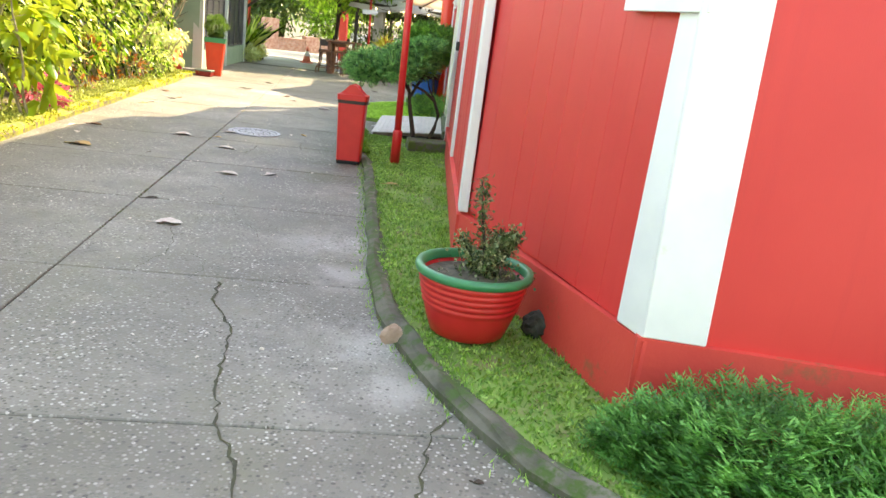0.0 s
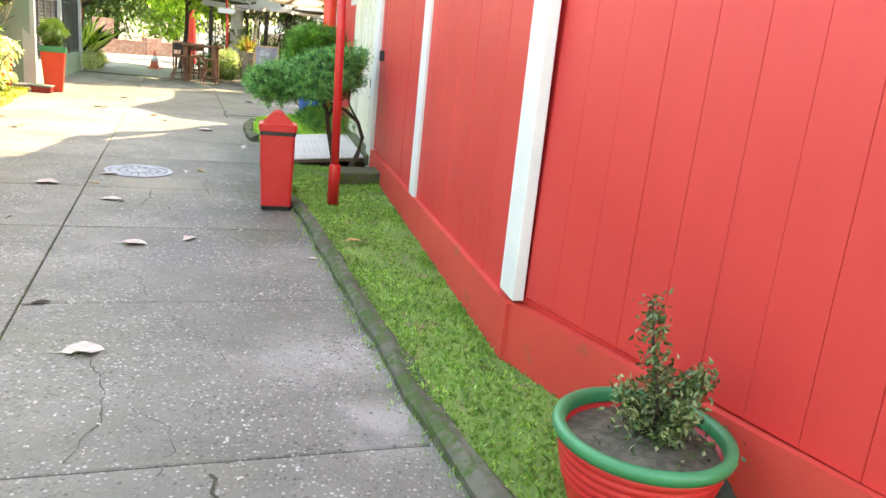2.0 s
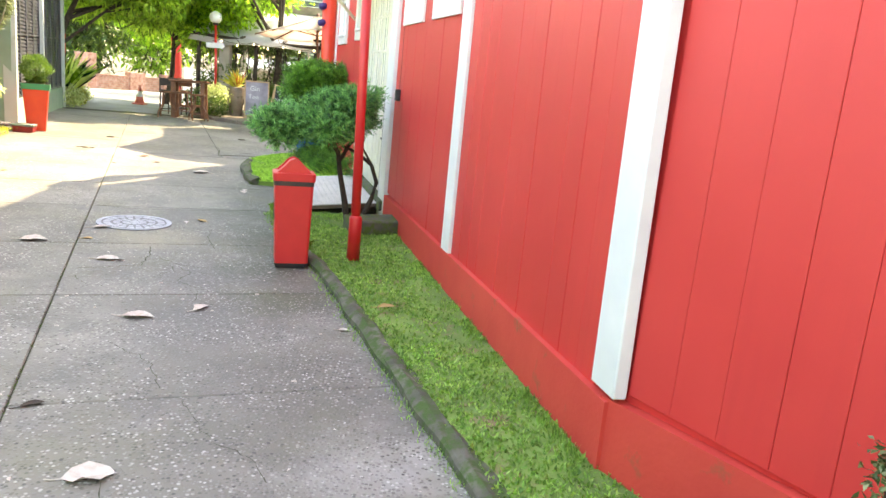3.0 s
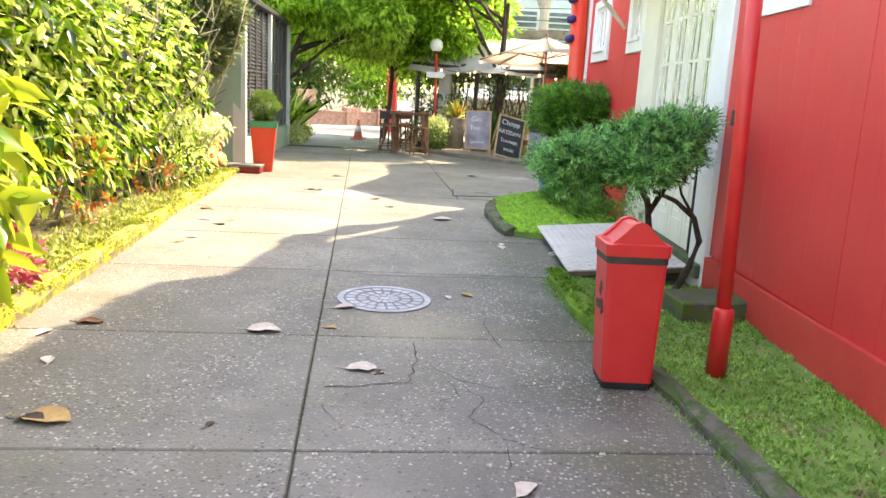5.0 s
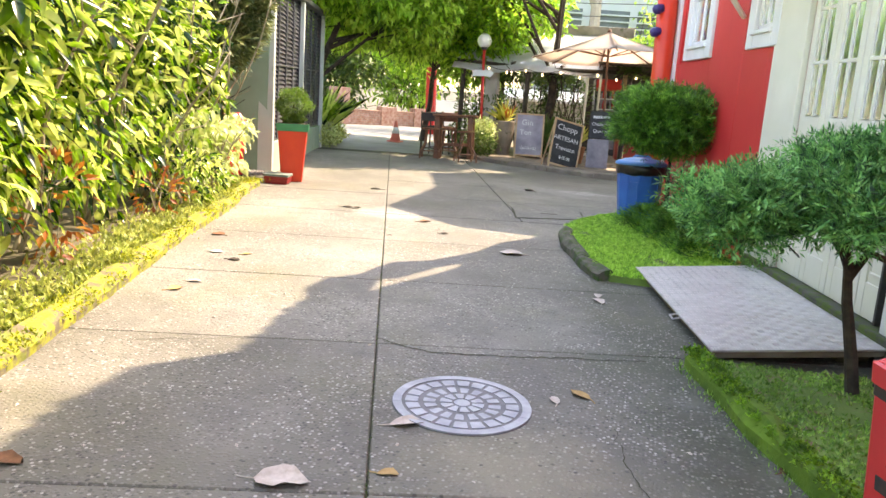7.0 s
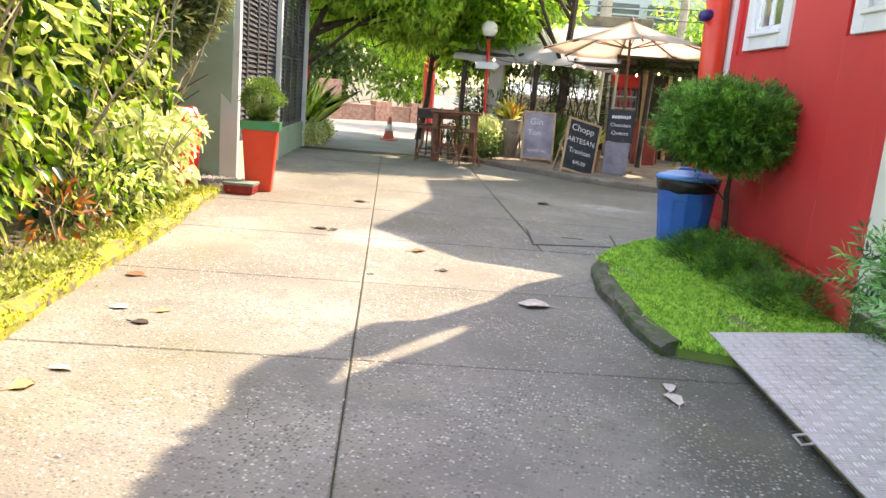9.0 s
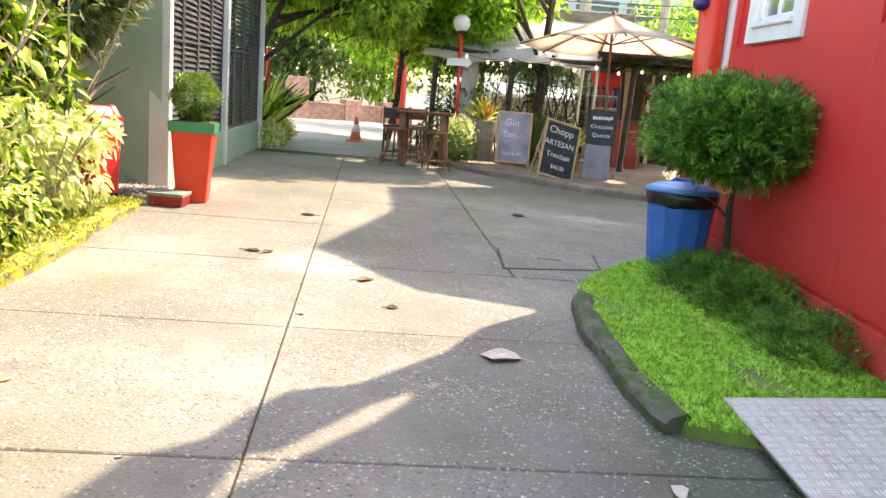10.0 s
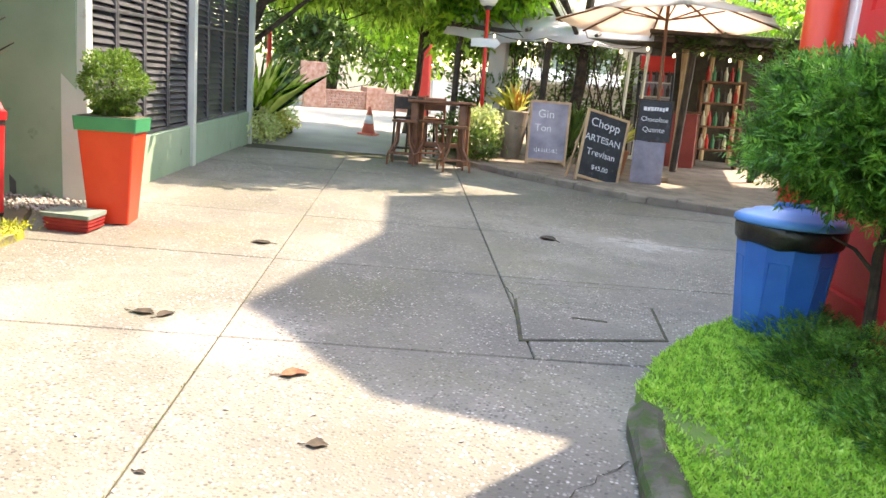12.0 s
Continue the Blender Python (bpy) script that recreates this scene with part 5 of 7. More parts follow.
M_RUSTLEAF = leafy("rust_red_leaves", (0.15, 0.03, 0.01), (0.4, 0.09, 0.02), (0.6, 0.3, 0.04), 0.5, 0.3)
for x, y, z, m, n, lab in ((-5.08, 7.0, 0.18, M_PINK, 260, "low plant with pink-red leaves at the kerb"), (-6.0, 8.9, 0.4, M_RUSTLEAF, 110, "rust-coloured leafy plant within the hedge"), (-6.55, 10.7, 0.2, M_RUSTLEAF, 70, "rust-coloured leafy plant within the hedge")):
    pt = thing("leafy_plant", (x, y, 0.05), lab, "plant")
    p, d = lump(RNG, n, (0, 0, z), (0.25, 0.25, z), 0.4)
    ok = p[:, 2] > 0.02
    part("leaves", leaf_mesh("leaves", p[ok], d[ok] + RNG.normal(0, 0.4, d[ok].shape), 0.1, 0.04, RNG), m, pt)
    bm = bmesh.new()
    for _ in range(6):
        limb(bm, [(0, 0, 0), (RNG.normal(0, 0.05), RNG.normal(0, 0.05), z), (RNG.normal(0, 0.12), RNG.normal(0, 0.12), z * 1.7)], 0.006, 0.002, 4)
    part("stem", bm, M_TWIG, pt)

# ---- green gate wall with louvres ----
M_GREENWALL = paint("pale_green_wall", (0.21, 0.32, 0.22), (0.28, 0.39, 0.28), 1.6, 0.75, 40, 0.2, dirt=(0.1, 0.14, 0.08), dirt_at=0.62)
M_LOUVRE = paint("dark_grey_louvre", (0.035, 0.038, 0.045), (0.075, 0.078, 0.085), 4, 0.42, 40, 0.15)
M_PALEPOST = paint("pale_grey_green_post", (0.46, 0.52, 0.46), (0.56, 0.6, 0.54), 2.0, 0.7, 40, 0.2, dirt=(0.25, 0.27, 0.2), dirt_at=0.6)
G0, G1 = Vector((-7.42, 14.36)), Vector((-8.98, 19.28))
GD = (G1 - G0).normalized()
GL = (G1 - G0).length
GN = Vector((GD.y, -GD.x))
GATE = Matrix(((GD.x, GN.x, 0, G0.x), (GD.y, GN.y, 0, G0.y), (0, 0, 1, 0), (0, 0, 0, 1)))   # x along, y towards the drive
GATE[0][2], GATE[1][2] = LEAN.x, LEAN.y
fence = thing("louvre_fence", label="green wall topped by dark grey metal louvre panels", category="fence", kind="structure")
part("low_wall", boxed(0, GL, -0.16, 0.0, -0.1, 0.44, 0.008, GATE), M_GREENWALL, fence)
for s in (0.0, 2.55, GL):
    part("post", boxed(s - 0.05, s + 0.05, -0.17, 0.035, -0.1, 2.6, 0.008, GATE), M_PALEPOST, fence, "pale green post")
part("cap", boxed(-0.05, GL + 0.05, -0.2, 0.06, 2.6, 2.68, 0.01, GATE), M_LOUVRE, fence)
bm = boxed(0.0, 1, -0.074, 0.0, 0.0, 0.007)
bmesh.ops.transform(bm, matrix=pose(0, 0, 0, -58, 0, 0), verts=bm.verts)
SLAT = bpy.data.meshes.new("slat")
bm.to_mesh(SLAT)
bm.free()
SLAT.materials.append(M_LOUVRE)
for b0, b1 in ((0.05, 2.5), (2.6, GL - 0.05)):
    w = (b1 - b0) / 4
    for i in range(4):
        pn = new("panel")
        pn.parent = fence
        x0, x1 = b0 + i * w, b0 + (i + 1) * w
        for a, b, z0, z1 in ((x0 + 0.003, x0 + 0.035, 0.445, 2.595), (x1 - 0.035, x1 - 0.003, 0.445, 2.595), (x0 + 0.035, x1 - 0.035, 0.445, 0.48), (x0 + 0.035, x1 - 0.035, 1.5, 1.53)):
            part("stile", boxed(a, b, -0.09, -0.03, z0, z1, 0.003, GATE), M_LOUVRE, pn)
        for k in range(33):
            part("slat", SLAT, None, pn, loc=GATE @ Matrix.Translation((x0 + 0.035, -0.045, 0.5 + k * 0.063)) @ Matrix.Diagonal((w - 0.07, 1, 1, 1)))
part("dark_backing", boxed(0, GL, -0.6, -0.55, -0.1, 2.6, 0.0, GATE), M_LOUVRE, fence)
tagged(part("wall_gate", prism([(-7.47, 14.33), (-7.5, 14.5), (-10.6, 13.7), (-10.5, 13.5)], -0.1, 2.62), M_GREENWALL), "pale green painted wall facing the drive", "wall", kind="structure")
tagged(part("wall_garden", prism([(-10.5, 13.6), (-10.7, 13.6), (-7.2, 0.0), (-5.0, -6.0), (-4.8, -6.0), (-7.0, 0.0)], -0.1, 2.4), M_GREENWALL), "plain green garden wall behind the hedge", "wall", kind="structure")

# Unseen wall closing the south side, added to dim the red end wall.
tagged(part("wall_yard", prism([(-5.0, -6.2), (10.5, -6.2), (10.5, -6.0), (-4.9, -6.0)], -0.1, 4.5), M_GREENWALL), "unseen plain green wall added to cut sky light on the red walls", "wall", kind="structure")

# planter with box ball
planter = thing("planter", (-6.95, 14.1, 0.0), "tall tapered orange-red planter with a green rim", "planter", rz=24, lean=LEAN)
part("body", frustum(0.27, 0.27, 0.38, 0.38, 0.0, 0.69, 0.012), M_ORANGE, planter)
part("rim", frustum(0.41, 0.41, 0.425, 0.425, 0.66, 0.755, 0.012), M_GREENPLASTIC, planter, "green painted rim")
part("soil", frustum(0.38, 0.38, 0.38, 0.38, 0.75, 0.762, 0.012), M_SOIL, planter)
ball = thing("box_ball", (-6.969, 14.126, 0.76), "boxwood clipped to a ball in the planter", "shrub", lean=LEAN)
M_BOX = leafy("boxwood_leaves", (0.035, 0.09, 0.012), (0.09, 0.2, 0.025), (0.22, 0.36, 0.06), 0.4, 0.3)
part("crown", sprays([((0, 0, 0.24), (0.225, 0.225, 0.2)), ((0, 0, 0.05), (0.15, 0.15, 0.06))], 7500, 0.026, 0.015, 1.0), M_BOX, ball)
part("stem", tube([(0, 0, -0.02), (0.01, 0, 0.1), (0, 0, 0.25)], 0.015, 6), M_BARK, ball)
M_RIMGREY = paint("grey_green_rim", (0.12, 0.16, 0.13), (0.2, 0.24, 0.2), 12, 0.7)
tray = thing("flower_box", (-6.97, 13.74, 0.0), "low ribbed dark red flower box on the drive", "flower box", rz=14)
M_BOXRED = paint("dull_dark_red_plastic", (0.26, 0.014, 0.014), (0.36, 0.025, 0.02), 8, 0.55)
part("body", frustum(0.28, 0.2, 0.31, 0.23, 0.0, 0.095, 0.01), M_BOXRED, tray)
for z in (0.02, 0.045, 0.07):
    part("rib", frustum(0.305 + z * 0.25, 0.22 + z * 0.25, 0.305 + z * 0.25, 0.22 + z * 0.25, z, z + 0.012, 0.01), M_BOXRED, tray)
part("rim", frustum(0.335, 0.255, 0.335, 0.255, 0.097, 0.125, 0.01), M_RIMGREY, tray, "dull grey-green rim")
litter_bin((-7.5, 13.45, 0.055), -20, "red plastic swing-lid litter bin beside the green wall")
M_GRAVEL = paint("white_gravel", (0.14, 0.13, 0.11), (0.38, 0.36, 0.33), 60, 0.8, 90, 0.8)
bm = bmesh.new()
for _ in range(260):
    g = bmesh.ops.create_icosphere(bm, subdivisions=1, radius=float(RNG.uniform(0.008, 0.02)), matrix=pose(-7.55 + RNG.normal(0, 0.16), 14.0 + RNG.normal(0, 0.12), 0.07))
tagged(part("gravel", bm, M_GRAVEL), "small white pebbles at the wall's foot", "gravel", kind="stuff")


# ---- cafe terrace ----
M_TIMBER = paint("brown_timber", (0.13, 0.05, 0.025), (0.24, 0.1, 0.045), 7, 0.55, 60, 0.3)
M_DARKTIMBER = paint("dark_timber", (0.025, 0.018, 0.013), (0.06, 0.045, 0.03), 7, 0.7, 60, 0.4)
M_FRAMEWOOD = paint("pale_wood_frame", (0.42, 0.26, 0.14), (0.55, 0.36, 0.21), 9, 0.55, 60, 0.2)
M_CHALKBOARD = paint("chalkboard", (0.015, 0.015, 0.018), (0.035, 0.035, 0.04), 6, 0.6, 60, 0.1, dirt=(0.09, 0.09, 0.1), dirt_at=0.6)
M_GREYBOARD = paint("smeared_chalkboard", (0.16, 0.145, 0.18), (0.34, 0.31, 0.36), 3, 0.45, 60, 0.1)
M_CHALK = paint("chalk", (0.6, 0.6, 0.62), (0.75, 0.75, 0.75), 30, 0.9, 90, 0.2)
M_STONE = paint("terrace_stone", (0.16, 0.13, 0.1), (0.28, 0.23, 0.18), 3, 0.85, 40, 0.5, dirt=(0.08, 0.09, 0.04), dirt_at=0.58)
M_MORTAR_PALE = paint("pale_render", (0.4, 0.38, 0.33), (0.52, 0.5, 0.44), 3, 0.85, 40, 0.3)
M_REDSTEEL = paint("red_steel", (0.55, 0.02, 0.02), (0.65, 0.04, 0.03), 5, 0.4, 30, 0.05)


def sheet(name, c1, c2, through, share):
    """Cloth or plastic sheeting that lets light through."""
    def build(nt, b):
        col = ramp(nt, noise_tex(nt, 1.5, 4.0), (0.3, c1), (0.7, c2))
        nt.links.new(col, b.inputs["Base Color"])
        b.inputs["Roughness"].default_value = 0.8
        t = nt.nodes.new("ShaderNodeBsdfTranslucent")
        t.inputs["Color"].default_value = (*through, 1)
        ms = nt.nodes.new("ShaderNodeMixShader")
        ms.inputs[0].default_value = share
        nt.links.new(b.outputs[0], ms.inputs[1])
        nt.links.new(t.outputs[0], ms.inputs[2])
        nt.links.new(ms.outputs[0], nt.nodes["Material Output"].inputs["Surface"])
    return material(name, build)


M_CLOTH = sheet("umbrella_cloth", (0.7, 0.66, 0.62), (0.8, 0.77, 0.74), (0.82, 0.62, 0.5), 0.42)
M_TARP = sheet("white_tarpaulin", (0.78, 0.8, 0.84), (0.88, 0.89, 0.9), (0.84, 0.86, 0.92), 0.55)
terrace = thing("terrace", label="raised stone cafe terrace with a worn edge", category="terrace", kind="structure")
TERR = [(-5.6, 19.75), (-5.0, 19.35), (-4.2, 18.98), (-3.3, 18.62), (-2.3, 18.5), (-0.9, 18.6), (-0.9, 27.0), (-6.6, 27.0), (-6.6, 20.9)]
part("paving", prism(TERR, -0.1, 0.055, 0.008), M_STONE, terrace)
edge = [Vector(p) for p in TERR[:6]]
for a, b in zip(edge, edge[1:]):
    n = max(1, int((b - a).length / 0.33))
    for i in range(n):
        p, q = a.lerp(b, i / n), a.lerp(b, (i + 1) / n)
        d = (q - p).normalized()
        nn = Vector((-d.y, d.x))
        j = random.uniform(-0.015, 0.015)
        part("edge_stone", prism([(p + d * 0.006 - nn * (0.03 + j))[:], (q - d * 0.006 - nn * (0.03 + j))[:], (q - d * 0.006 + nn * 0.14)[:], (p + d * 0.006 + nn * 0.14)[:]], -0.05, 0.085 + random.uniform(-0.012, 0.012), 0.012), M_STONE, terrace)


def letters(text, size, mat, parent, m, name="writing"):
    cu = bpy.data.curves.new(name, "FONT")
    cu.body = text
    cu.size = size
    cu.align_x = "CENTER"
    cu.extrude = 0.0008
    tmp = bpy.data.objects.new("writing_tmp", cu)
    scene.collection.objects.link(tmp)
    me = bpy.data.meshes.new_from_object(tmp.evaluated_get(bpy.context.evaluated_depsgraph_get()))
    bpy.data.objects.remove(tmp)
    me.name = name
    return part(name, me, mat, parent, loc=m)


def bars(parent, rows, mat):
    """Writing that cannot be read: broken strokes of its size, on a board lying in x and z."""
    for x0, x1, z, h in rows:
        bm = bmesh.new()
        x = x0
        while x < x1:
            w = random.uniform(0.012, 0.04)
            hh = h * random.uniform(0.5, 1.0)
            box(bm, x, min(x + w * 0.45, x1), -0.0035, -0.0015, z - hh / 2, z + hh / 2)
            box(bm, x, min(x + w, x1 + 0.01), -0.0035, -0.0015, z - hh / 2, z - hh / 2 + 0.008)
            x += w + 0.012
        tagged(part("writing", bm, mat, parent, "illegible chalk writing"), kind="stuff")


def chalkboard(m, w, h, face, label):
    t = thing("chalkboard", label=label, category="chalkboard", group="chalkboards")
    t.matrix_basis = Matrix.Translation(m.translation) @ plumb(LEAN_CAFE) @ m.to_3x3().to_4x4()
    part("board", boxed(0.03, w - 0.03, 0.0, 0.012, 0.06, h - 0.03, 0.0), face, t)
    for x0, x1, z0, z1 in ((0, 0.035, 0, h), (w - 0.035, w, 0, h), (0.035, w - 0.035, h - 0.035, h), (0.035, w - 0.035, 0.05, 0.085)):
        part("frame", boxed(x0, x1, -0.012, 0.02, z0, z1, 0.003), M_FRAMEWOOD, t)
    for x in (0.02, w - 0.02):
        part("back_leg", tube([(x, 0.02, h - 0.03), (x, 0.34, 0.02)], 0.014, 6), M_FRAMEWOOD, t)
    return t


cb = chalkboard(pose(-5.16, 20.62, 0.055, -8, 1.5, 12), 0.6, 0.95, M_GREYBOARD, "grey smeared chalkboard in a pale wooden frame on the terrace")
letters("Gin", 0.17, M_CHALK, cb, pose(0.25, -0.002, 0.7, 90, 0, 0))
letters("Ton", 0.15, M_CHALK, cb, pose(0.22, -0.002, 0.5, 90, 0, 0))
bars(cb, ((0.12, 0.45, 0.22, 0.08),), M_CHALK)
cb = chalkboard(pose(-4.27, 19.42, 0.07, -12, 13, 32), 0.64, 0.98, M_CHALKBOARD, "black chalkboard leaning in a pale wooden frame at the terrace edge")
letters("Chopp", 0.16, M_CHALK, cb, pose(0.3, -0.002, 0.77, 90, 0, 0))
letters("ARTESAN", 0.125, M_CHALK, cb, pose(0.3, -0.002, 0.57, 90, 0, 0))
letters("Trevisan", 0.125, M_CHALK, cb, pose(0.31, -0.002, 0.38, 90, 0, 0))
letters("$45.00", 0.09, M_CHALK, cb, pose(0.33, -0.002, 0.2, 90, 0, 0))
st = thing("menu_stand", label="dark double menu board with white chalk writing", category="menu stand")
st.matrix_basis = Matrix.Translation((-3.6, 20.05, 0.055)) @ plumb(LEAN_CAFE) @ pose(0, 0, 0, -4, 2, 10)
part("lower_board", boxed(0.0, 0.42, 0, 0.02, 0.0, 0.56, 0.004), M_GREYBOARD, st)
part("upper_board", boxed(0.02, 0.44, -0.006, 0.016, 0.57, 1.1, 0.004), M_CHALKBOARD, st)
for x0, x1, z0, z1 in ((0.0, 0.02, 0.56, 1.12), (0.44, 0.46, 0.56, 1.12), (0.02, 0.44, 1.1, 1.12)):
    part("frame", boxed(x0, x1, -0.012, 0.02, z0, z1, 0.003), M_DARKTIMBER, st)
letters("Chocolate", 0.085, M_CHALK, st, pose(0.23, -0.008, 0.83, 90, 0, 0))
letters("Quente", 0.095, M_CHALK, st, pose(0.23, -0.008, 0.69, 90, 0, 0))
for r in ((0.07, 0.36, 1.0, 0.07),):
    bm = bmesh.new()
    x = r[0]
    while x < r[1]:
        w = random.uniform(0.02, 0.045)
        box(bm, x, x + w, -0.0105, -0.0065, r[2] - r[3] / 2 * random.uniform(0.5, 1), r[2] + r[3] / 2 * random.uniform(0.4, 1))
        x += w + 0.008
    tagged(part("writing", bm, M_CHALK, st, "white chalk writing"), kind="stuff")
part("back_leg", tube([(0.22, 0.02, 1.0), (0.22, 0.4, 0.02)], 0.015, 6), M_DARKTIMBER, st)

# parasol
um = thing("parasol", (-3.34, 20.55, 0.055), "large cream parasol with wooden ribs, open over the terrace", "parasol", lean=LEAN_CAFE)
part("pole", tube([(0, 0, 0), (0, 0, 2.5)], 0.024, 12), M_TIMBER, um)
part("base", lathe([(0.24, 0.0), (0.24, 0.06), (0.05, 0.08), (0.035, 0.25)], 24), M_STONE, um)
R_, Z0_, Z1_ = 1.5, 2.62, 2.12
for k in range(8):
    a0, a1 = radians(45 * k + 10), radians(45 * k + 55)
    bm = bmesh.new()
    rows = []
    for i in range(7):
        t = i / 6
        row = []
        for j in range(5):
            u = j / 4
            p = Vector((math.cos(a0), math.sin(a0))).lerp(Vector((math.cos(a1), math.sin(a1))), u) * R_ * max(t, 0.02)
            sag = 0.02 * math.sin(math.pi * u) * t + 0.02 * math.sin(math.pi * t)
            row.append(bm.verts.new((p.x, p.y, Z0_ + (Z1_ - Z0_) * t - sag + 0.03)))
        rows.append(row)
    for a, b in zip(rows, rows[1:]):
        for j in range(4):
            bm.faces.new((a[j], b[j], b[j + 1], a[j + 1]))
    bmesh.ops.solidify(bm, geom=bm.faces[:], thickness=0.003)
    part("canopy_panel", bm, M_CLOTH, um, smooth=True)
    rib = part("rib", tube([(0.03 * math.cos(a0), 0.03 * math.sin(a0), Z0_ - 0.03), (R_ * math.cos(a0), R_ * math.sin(a0), Z1_)], 0.013, 5), M_TIMBER, um)
    part("strut", tube([(0.03 * math.cos(a0), 0.03 * math.sin(a0), 2.18), (0.75 * math.cos(a0), 0.75 * math.sin(a0), 2.33)], 0.011, 5), M_TIMBER, rib)
part("finial", lathe([(0.03, 2.6), (0.05, 2.65), (0.03, 2.7), (0.01, 2.72)], 12), M_TIMBER, um)


# bar table and stools
def bar_stool(loc, rz, back=False, mat=None):
    mat = mat or M_TIMBER
    t = thing("bar_stool", loc, "tall brown wooden bar stool with crossed bracing" if not back else "tall dark wooden bar chair with a backrest", "bar stool", "bar stools", rz=rz, lean=LEAN_CAFE)
    part("seat", lathe([(0.15, 0.56), (0.17, 0.565), (0.17, 0.59), (0.15, 0.6)], 20) if not back else boxed(-0.17, 0.17, -0.17, 0.17, 0.56, 0.595, 0.01), mat, t)
    for i in range(4):
        a = radians(45 + 90 * i)
        c, s = math.cos(a), math.sin(a)
        part("leg", tube([(0.1 * c, 0.1 * s, 0.57), (0.13 * c, 0.13 * s, 0.3), (0.24 * c, 0.24 * s, 0.14), (0.25 * c, 0.25 * s, 0.0)] if not back else [(0.2 * c, 0.2 * s, 0.57), (0.23 * c, 0.23 * s, 0.0)], 0.016, 6), mat, t)
        b = radians(135 + 90 * i)
        part("footrest", tube([(0.235 * c, 0.235 * s, 0.15), (0.235 * math.cos(b), 0.235 * math.sin(b), 0.15)], 0.012, 6), mat, t)
    if back:
        for x in (-0.15, 0.15):
            part("back_post", tube([(x, 0.14, 0.58), (x, 0.18, 0.9)], 0.015, 6), mat, t)
        part("backrest", boxed(-0.15, 0.15, 0.15, 0.17, 0.7, 0.88, 0.008), mat, t)
    return t


for x, y, rz, back, mt in ((-6.55, 19.15, 10, False, None), (-5.82, 19.1, 30, False, None), (-6.3, 19.55, 15, False, None), (-6.78, 19.8, 20, True, M_DARKTIMBER), (-6.7, 20.3, 40, True, M_DARKTIMBER), (-6.45, 20.1, 200, True, None)):
    bar_stool((x, y, 0.0), rz, back, mt)
tb = thing("bar_table", (-6.15, 19.6, 0.0), "tall brown wooden bar table on the drive", "bar table", rz=8, lean=LEAN_CAFE)
part("tabletop", boxed(-0.45, 0.42, -0.28, 0.28, 0.83, 0.87, 0.01), M_TIMBER, tb)
for x, y in ((-0.36, -0.2), (0.3, -0.2), (-0.36, 0.2), (0.3, 0.2)):
    part("leg", boxed(x - 0.05, x + 0.05, y - 0.035, y + 0.035, 0, 0.83, 0.008), M_TIMBER, tb)
part("stretcher", boxed(-0.31, 0.25, -0.02, 0.02, 0.25, 0.31, 0.006), M_TIMBER, tb)

# street lamp with arrow sign
M_GLOBE = paint("frosted_globe", (0.75, 0.74, 0.7), (0.82, 0.81, 0.78), 8, 0.3, 30, 0.02)
lamp = thing("street_lamp", (-6.06, 21.35, 0.0), "red lamp post with a white globe and arrow sign", "street lamp", lean=LEAN_CAFE)
part("post", tube([(0, 0, 0), (0, 0, 2.28)], 0.032, 12), M_REDSTEEL, lamp, "", True)
part("collar", lathe([(0.05, 2.26), (0.075, 2.3), (0.06, 2.33)], 16), M_IRON, lamp)
part("globe", lathe([(0.05, 2.31), (0.11, 2.34), (0.15, 2.41), (0.155, 2.47), (0.13, 2.55), (0.07, 2.6), (0.01, 2.615)], 24), M_GLOBE, lamp, "white frosted globe", True)
sg = bmesh.new()
out = [(-0.22, -0.065), (0.14, -0.065), (0.14, -0.1), (0.25, 0.0), (0.14, 0.1), (0.14, 0.065), (-0.22, 0.065)]
sg = prism(out, -0.012, 0.012)
part("arrow_sign", sg, M_WHITE, lamp, "white arrow-shaped sign", loc=pose(0.0, -0.045, 1.76, 90, 0, 16))

# pergola with tarpaulin
pg = thing("pergola", label="timber pergola with a white tarpaulin roof over the terrace", category="pergola")
for x, y, h in ((-6.75, 22.0, 2.05), (-5.3, 22.2, 1.95), (-3.05, 22.1, 2.0), (-1.9, 21.9, 2.0), (-6.75, 25.6, 2.5), (-4.0, 25.6, 2.4), (-1.5, 25.6, 2.3)):
    part("post", tube([(x, y, 0.05), (x + 0.02, y, h)], 0.055, 8), M_DARKTIMBER, pg)
part("beam", tube([(-6.95, 21.95, 2.03), (-5.2, 22.2, 1.95), (-3.4, 22.1, 1.98), (-1.4, 21.85, 2.0)], 0.045, 8), M_DARKTIMBER, pg)
part("pier", boxed(-6.24, -5.96, 22.1, 22.36, 0.05, 1.95, 0.015), M_MORTAR_PALE, pg, "grey concrete pier")
part("beam", tube([(-6.95, 25.6, 2.5), (-1.3, 25.6, 2.35)], 0.05, 8), M_DARKTIMBER, pg)
for x in (-6.75, -5.6, -4.5, -3.3, -2.3, -1.5):
    part("rafter", tube([(x, 21.8, 2.02), (x, 25.7, 2.46)], 0.03, 6), M_DARKTIMBER, pg)
bm = bmesh.new()
rows = []
for i in range(13):
    row = []
    for j in range(9):
        u, v = i / 12, j / 8
        x = -6.95 + 3.3 * u
        z = 2.06 + 0.95 * v + 0.012 * math.sin(u * 19) * (1 - v) - 0.03 * math.sin(math.pi * u * 2) ** 2
        if j == 0:
            z -= 0.2 + 0.04 * math.sin(u * 7)
        row.append(bm.verts.new((x, 21.75 + 3.6 * v - (0.03 if j == 0 else 0) + 0.35 * u * (1 - v), z)))
    rows.append(row)
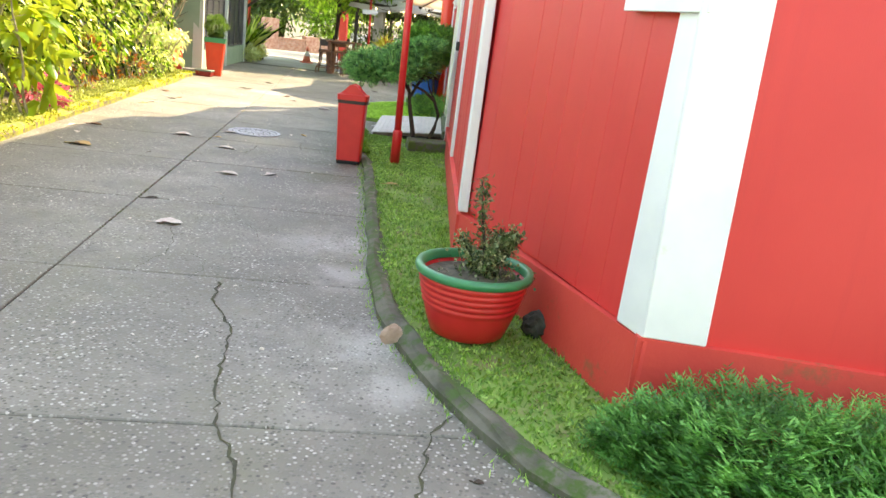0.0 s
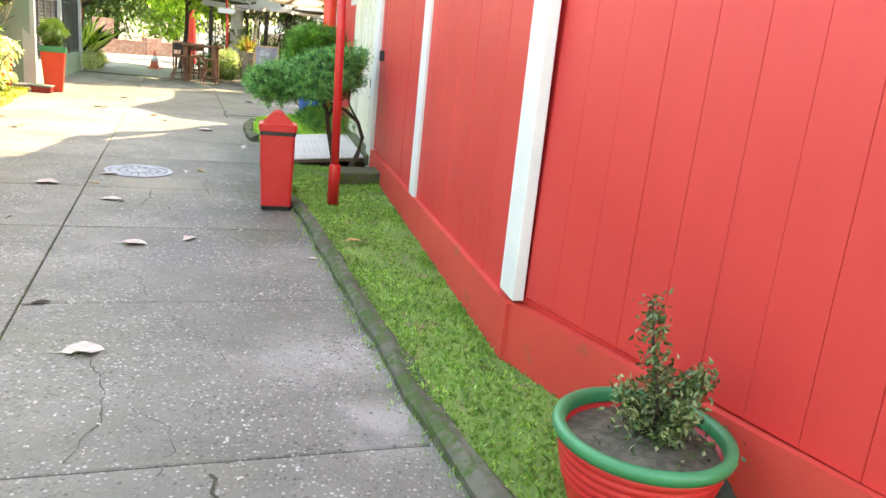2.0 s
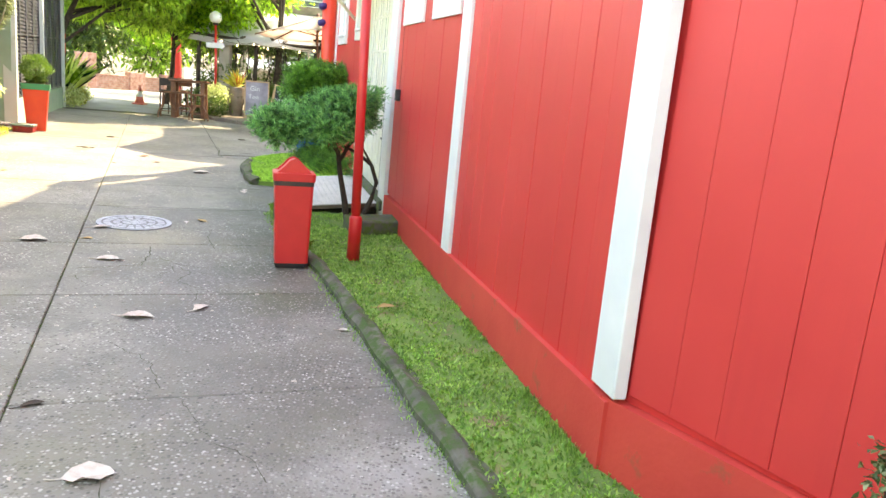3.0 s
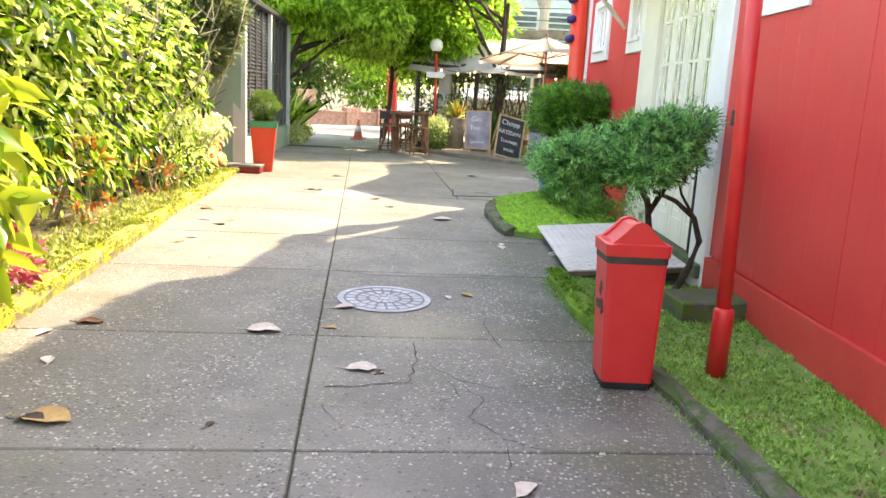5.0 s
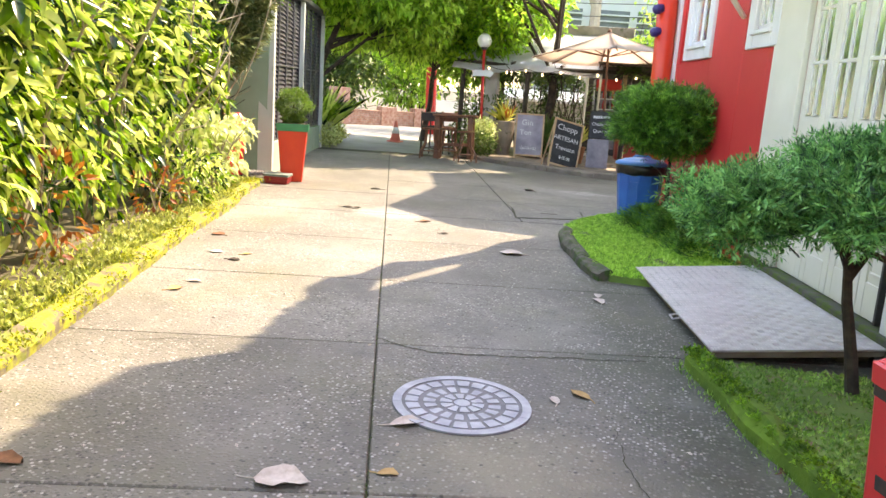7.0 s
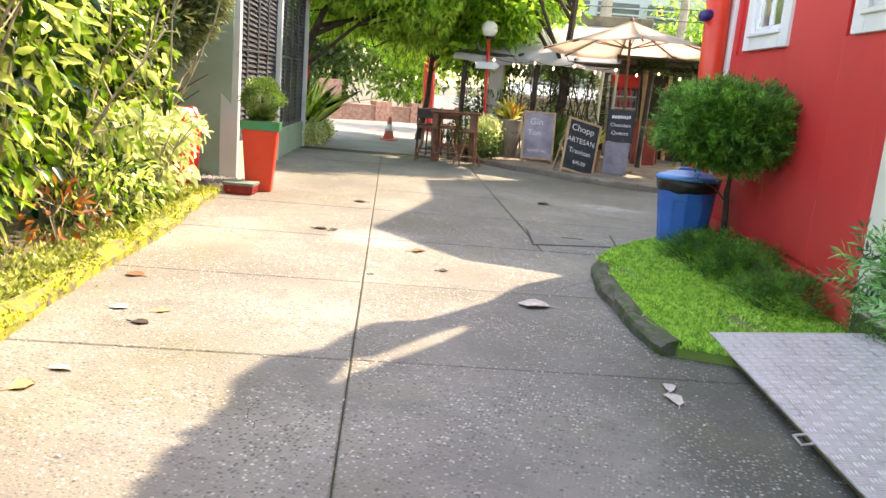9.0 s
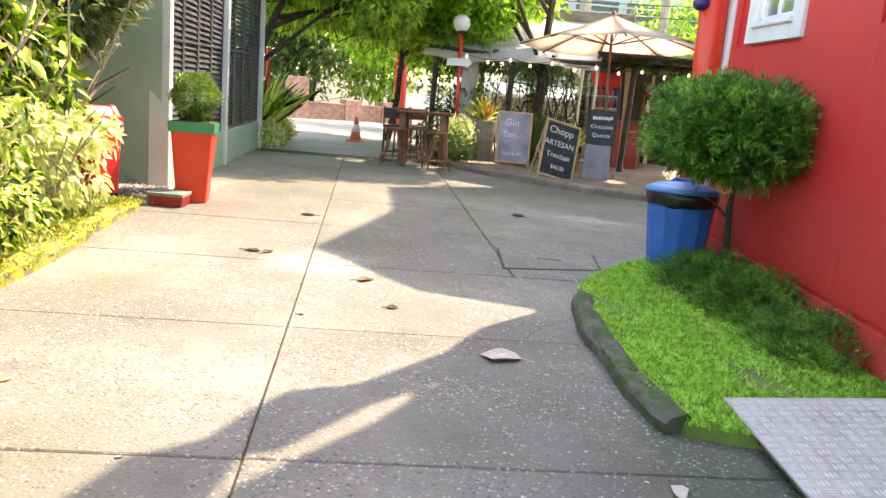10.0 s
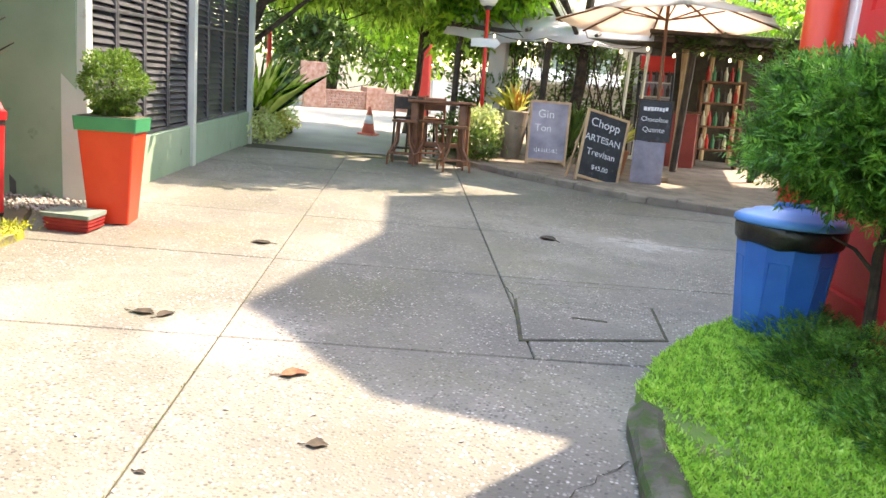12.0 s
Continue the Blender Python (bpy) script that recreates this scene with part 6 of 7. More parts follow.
for a, b in zip(rows, rows[1:]):
    for j in range(8):
        bm.faces.new((a[j], b[j], b[j + 1], a[j + 1]))
bmesh.ops.solidify(bm, geom=bm.faces[:], thickness=0.004)
part("tarpaulin", bm, M_TARP, pg, "white sagging tarpaulin", True)
part("board_roof", boxed(-3.7, -1.2, 21.6, 25.7, 2.12, 2.17, 0.006), M_DARKTIMBER, pg, "dark board roof over the bar")
part("roof_edge", boxed(-7.0, -3.2, 25.3, 25.5, 2.98, 3.22, 0.01), M_STONE, pg, "old tiled roof edge")
tree_mass = thing("climbing_plants", label="dark climbing plants hanging in the pergola", category="plants")
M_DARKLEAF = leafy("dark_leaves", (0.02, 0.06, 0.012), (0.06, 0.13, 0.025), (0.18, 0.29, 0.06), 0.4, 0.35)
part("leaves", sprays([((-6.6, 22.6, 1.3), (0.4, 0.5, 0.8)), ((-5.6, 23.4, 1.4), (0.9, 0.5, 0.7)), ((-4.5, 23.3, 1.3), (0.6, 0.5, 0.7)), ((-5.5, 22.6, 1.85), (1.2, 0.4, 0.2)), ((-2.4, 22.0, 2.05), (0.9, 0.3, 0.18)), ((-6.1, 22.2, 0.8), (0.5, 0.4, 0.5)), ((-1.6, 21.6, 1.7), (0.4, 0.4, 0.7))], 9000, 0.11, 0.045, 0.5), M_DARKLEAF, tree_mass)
bm = bmesh.new()
for _ in range(40):
    x, y = RNG.uniform(-6.8, -4.0), RNG.uniform(22.1, 23.2)
    limb(bm, [(x, y, 0.1), (x + RNG.normal(0, 0.08), y, 0.8), (x + RNG.normal(0, 0.12), y, 1.5), (x + RNG.normal(0, 0.15), y, 2.1)], 0.018, 0.006, 5)
part("stem", bm, M_BARK, tree_mass)

# plants on the terrace edge
def blade_plant(name, loc, n, length, width, mat, label, spread=0.6):
    t = thing(name, loc, label, "plant")
    d = np.column_stack([RNG.normal(0, spread, (n, 2)), np.ones(n)])
    part("leaves", leaf_mesh("leaves", np.column_stack([RNG.normal(0, 0.04, (n, 2)), RNG.uniform(0.0, 0.1, n)]), d, length, width, RNG, 0.2, 0.2), mat, t)
    return t


M_BROM = leafy("yellow_green_blades", (0.26, 0.32, 0.03), (0.52, 0.54, 0.06), (0.7, 0.66, 0.2), 0.4, 0.45)
blade_plant("cordyline", (-5.55, 21.25, 0.72), 45, 0.5, 0.07, M_BROM, "cordyline with yellow-green blades behind the chalkboard")
blade_plant("cordyline", (-5.47, 21.2, 0.72), 16, 0.42, 0.06, M_RUSTLEAF, "cordyline with red centre blades behind the chalkboard", 0.3)
tagged(part("plinth_pot", lathe([(0.14, 0.0), (0.2, 0.35), (0.22, 0.72), (0.2, 0.73)], 20), M_STONE, loc=pose(-5.52, 21.22, 0.05)), "tall stone pot under the cordyline", "plant pot")
blade_plant("spiky_plant", (-4.65, 21.2, 0.3), 70, 0.75, 0.035, M_DARKLEAF, "upright spiky dark green plant", 0.25)
blade_plant("spiky_plant", (-3.85, 20.75, 0.4), 40, 0.5, 0.05, M_BROM, "yellow-green bladed plant in a pot", 0.6)
tagged(part("plant_pot", lathe([(0.1, 0.0), (0.15, 0.3), (0.165, 0.34), (0.14, 0.345)], 20), paint("terracotta", (0.35, 0.12, 0.05), (0.45, 0.17, 0.08), 6, 0.8), loc=pose(-3.85, 20.75, 0.055)), "round terracotta plant pot on the terrace", "plant pot")
for x, y, z, r, m, lab in ((-5.9, 20.75, 0.5, (0.32, 0.3, 0.32), M_PALEBUSH, "sunlit pale green bush below the lamp post"), (-5.85, 20.35, 0.25, (0.4, 0.3, 0.26), M_DARKLEAF, "low dark green bush at the terrace corner"), (-6.35, 21.0, 0.3, (0.45, 0.35, 0.35), M_DARKLEAF, "low dark green bush at the terrace corner"), (-4.7, 21.6, 0.4, (0.4, 0.3, 0.45), M_DARKLEAF, "dark green bush in the terrace bed")):
    b = thing("bush", (x, y, 0.02), lab, "bush")
    p, d = lump(RNG, 900, (0, 0, z), r, 0.4)
    p = p[p[:, 2] > 0.02]
    part("leaves", leaf_mesh("leaves", p, RNG.normal(0, 1, p.shape) + np.array([0, 0, 0.4]), 0.09, 0.04, RNG), m, b)
    bm = bmesh.new()
    for _ in range(8):
        limb(bm, [(0, 0, 0), (RNG.normal(0, 0.1), RNG.normal(0, 0.1), z), (RNG.normal(0, 0.18), RNG.normal(0, 0.18), z * 1.6)], 0.008, 0.003, 4)
    part("stem", bm, M_TWIG, b)

# bar at the back: fridge, glazed door frame, counter, bulbs
M_FRIDGE = paint("dark_fridge", (0.02, 0.02, 0.022), (0.05, 0.05, 0.05), 5, 0.4)
fr = thing("drinks_fridge", (-3.5, 23.9, 0.055), "dark drinks fridge with a red lit header", "fridge", rz=10, lean=LEAN_CAFE)
part("case", boxed(-0.32, 0.32, 0, 0.6, 0.0, 1.85, 0.01), M_FRIDGE, fr)
part("header", boxed(-0.3, 0.3, -0.02, -0.001, 1.55, 1.83, 0.004), M_REDSTEEL, fr, "red header panel")
part("pane", boxed(-0.27, 0.27, -0.012, -0.004, 0.15, 1.5, 0.002), M_GREYBOARD, fr)
for z in (0.5, 0.8, 1.1, 1.35):
    part("shelf", boxed(-0.27, 0.27, -0.018, -0.0125, z, z + 0.025, 0.001), M_WHITE, fr)
    for k in range(5):
        part("bottle", lathe([(0.03, 0), (0.033, 0.12), (0.012, 0.17), (0.012, 0.2)], 8), M_REDSTEEL if k % 2 else M_BAND, fr, loc=pose(-0.22 + k * 0.11, -0.03, z + 0.025))
gd = thing("glazed_door", label="open dark-framed glazed door of the bar", category="door")
for p0, p1 in (((-4.0, 22.8, 0.06), (-4.0, 22.8, 2.0)), ((-3.75, 23.35, 0.06), (-3.75, 23.35, 2.0)), ((-4.0, 22.8, 2.0), (-3.75, 23.35, 2.0)), ((-4.0, 22.8, 0.1), (-3.75, 23.35, 0.1))):
    part("frame", tube([p0, p1], 0.03, 4), M_CREAM, gd)
ct = thing("counter", (-2.95, 22.9, 0.055), "dark red counter block with a timber top", "counter", rz=8, lean=LEAN_CAFE)
part("front", boxed(-0.25, 0.22, 0, 0.4, 0.0, 0.9, 0.01), paint("dark_red_board", (0.25, 0.03, 0.02), (0.33, 0.05, 0.035), 4, 0.5), ct)
part("top", boxed(-0.3, 0.27, -0.05, 0.45, 0.9, 0.94, 0.006), M_TIMBER, ct)
pp = thing("timber_column", (-3.05, 22.3, 0.05), "rough timber column at the bar", "column", lean=LEAN_CAFE)
part("shaft", tube([(0, 0, 0), (0.02, 0, 1.0), (0, 0, 2.05)], [0.07, 0.06, 0.06], 10), M_FRAMEWOOD, pp)
for x in (-2.55, -2.05, -1.5):
    pl = thing("timber_column", (x, 24.9, 0.05), "rough timber column at the bar", "column", lean=LEAN_CAFE)
    part("shaft", tube([(0, 0, 0), (0.02, 0, 1.2), (0, 0, 2.3)], 0.05, 8), M_FRAMEWOOD, pl)
sh = thing("shelf_rack", (-2.35, 23.6, 0.055), "timber shelf rack with bottles behind the counter", "shelf", rz=8, lean=LEAN_CAFE)
for x in (-0.35, 0.35):
    part("side", boxed(x - 0.02, x + 0.02, 0, 0.28, 0, 1.5, 0.004), M_TIMBER, sh)
for z in (0.3, 0.7, 1.1, 1.46):
    part("shelf", boxed(-0.33, 0.33, 0, 0.28, z, z + 0.03, 0.004), M_TIMBER, sh)
    for k in range(6):
        part("bottle", lathe([(0.035, 0), (0.037, 0.14), (0.014, 0.2), (0.014, 0.25)], 8), (M_BAND, M_GREENPLASTIC, M_REDSTEEL, M_CREAM)[(k * 3 + int(z * 10)) % 4], sh, loc=pose(-0.26 + k * 0.1, 0.12, z + 0.03))
shed = thing("garden_shed", (-5.2, 27.6, -0.03), "pale shed with a white sheet roof behind the cafe", "shed", rz=14)
part("wall", boxed(-1.4, 1.6, 0, 2.0, 0, 1.25, 0.01), M_MORTAR_PALE, shed)
part("roof", boxed(-1.6, 1.8, -0.4, 2.2, 1.27, 1.36, 0.02, pose(0, 0, 0, 6, 0, 0)), M_WHITE, shed, "white sheet roof")
# Dark wall added across the whole back to keep the bar's inside dark.
tagged(part("wall_bar", prism([(-4.2, 25.0), (-0.9, 25.0), (-0.9, 25.2), (-4.2, 25.2)], 0, 2.3), M_DARKTIMBER), "dark timber back wall of the bar", "wall", kind="structure")


def bulb_build(nt, b):
    b.inputs["Base Color"].default_value = (0.9, 0.8, 0.6, 1)
    b.inputs["Emission Color"].default_value = (1.0, 0.8, 0.5, 1)
    b.inputs["Emission Strength"].default_value = 1.0


M_BULB = material("warm_bulb", bulb_build)
sl = thing("string_lights", label="string of round bulbs along the pergola beam", category="string lights")
pts = [(-6.9 + 5.6 * i / 28, 21.85 + 0.1 * math.sin(i), 1.93 - 0.07 * abs(math.sin(i * math.pi / 4))) for i in range(29)]
part("cable", tube(pts, 0.006, 4), M_BLACK, sl)
bm = lathe([(0.006, 0.02), (0.018, 0.0), (0.022, -0.02), (0.013, -0.04), (0.003, -0.043)][::-1], 10)
BULB = bpy.data.meshes.new("bulb")
bm.to_mesh(BULB)
bm.free()
BULB.materials.append(M_BULB)
for p in pts[::2]:
    part("bulb", BULB, None, sl, loc=pose(p[0], p[1], p[2] - 0.03))

# ---- gate end, street and background ----
M_CONE = paint("cone_orange", (0.62, 0.12, 0.08), (0.7, 0.2, 0.14), 4, 0.6)
tc = thing("traffic_cone", (-8.5, 22.6, -0.01), "faded orange traffic cone at the driveway's end", "traffic cone")
part("base", boxed(-0.16, 0.16, -0.16, 0.16, 0, 0.035, 0.01), M_CONE, tc)
part("body", lathe([(0.125, 0.035), (0.03, 0.5), (0.02, 0.51)], 20), M_CONE, tc, "", True)
part("stripe", lathe([(0.094, 0.21), (0.063, 0.36), (0.06, 0.36)], 20), M_WHITE, tc, "pale reflective stripe", True)
gp = thing("gate_post", (-10.15, 21.8, -0.03), "thin red gate post at the driveway's end", "post", lean=LEAN)
part("post", tube([(0, 0, 0), (0, 0, 1.75)], 0.04, 8), M_REDSTEEL, gp)
rp = thing("red_post", (-8.95, 27.0, -0.03), "broad faded red post beside the street", "post", lean=LEAN_CAFE)
part("post", boxed(-0.14, 0.14, -0.1, 0.1, 0, 2.6, 0.02), M_REDSTEEL, rp)
blade_plant("agave", (-9.35, 19.95, 0.1), 80, 1.25, 0.075, M_HEDGE, "large bladed plant by the end of the louvre fence", 0.5)
blade_plant("agave", (-9.7, 20.6, 0.1), 70, 1.35, 0.075, M_HEDGE, "large bladed plant by the end of the louvre fence", 0.5)
for x, y, m in ((-9.0, 19.55, M_PALEBUSH), (-9.25, 20.3, M_BROM), (-9.6, 21.2, M_PALEBUSH)):
    b = thing("bush", (x, y, -0.02), "low yellow-green bush at the gate", "bush")
    p, d = lump(RNG, 800, (0, 0, 0.22), (0.38, 0.4, 0.26), 0.4)
    p = p[p[:, 2] > 0.01]
    part("leaves", leaf_mesh("leaves", p, RNG.normal(0, 1, p.shape) + np.array([0, 0, 0.4]), 0.09, 0.04, RNG), m, b)
tagged(part("round_stone", stone_bm((0.09, 0.09, 0.08), 5), M_DARKROCK, loc=pose(-9.35, 21.1, 0.06)), "dark round stone beside the driveway", "stone")

M_BRICK = paint("pinkish_brick", (0.38, 0.17, 0.12), (0.56, 0.36, 0.3), 9, 0.85, 50, 0.4)
M_MORTAR = paint("mortar", (0.3, 0.28, 0.25), (0.4, 0.37, 0.33), 6, 0.9, 50, 0.3)
bw = thing("brick_wall", (-12.56, 27.75, -0.03), "low weathered brick wall with piers across the street", "wall", kind="structure", rz=math.degrees(math.atan2(4.3, 3.3)))
LW = 3.84
part("core", boxed(0.01, LW - 0.01, 0.01, 0.22, -0.1, 0.46), M_MORTAR, bw)
bm = boxed(0.004, 0.236, 0, 0.1, 0.004, 0.071, 0.004)
BRICK = bpy.data.meshes.new("brick")
bm.to_mesh(BRICK)
bm.free()
BRICK.materials.append(M_BRICK)
for r in range(6):
    for k in range(int(LW / 0.24)):
        part("brick", BRICK, None, bw, loc=pose(k * 0.24 + (0.12 if r % 2 else 0), random.uniform(-0.006, 0.004), r * 0.077))
for s, h in ((0.35, 1.2), (2.2, 0.64), (3.55, 0.64)):
    pier = part("pier", boxed(s - 0.3, s + 0.3, -0.06, 0.3, -0.1, h, 0.01), M_BRICK, bw, "brick pier")
part("cap", boxed(0, LW, -0.04, 0.27, 0.463, 0.51, 0.008), M_BRICK, bw)
tagged(part("white_gate", prism([(-10.0, 30.9), (-8.2, 33.2), (-8.3, 33.3), (-10.1, 31.0)], -0.05, 0.95), M_WHITE), "white low gate across the street", "gate", kind="structure")
tagged(part("white_wall", prism([(-13.0, 23.6), (-11.2, 22.2), (-11.1, 22.3), (-12.9, 23.75)], -0.05, 1.6), M_WHITE), "pale wall beside the street", "wall", kind="structure")


def tree(base, lean, height, r0, lumps, n, leaf, mat, label, bark=None):
    t = thing("tree", base, label, "tree", "trees")
    bm = bmesh.new()
    top = Vector((lean[0], lean[1], height))
    limb(bm, [(0, 0, -0.05), top * 0.35 + Vector((0.06, 0, 0)), top * 0.7, top], r0, r0 * 0.4, 9)
    for c, r in lumps:
        s = top * RNG.uniform(0.45, 0.95)
        mid = s.lerp(Vector(c), 0.5) + Vector((0, 0, 0.15))
        limb(bm, [s, mid, Vector(c)], r0 * 0.38, r0 * 0.1, 6)
        for _ in range(4):
            limb(bm, [mid, Vector(c) + Vector(RNG.normal(0, 0.4, 3)), Vector(c) + Vector(RNG.normal(0, 0.7, 3)) * r[0]], r0 * 0.14, 0.006, 5)
    part("trunk", bm, bark or M_BARK, t)
    P, D = [], []
    tot = sum(r[0] * r[1] for _, r in lumps)
    for c, r in lumps:
        p, d = lump(RNG, int(n * r[0] * r[1] / tot), c, r, 0.3)
        P.append(p)
        D.append(d)
    P, D = np.vstack(P), np.vstack(D)
    part("crown", leaf_mesh("crown", P, D * 0.4 + RNG.normal(0, 0.6, D.shape) + np.array([0, 0, -0.25]), leaf[0], leaf[1], RNG, 0.15, 0.15), mat, t)
    return t


# Brighter copy of the tree leaves, with sunlight put into its colours.
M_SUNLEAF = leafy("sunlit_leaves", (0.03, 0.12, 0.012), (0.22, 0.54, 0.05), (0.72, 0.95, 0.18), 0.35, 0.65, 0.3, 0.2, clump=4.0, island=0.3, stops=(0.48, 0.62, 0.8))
tree((-9.75, 19.2, 0), (0.9, 0.6, 2.6), 2.6, 0.13, [((1.2, 0.8, 3.1), (1.2, 1.2, 0.6)), ((2.2, 1.6, 2.9), (1.0, 1.1, 0.55)), ((0.4, 2.0, 2.6), (1.1, 1.1, 0.6)), ((1.6, 3.0, 2.5), (1.1, 1.0, 0.5)), ((0.6, -0.6, 3.3), (1.1, 1.1, 0.6)), ((2.6, 3.0, 3.2), (1.0, 1.0, 0.6))], 15000, (0.19, 0.085), M_SUNLEAF, "broad tree arching over the driveway, its leaves coloured as if sunlit")
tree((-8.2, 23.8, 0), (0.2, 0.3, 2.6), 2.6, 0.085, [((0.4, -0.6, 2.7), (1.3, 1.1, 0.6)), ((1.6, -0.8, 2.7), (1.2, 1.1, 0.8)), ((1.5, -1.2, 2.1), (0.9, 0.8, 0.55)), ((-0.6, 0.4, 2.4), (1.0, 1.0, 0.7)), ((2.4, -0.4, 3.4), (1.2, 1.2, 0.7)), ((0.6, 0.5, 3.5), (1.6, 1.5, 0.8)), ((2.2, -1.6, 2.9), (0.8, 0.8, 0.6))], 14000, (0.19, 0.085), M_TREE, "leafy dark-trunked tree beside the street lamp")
# Crown lumps above 4 m are unseen, added to shade the drive's end.
tree((-4.85, 22.4, 0), (0.15, 0.2, 3.6), 3.6, 0.12, [((-0.9, 0.9, 4.3), (1.0, 0.9, 0.5)), ((-2.0, -0.8, 4.4), (1.5, 1.4, 0.5)), ((-1.2, -2.2, 4.5), (1.5, 1.3, 0.5)), ((-2.6, -2.4, 4.6), (1.4, 1.3, 0.5)), ((-2.4, 1.0, 4.8), (1.5, 1.3, 0.5)), ((0.4, -1.9, 4.6), (1.3, 1.1, 0.5)), ((-1.0, -3.2, 4.5), (1.3, 1.0, 0.5)), ((-3.2, -1.0, 4.5), (1.3, 1.2, 0.5))], 30000, (0.2, 0.09), M_TREE, "dark-trunked tree at the pergola, unseen high crown added to shade the drive")
M_PALEBARK = paint("pale_bark", (0.3, 0.25, 0.2), (0.45, 0.39, 0.32), 4, 0.9, 30, 0.5)
for x, y, r in ((-6.85, 30.5, 0.2), (-4.9, 30.9, 0.24), (-2.6, 32.0, 0.2), (-8.6, 34.0, 0.18)):
    tree((x, y, 0), (0.2, 0.3, 8.5), 8.5, r, [((0.5, 0.3, 8.0), (1.8, 1.6, 0.9)), ((-1.0, 0.5, 6.6), (1.3, 1.2, 0.5)), ((1.1, -0.4, 6.2), (1.2, 1.2, 0.5)), ((-0.6, 0.2, 9.0), (1.6, 1.6, 0.9))], 2600, (0.22, 0.06), M_TREE, "tall pale-barked tree behind the cafe", M_PALEBARK)
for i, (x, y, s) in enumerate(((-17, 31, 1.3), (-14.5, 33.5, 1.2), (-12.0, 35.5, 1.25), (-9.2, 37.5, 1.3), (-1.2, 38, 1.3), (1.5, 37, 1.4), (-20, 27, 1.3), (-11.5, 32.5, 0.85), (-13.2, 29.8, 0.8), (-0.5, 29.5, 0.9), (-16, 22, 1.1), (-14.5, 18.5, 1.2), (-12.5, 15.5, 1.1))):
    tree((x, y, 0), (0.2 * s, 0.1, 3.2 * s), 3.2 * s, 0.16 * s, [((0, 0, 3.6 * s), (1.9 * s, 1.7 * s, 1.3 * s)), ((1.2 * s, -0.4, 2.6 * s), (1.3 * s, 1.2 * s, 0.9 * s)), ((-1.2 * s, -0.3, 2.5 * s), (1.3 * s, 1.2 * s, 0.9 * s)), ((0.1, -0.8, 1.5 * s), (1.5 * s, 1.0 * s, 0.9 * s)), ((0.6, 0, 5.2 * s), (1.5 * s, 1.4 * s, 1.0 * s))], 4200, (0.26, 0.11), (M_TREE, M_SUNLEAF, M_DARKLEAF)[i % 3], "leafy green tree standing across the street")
M_FARWALL = paint("pale_blue_grey_render", (0.5, 0.54, 0.58), (0.62, 0.65, 0.68), 0.6, 0.8, 20, 0.2)
M_FARGLASS = paint("dim_far_window", (0.08, 0.1, 0.12), (0.16, 0.19, 0.22), 1.0, 0.3, 20, 0.05)
far = thing("far_building", (-8.5, 41.0, -0.05), "pale blue-grey building with long louvred windows behind the trees", "building", rz=10)
part("wall", boxed(0, 9.0, 0, 5.0, 0, 9.0, 0.02), M_FARWALL, far)
part("roof", boxed(-0.4, 9.4, -0.5, 5.4, 9.0, 9.25, 0.02), M_FARWALL, far, "flat projecting roof slab")
for fl in (0.9, 3.8, 6.6):
    for k in range(4):
        wdw = part("window", boxed(0.4 + 2.15 * k, 2.2 + 2.15 * k, -0.03, 0.0, fl, fl + 1.7, 0.01), M_FARGLASS, far)
        for q in range(6):
            part("louvre", boxed(0.38 + 2.15 * k, 2.22 + 2.15 * k, -0.12, -0.031, fl + 0.05 + q * 0.28, fl + 0.12 + q * 0.28, 0.008), M_FARWALL, wdw)
cab = thing("overhead_cables", label="dark overhead cables above the street", category="cables")
for z, y in ((4.2, 29), (4.5, 29.2), (3.8, 28.8), (4.9, 29.4), (3.5, 28.9)):
    part("cable", tube([(-22, y, z + 0.5), (-14, y, z + 0.15), (-6, y, z), (2, y, z + 0.15), (12, y, z + 0.5)], 0.012, 5), M_BLACK, cab)


# ---- on the pavement: manhole, cover, cracks, leaves ----
M_MANHOLE = paint("worn_cast_iron", (0.26, 0.27, 0.3), (0.4, 0.41, 0.44), 9, 0.5, 60, 0.25, metal=0.3)
M_MANDARK = paint("manhole_recess", (0.12, 0.12, 0.125), (0.18, 0.18, 0.185), 9, 0.7)
mh = thing("manhole_cover", (-2.99, 8.0, 0.0), "round worn cast-iron manhole cover set in the drive", "manhole cover", rz=22)
part("disc", lathe([(0.31, -0.02), (0.31, 0.003), (0.3, 0.0045)], 48), M_MANDARK, mh)


def ring_piece(r0, r1, a0, a1, z0, z1):
    n = 4
    o = [(r1 * math.cos(a0 + (a1 - a0) * i / n), r1 * math.sin(a0 + (a1 - a0) * i / n)) for i in range(n + 1)] + [(r0 * math.cos(a1 - (a1 - a0) * i / n), r0 * math.sin(a1 - (a1 - a0) * i / n)) for i in range(n + 1)]
    return prism(o, z0, z1, 0.001)


for k in range(12):
    part("frame_ring", ring_piece(0.268, 0.308, k * math.pi / 6, (k + 1) * math.pi / 6, 0.003, 0.009), M_MANHOLE, mh)
for k in range(20):
    part("block", ring_piece(0.195, 0.252, (k + 0.1) * math.pi / 10, (k + 0.9) * math.pi / 10, 0.003, 0.008), M_MANHOLE, mh)
for k in range(10):
    part("petal", ring_piece(0.045, 0.098, (k + 0.12) * math.pi / 5, (k + 0.88) * math.pi / 5, 0.003, 0.008), M_MANHOLE, mh)
part("hub", lathe([(0.036, 0.003), (0.036, 0.008), (0.03, 0.009)], 20), M_MANHOLE, mh)
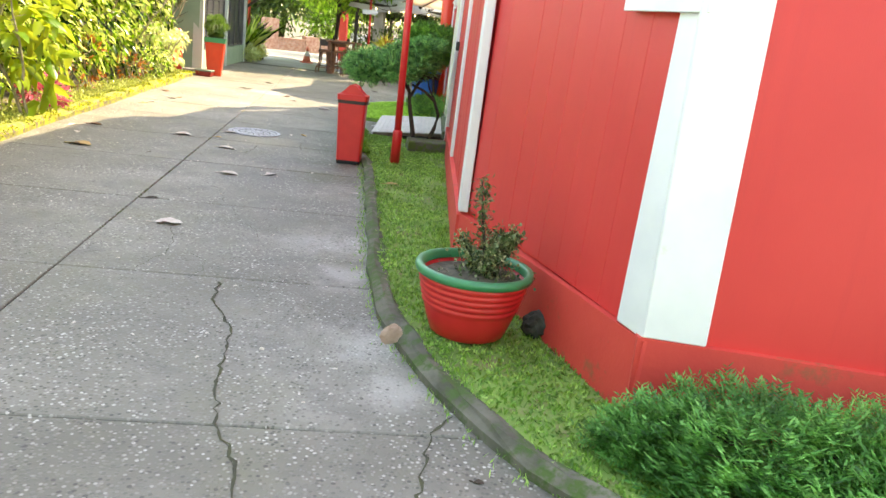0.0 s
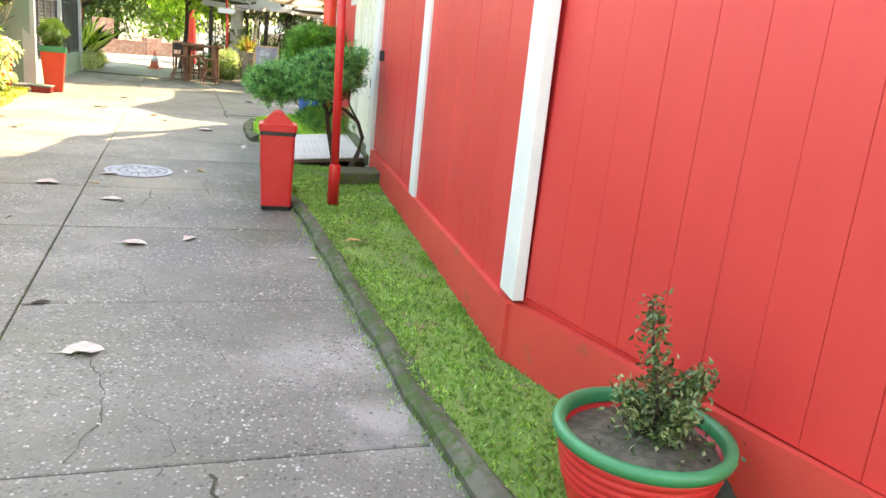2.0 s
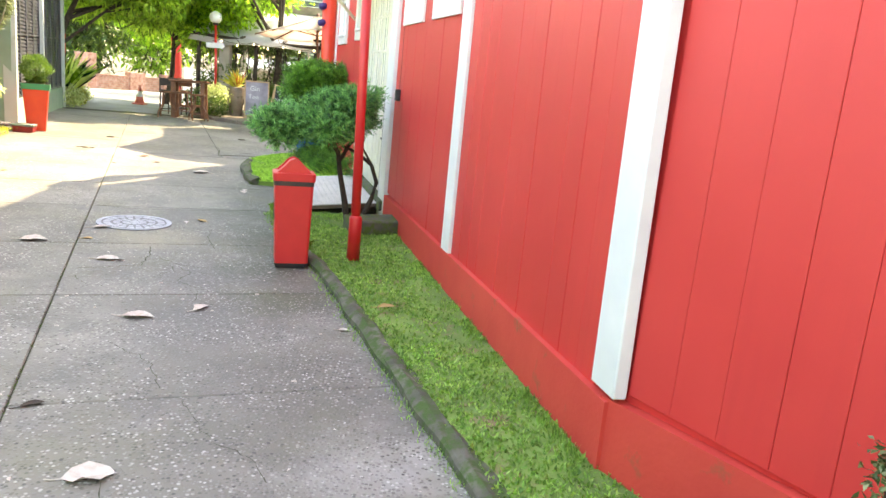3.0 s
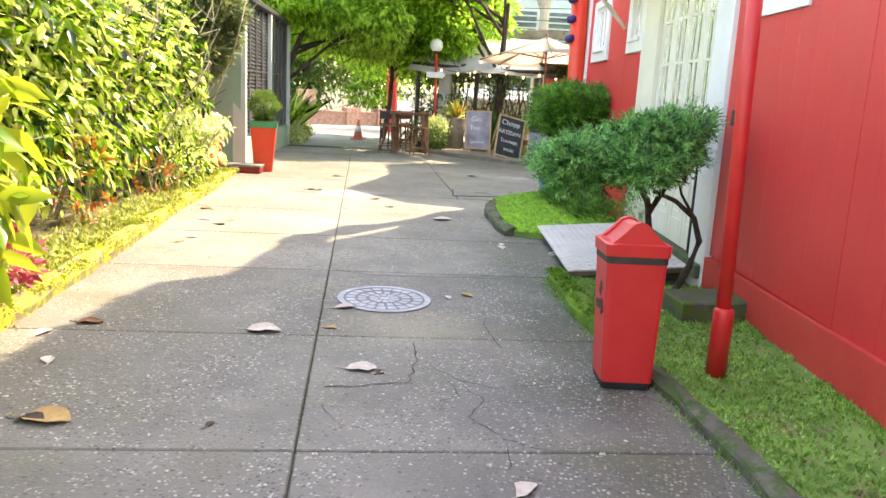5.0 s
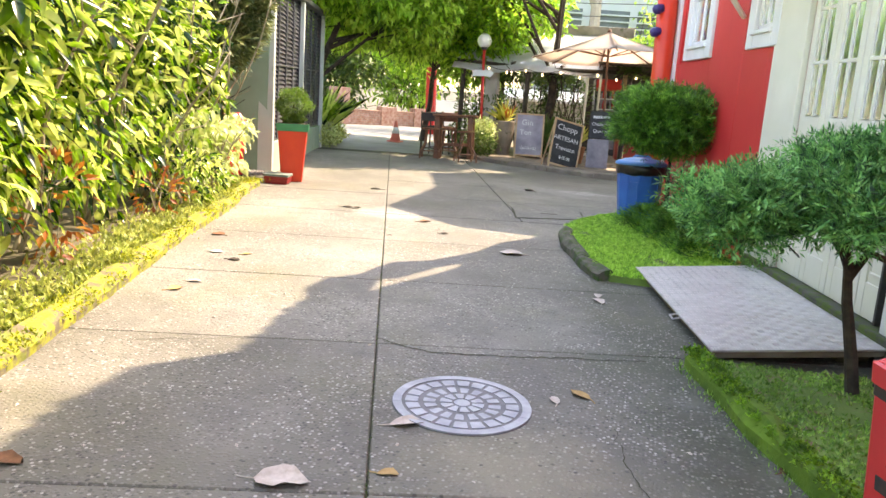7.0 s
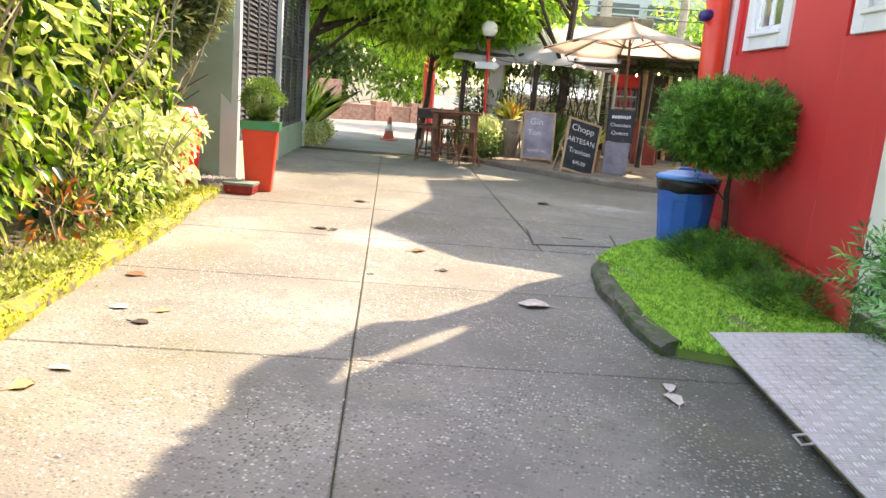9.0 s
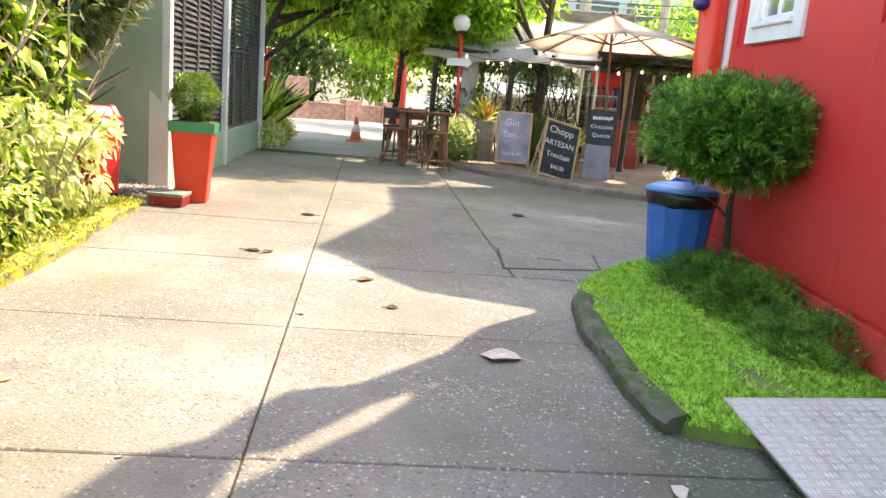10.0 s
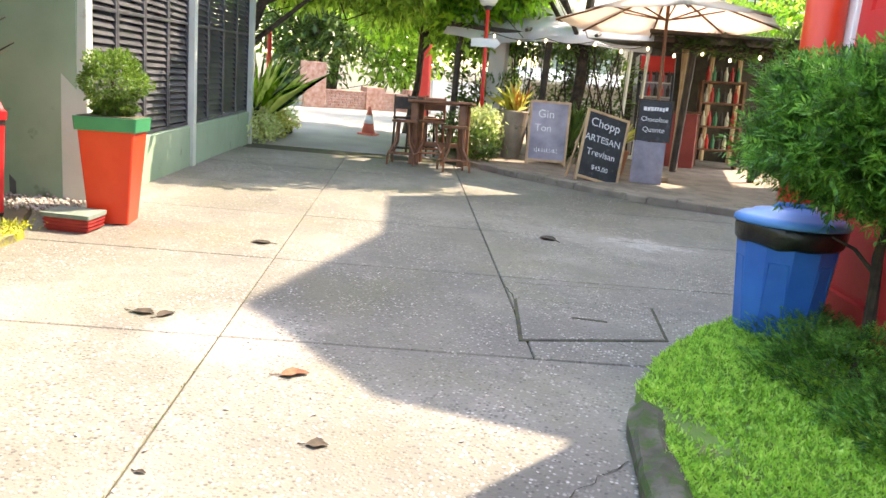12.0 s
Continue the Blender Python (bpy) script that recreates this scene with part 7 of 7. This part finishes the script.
for k in range(16):
    part("letter_bar", ring_piece(0.118, 0.172, (k + 0.15) * math.pi / 8, (k + 0.8) * math.pi / 8, 0.003, 0.0055 if k % 4 else 0.008), M_MANHOLE, mh)
# square inspection cover in the drive
cv = thing("inspection_cover", (0, 0, 0), "square concrete inspection cover with a dark gap round it", "inspection cover")
quad = [Vector(p) for p in ((-3.715, 13.225), (-3.0, 13.64), (-3.1, 14.21), (-3.89, 13.92))]
ctr = sum(quad, Vector((0, 0))) / 4
part("gap", prism([(ctr + (p - ctr) * 1.03)[:] for p in quad], -0.02, 0.003), M_JOINT, cv)
part("slab", prism([(ctr + (p - ctr) * 0.98)[:] for p in quad], -0.02, 0.008, 0.003), M_CONCRETE, cv)
part("lifting_slot", boxed(-0.1, 0.1, -0.012, 0.012, 0.0, 0.0105, 0.0, Matrix.Translation((ctr.x, ctr.y, 0)) @ pose(0, 0, 0, 0, 0, 10)), M_JOINT, cv)


def crack(points, w, label="thin jagged crack in the concrete"):
    """A jagged open crack with uneven width along rough points."""
    line = []
    for a, b in zip(points, points[1:]):
        a, b = Vector(a), Vector(b)
        n = max(2, int((b - a).length / 0.035))
        for i in range(n):
            p = a.lerp(b, i / n)
            line.append(p + Vector((random.uniform(-1, 1), random.uniform(-1, 1))) * 0.012)
    line.append(Vector(points[-1]))
    bm = bmesh.new()
    prev = None
    for i, p in enumerate(line):
        d = (line[min(i + 1, len(line) - 1)] - line[max(i - 1, 0)])
        d = d.normalized() if d.length else Vector((1, 0))
        n = Vector((-d.y, d.x)) * w * random.uniform(0.15, 0.8)
        cur = (bm.verts.new((p.x + n.x, p.y + n.y, 0.0022)), bm.verts.new((p.x - n.x, p.y - n.y, 0.0022)))
        if prev:
            bm.faces.new((prev[0], prev[1], cur[1], cur[0]))
        prev = cur
    return tagged(part("crack", bm, M_JOINT, pavement, label))


crack([(-0.74, 3.1), (-0.64, 2.86), (-0.36, 2.52), (-0.22, 2.14), (-0.03, 1.78), (0.12, 1.62), (0.24, 1.43), (0.4, 1.1)], 0.011)
crack([(0.75, 2.21), (0.7, 2.03), (0.76, 1.65), (0.85, 1.3)], 0.01)
crack([(-3.63, 8.64), (-3.29, 8.57), (-2.92, 8.7), (-2.6, 8.84), (-2.2, 8.98)], 0.011)
crack([(-2.33, 8.04), (-2.28, 7.79), (-2.22, 7.6), (-2.1, 7.35)], 0.005)
crack([(-1.53, 3.9), (-1.31, 3.56), (-1.24, 3.37), (-1.23, 3.07)], 0.004)
crack([(-1.18, 3.49), (-0.98, 3.36), (-0.91, 3.21), (-0.91, 3.05)], 0.003)
crack([(-1.47, 4.59), (-1.23, 4.25), (-1.06, 4.16), (-0.96, 3.99)], 0.003)
crack([(-2.78, 6.48), (-2.59, 6.58), (-2.44, 6.69), (-2.49, 7.03), (-2.57, 7.23)], 0.008)
crack([(-2.21, 6.41), (-2.25, 6.53), (-2.18, 6.61), (-2.25, 6.75)], 0.004)
crack([(-2.2, 6.75), (-2.05, 6.6), (-2.1, 6.4), (-1.9, 6.25), (-1.85, 6.0)], 0.004)
crack([(-2.05, 6.6), (-1.85, 6.65), (-1.7, 6.55)], 0.003)
crack([(-1.9, 6.25), (-1.7, 6.2), (-1.55, 6.35)], 0.003)
crack([(-2.72, 6.3), (-2.6, 6.15), (-2.45, 6.12)], 0.004)
crack([(-3.92, 13.77), (-3.54, 13.56), (-3.14, 13.42)], 0.005)
crack([(-4.04, 14.24), (-3.6, 14.43), (-3.16, 14.61)], 0.006)
crack([(-4.04, 14.24), (-3.95, 14.05), (-3.9, 13.92)], 0.009)
crack([(-3.33, 11.62), (-3.28, 11.86), (-3.11, 12.19)], 0.004)
crack([(-4.8, 8.0), (-4.2, 8.35), (-3.63, 8.6)], 0.004)
crack([(-2.05, 5.2), (-1.75, 5.0), (-1.6, 4.7)], 0.003)
crack([(-2.47, 6.98), (-2.41, 6.95), (-2.22, 6.8), (-2.05, 6.77), (-1.8, 6.9)], 0.004)
crack([(-4.3, 9.25), (-4.17, 9.07), (-4.11, 9.0)], 0.003)
M_JOINTMOSS = leafy("joint_moss", (0.03, 0.06, 0.01), (0.08, 0.14, 0.025), (0.2, 0.3, 0.06), 0.8, 0.2)
tuft = []
for _ in range(420):
    u = float(RNG.uniform(-1.0, 3.4)) if RNG.uniform() < 0.7 else float(RNG.uniform(3.4, 8.4))
    if math.sin(u * 7) + math.sin(u * 17 + 2) > -0.1:
        q = J0 + U * u + V * float(RNG.normal(0, 0.004))
        tuft.append((q.x, q.y, -0.01))
tuft = np.array(tuft)
tagged(part("joint_moss", leaf_mesh("joint_moss", tuft, np.column_stack([RNG.normal(0, 0.5, (len(tuft), 2)), np.ones(len(tuft))]), 0.013, 0.006, RNG), M_JOINTMOSS, pavement, "moss and weeds in the joint"), kind="stuff")


def dead_leaf(loc, size, mat, rz, label, curl=0.25):
    """A dry curled leaf with a midrib fold and a stalk."""
    t = thing("fallen_leaf", loc, label, "leaf", "fallen leaves", rz=rz)
    bm = bmesh.new()
    wide = random.uniform(0.55, 1.0)
    prof = [(0.0, 0.03), (0.15, 0.28), (0.4, 0.42), (0.65, 0.36), (0.85, 0.2), (1.0, 0.02)]
    rows = []
    for u, w in prof:
        row = []
        for v in (-1, -0.5, 0, 0.5, 1):
            ww = w * wide * (1 + 0.3 * random.uniform(-1, 1))
            z = curl * (abs(v) ** 1.6) * w + curl * 0.3 * (u - 0.4) ** 2 + curl * 0.15 * random.uniform(-1, 1) * w + 0.02
            row.append(bm.verts.new(((u - 0.5 + 0.05 * random.uniform(-1, 1) + 0.25 * (v * ww) ** 2) * size, (v * ww + 0.12 * math.sin(u * 2.6)) * size, z * size)))
        rows.append(row)
    for a, b in zip(rows, rows[1:]):
        for k in range(4):
            bm.faces.new((a[k], b[k], b[k + 1], a[k + 1]))
    part("blade", bm, mat, t, "", True)
    part("stalk", tube([(-0.5 * size, 0, 0.05 * size), (-0.72 * size, 0.05 * size, 0.02 * size), (-0.85 * size, 0.1 * size, 0.02 * size)], 0.0025, 4), mat, t)
    return t


M_LPALE = paint("pale_dry_leaf", (0.42, 0.36, 0.3), (0.58, 0.52, 0.46), 25, 0.75, 80, 0.3)
M_LBROWN = paint("brown_dry_leaf", (0.13, 0.055, 0.025), (0.25, 0.11, 0.05), 25, 0.75, 80, 0.3)
M_LDARK = paint("dark_dry_leaf", (0.03, 0.022, 0.015), (0.07, 0.05, 0.03), 25, 0.8, 80, 0.3)
M_LYELLOW = paint("tan_dry_leaf", (0.36, 0.22, 0.08), (0.48, 0.32, 0.13), 25, 0.75, 80, 0.3)
LEAVES = ((-1.57, 3.92, .17, M_LPALE, 20), (-2.05, 5.61, .17, M_LPALE, 5), (-1.76, 5.87, .12, M_LPALE, 60), (-0.88, 5.71, .07, M_LPALE, 0), (-3.4, 7.09, .19, M_LPALE, 12), (-3.14, 7.7, .15, M_LPALE, 30),
          (-2.6, 8.23, .08, M_LPALE, 100), (-2.5, 8.35, .12, M_LYELLOW, 140), (-3.08, 7.29, .08, M_LYELLOW, 10), (-1.66, 7.93, .07, M_LBROWN, 40), (-2.56, 10.24, .1, M_LPALE, 80), (-3.4, 11.28, .2, M_LPALE, 190),
          (-2.54, 10.1, .13, M_LPALE, 100), (-4.5, 12.28, .12, M_LBROWN, 30), (-5.8, 10.52, .12, M_LBROWN, 170), (-5.22, 9.99, .08, M_LYELLOW, 40), (-5.45, 9.93, .1, M_LPALE, 10), (-5.1, 9.12, .1, M_LPALE, 10),
          (-5.1, 8.92, .1, M_LYELLOW, 60), (-5.21, 9.78, .1, M_LDARK, 0), (-4.0, 15.8, .16, M_LDARK, 150), (-5.5, 12.58, .12, M_LDARK, 5), (-5.38, 12.62, .1, M_LDARK, 70), (-4.15, 11.79, .08, M_LDARK, 20), (-5.78, 14.19, .14, M_LDARK, 200), (-4.56, 11.39, .04, M_LDARK, 0),
          (-3.66, 5.75, .2, M_LYELLOW, 5), (-4.31, 6.83, .14, M_LBROWN, 10), (-2.7, 6.75, .15, M_LPALE, 15), (-4.4, 6.6, .12, M_LPALE, 80), (-3.05, 5.95, .06, M_LDARK, 80), (-4.1, 6.3, .1, M_LPALE, 120),
          (-2.03, 4.43, .1, M_LDARK, 40), (-3.71, 5.73, .12, M_LDARK, 10), (-0.65, 6.0, .12, M_LYELLOW, 20), (-0.14, 6.42, .08, M_LBROWN, 50), (0.26, 4.76, .08, M_LBROWN, 30), (-2.6, 6.75, .06, M_LDARK, 70), (0.93, 1.81, .04, M_LDARK, 0))
for x, y, s, m, rz in LEAVES:
    on = 0.075 if x > -0.7 and y > 4.5 else 0.0
    lab = {"pale_dry_leaf": "pale dry fallen leaf on the drive", "brown_dry_leaf": "brown dry curled leaf on the drive", "dark_dry_leaf": "dark shrivelled leaf on the drive", "tan_dry_leaf": "tan dry leaf on the ground"}[m.name]
    dead_leaf((x, y, on), s, m, rz, lab)
# fine litter and exposed grit
bm = bmesh.new()
for _ in range(500):
    u, v = RNG.uniform(-3, 9), RNG.uniform(-2.2, 1.6)
    p = J0 + U * float(u) + V * float(v)
    s = float(RNG.uniform(0.004, 0.014))
    m = pose(p.x, p.y, 0.002, RNG.uniform(0, 40), 0, RNG.uniform(0, 360))
    q = [bm.verts.new(m @ Vector(c)) for c in ((-s, -s * 0.5, 0), (s, -s * 0.4, 0), (s * 0.7, s * 0.5, 0), (-s * 0.8, s * 0.4, 0), (0, 0, s * 0.5))]
    for k in range(4):
        bm.faces.new((q[k], q[(k + 1) % 4], q[4]))
tagged(part("litter", bm, M_LPALE), "fine leaf litter and grit on the drive", "litter", kind="stuff")
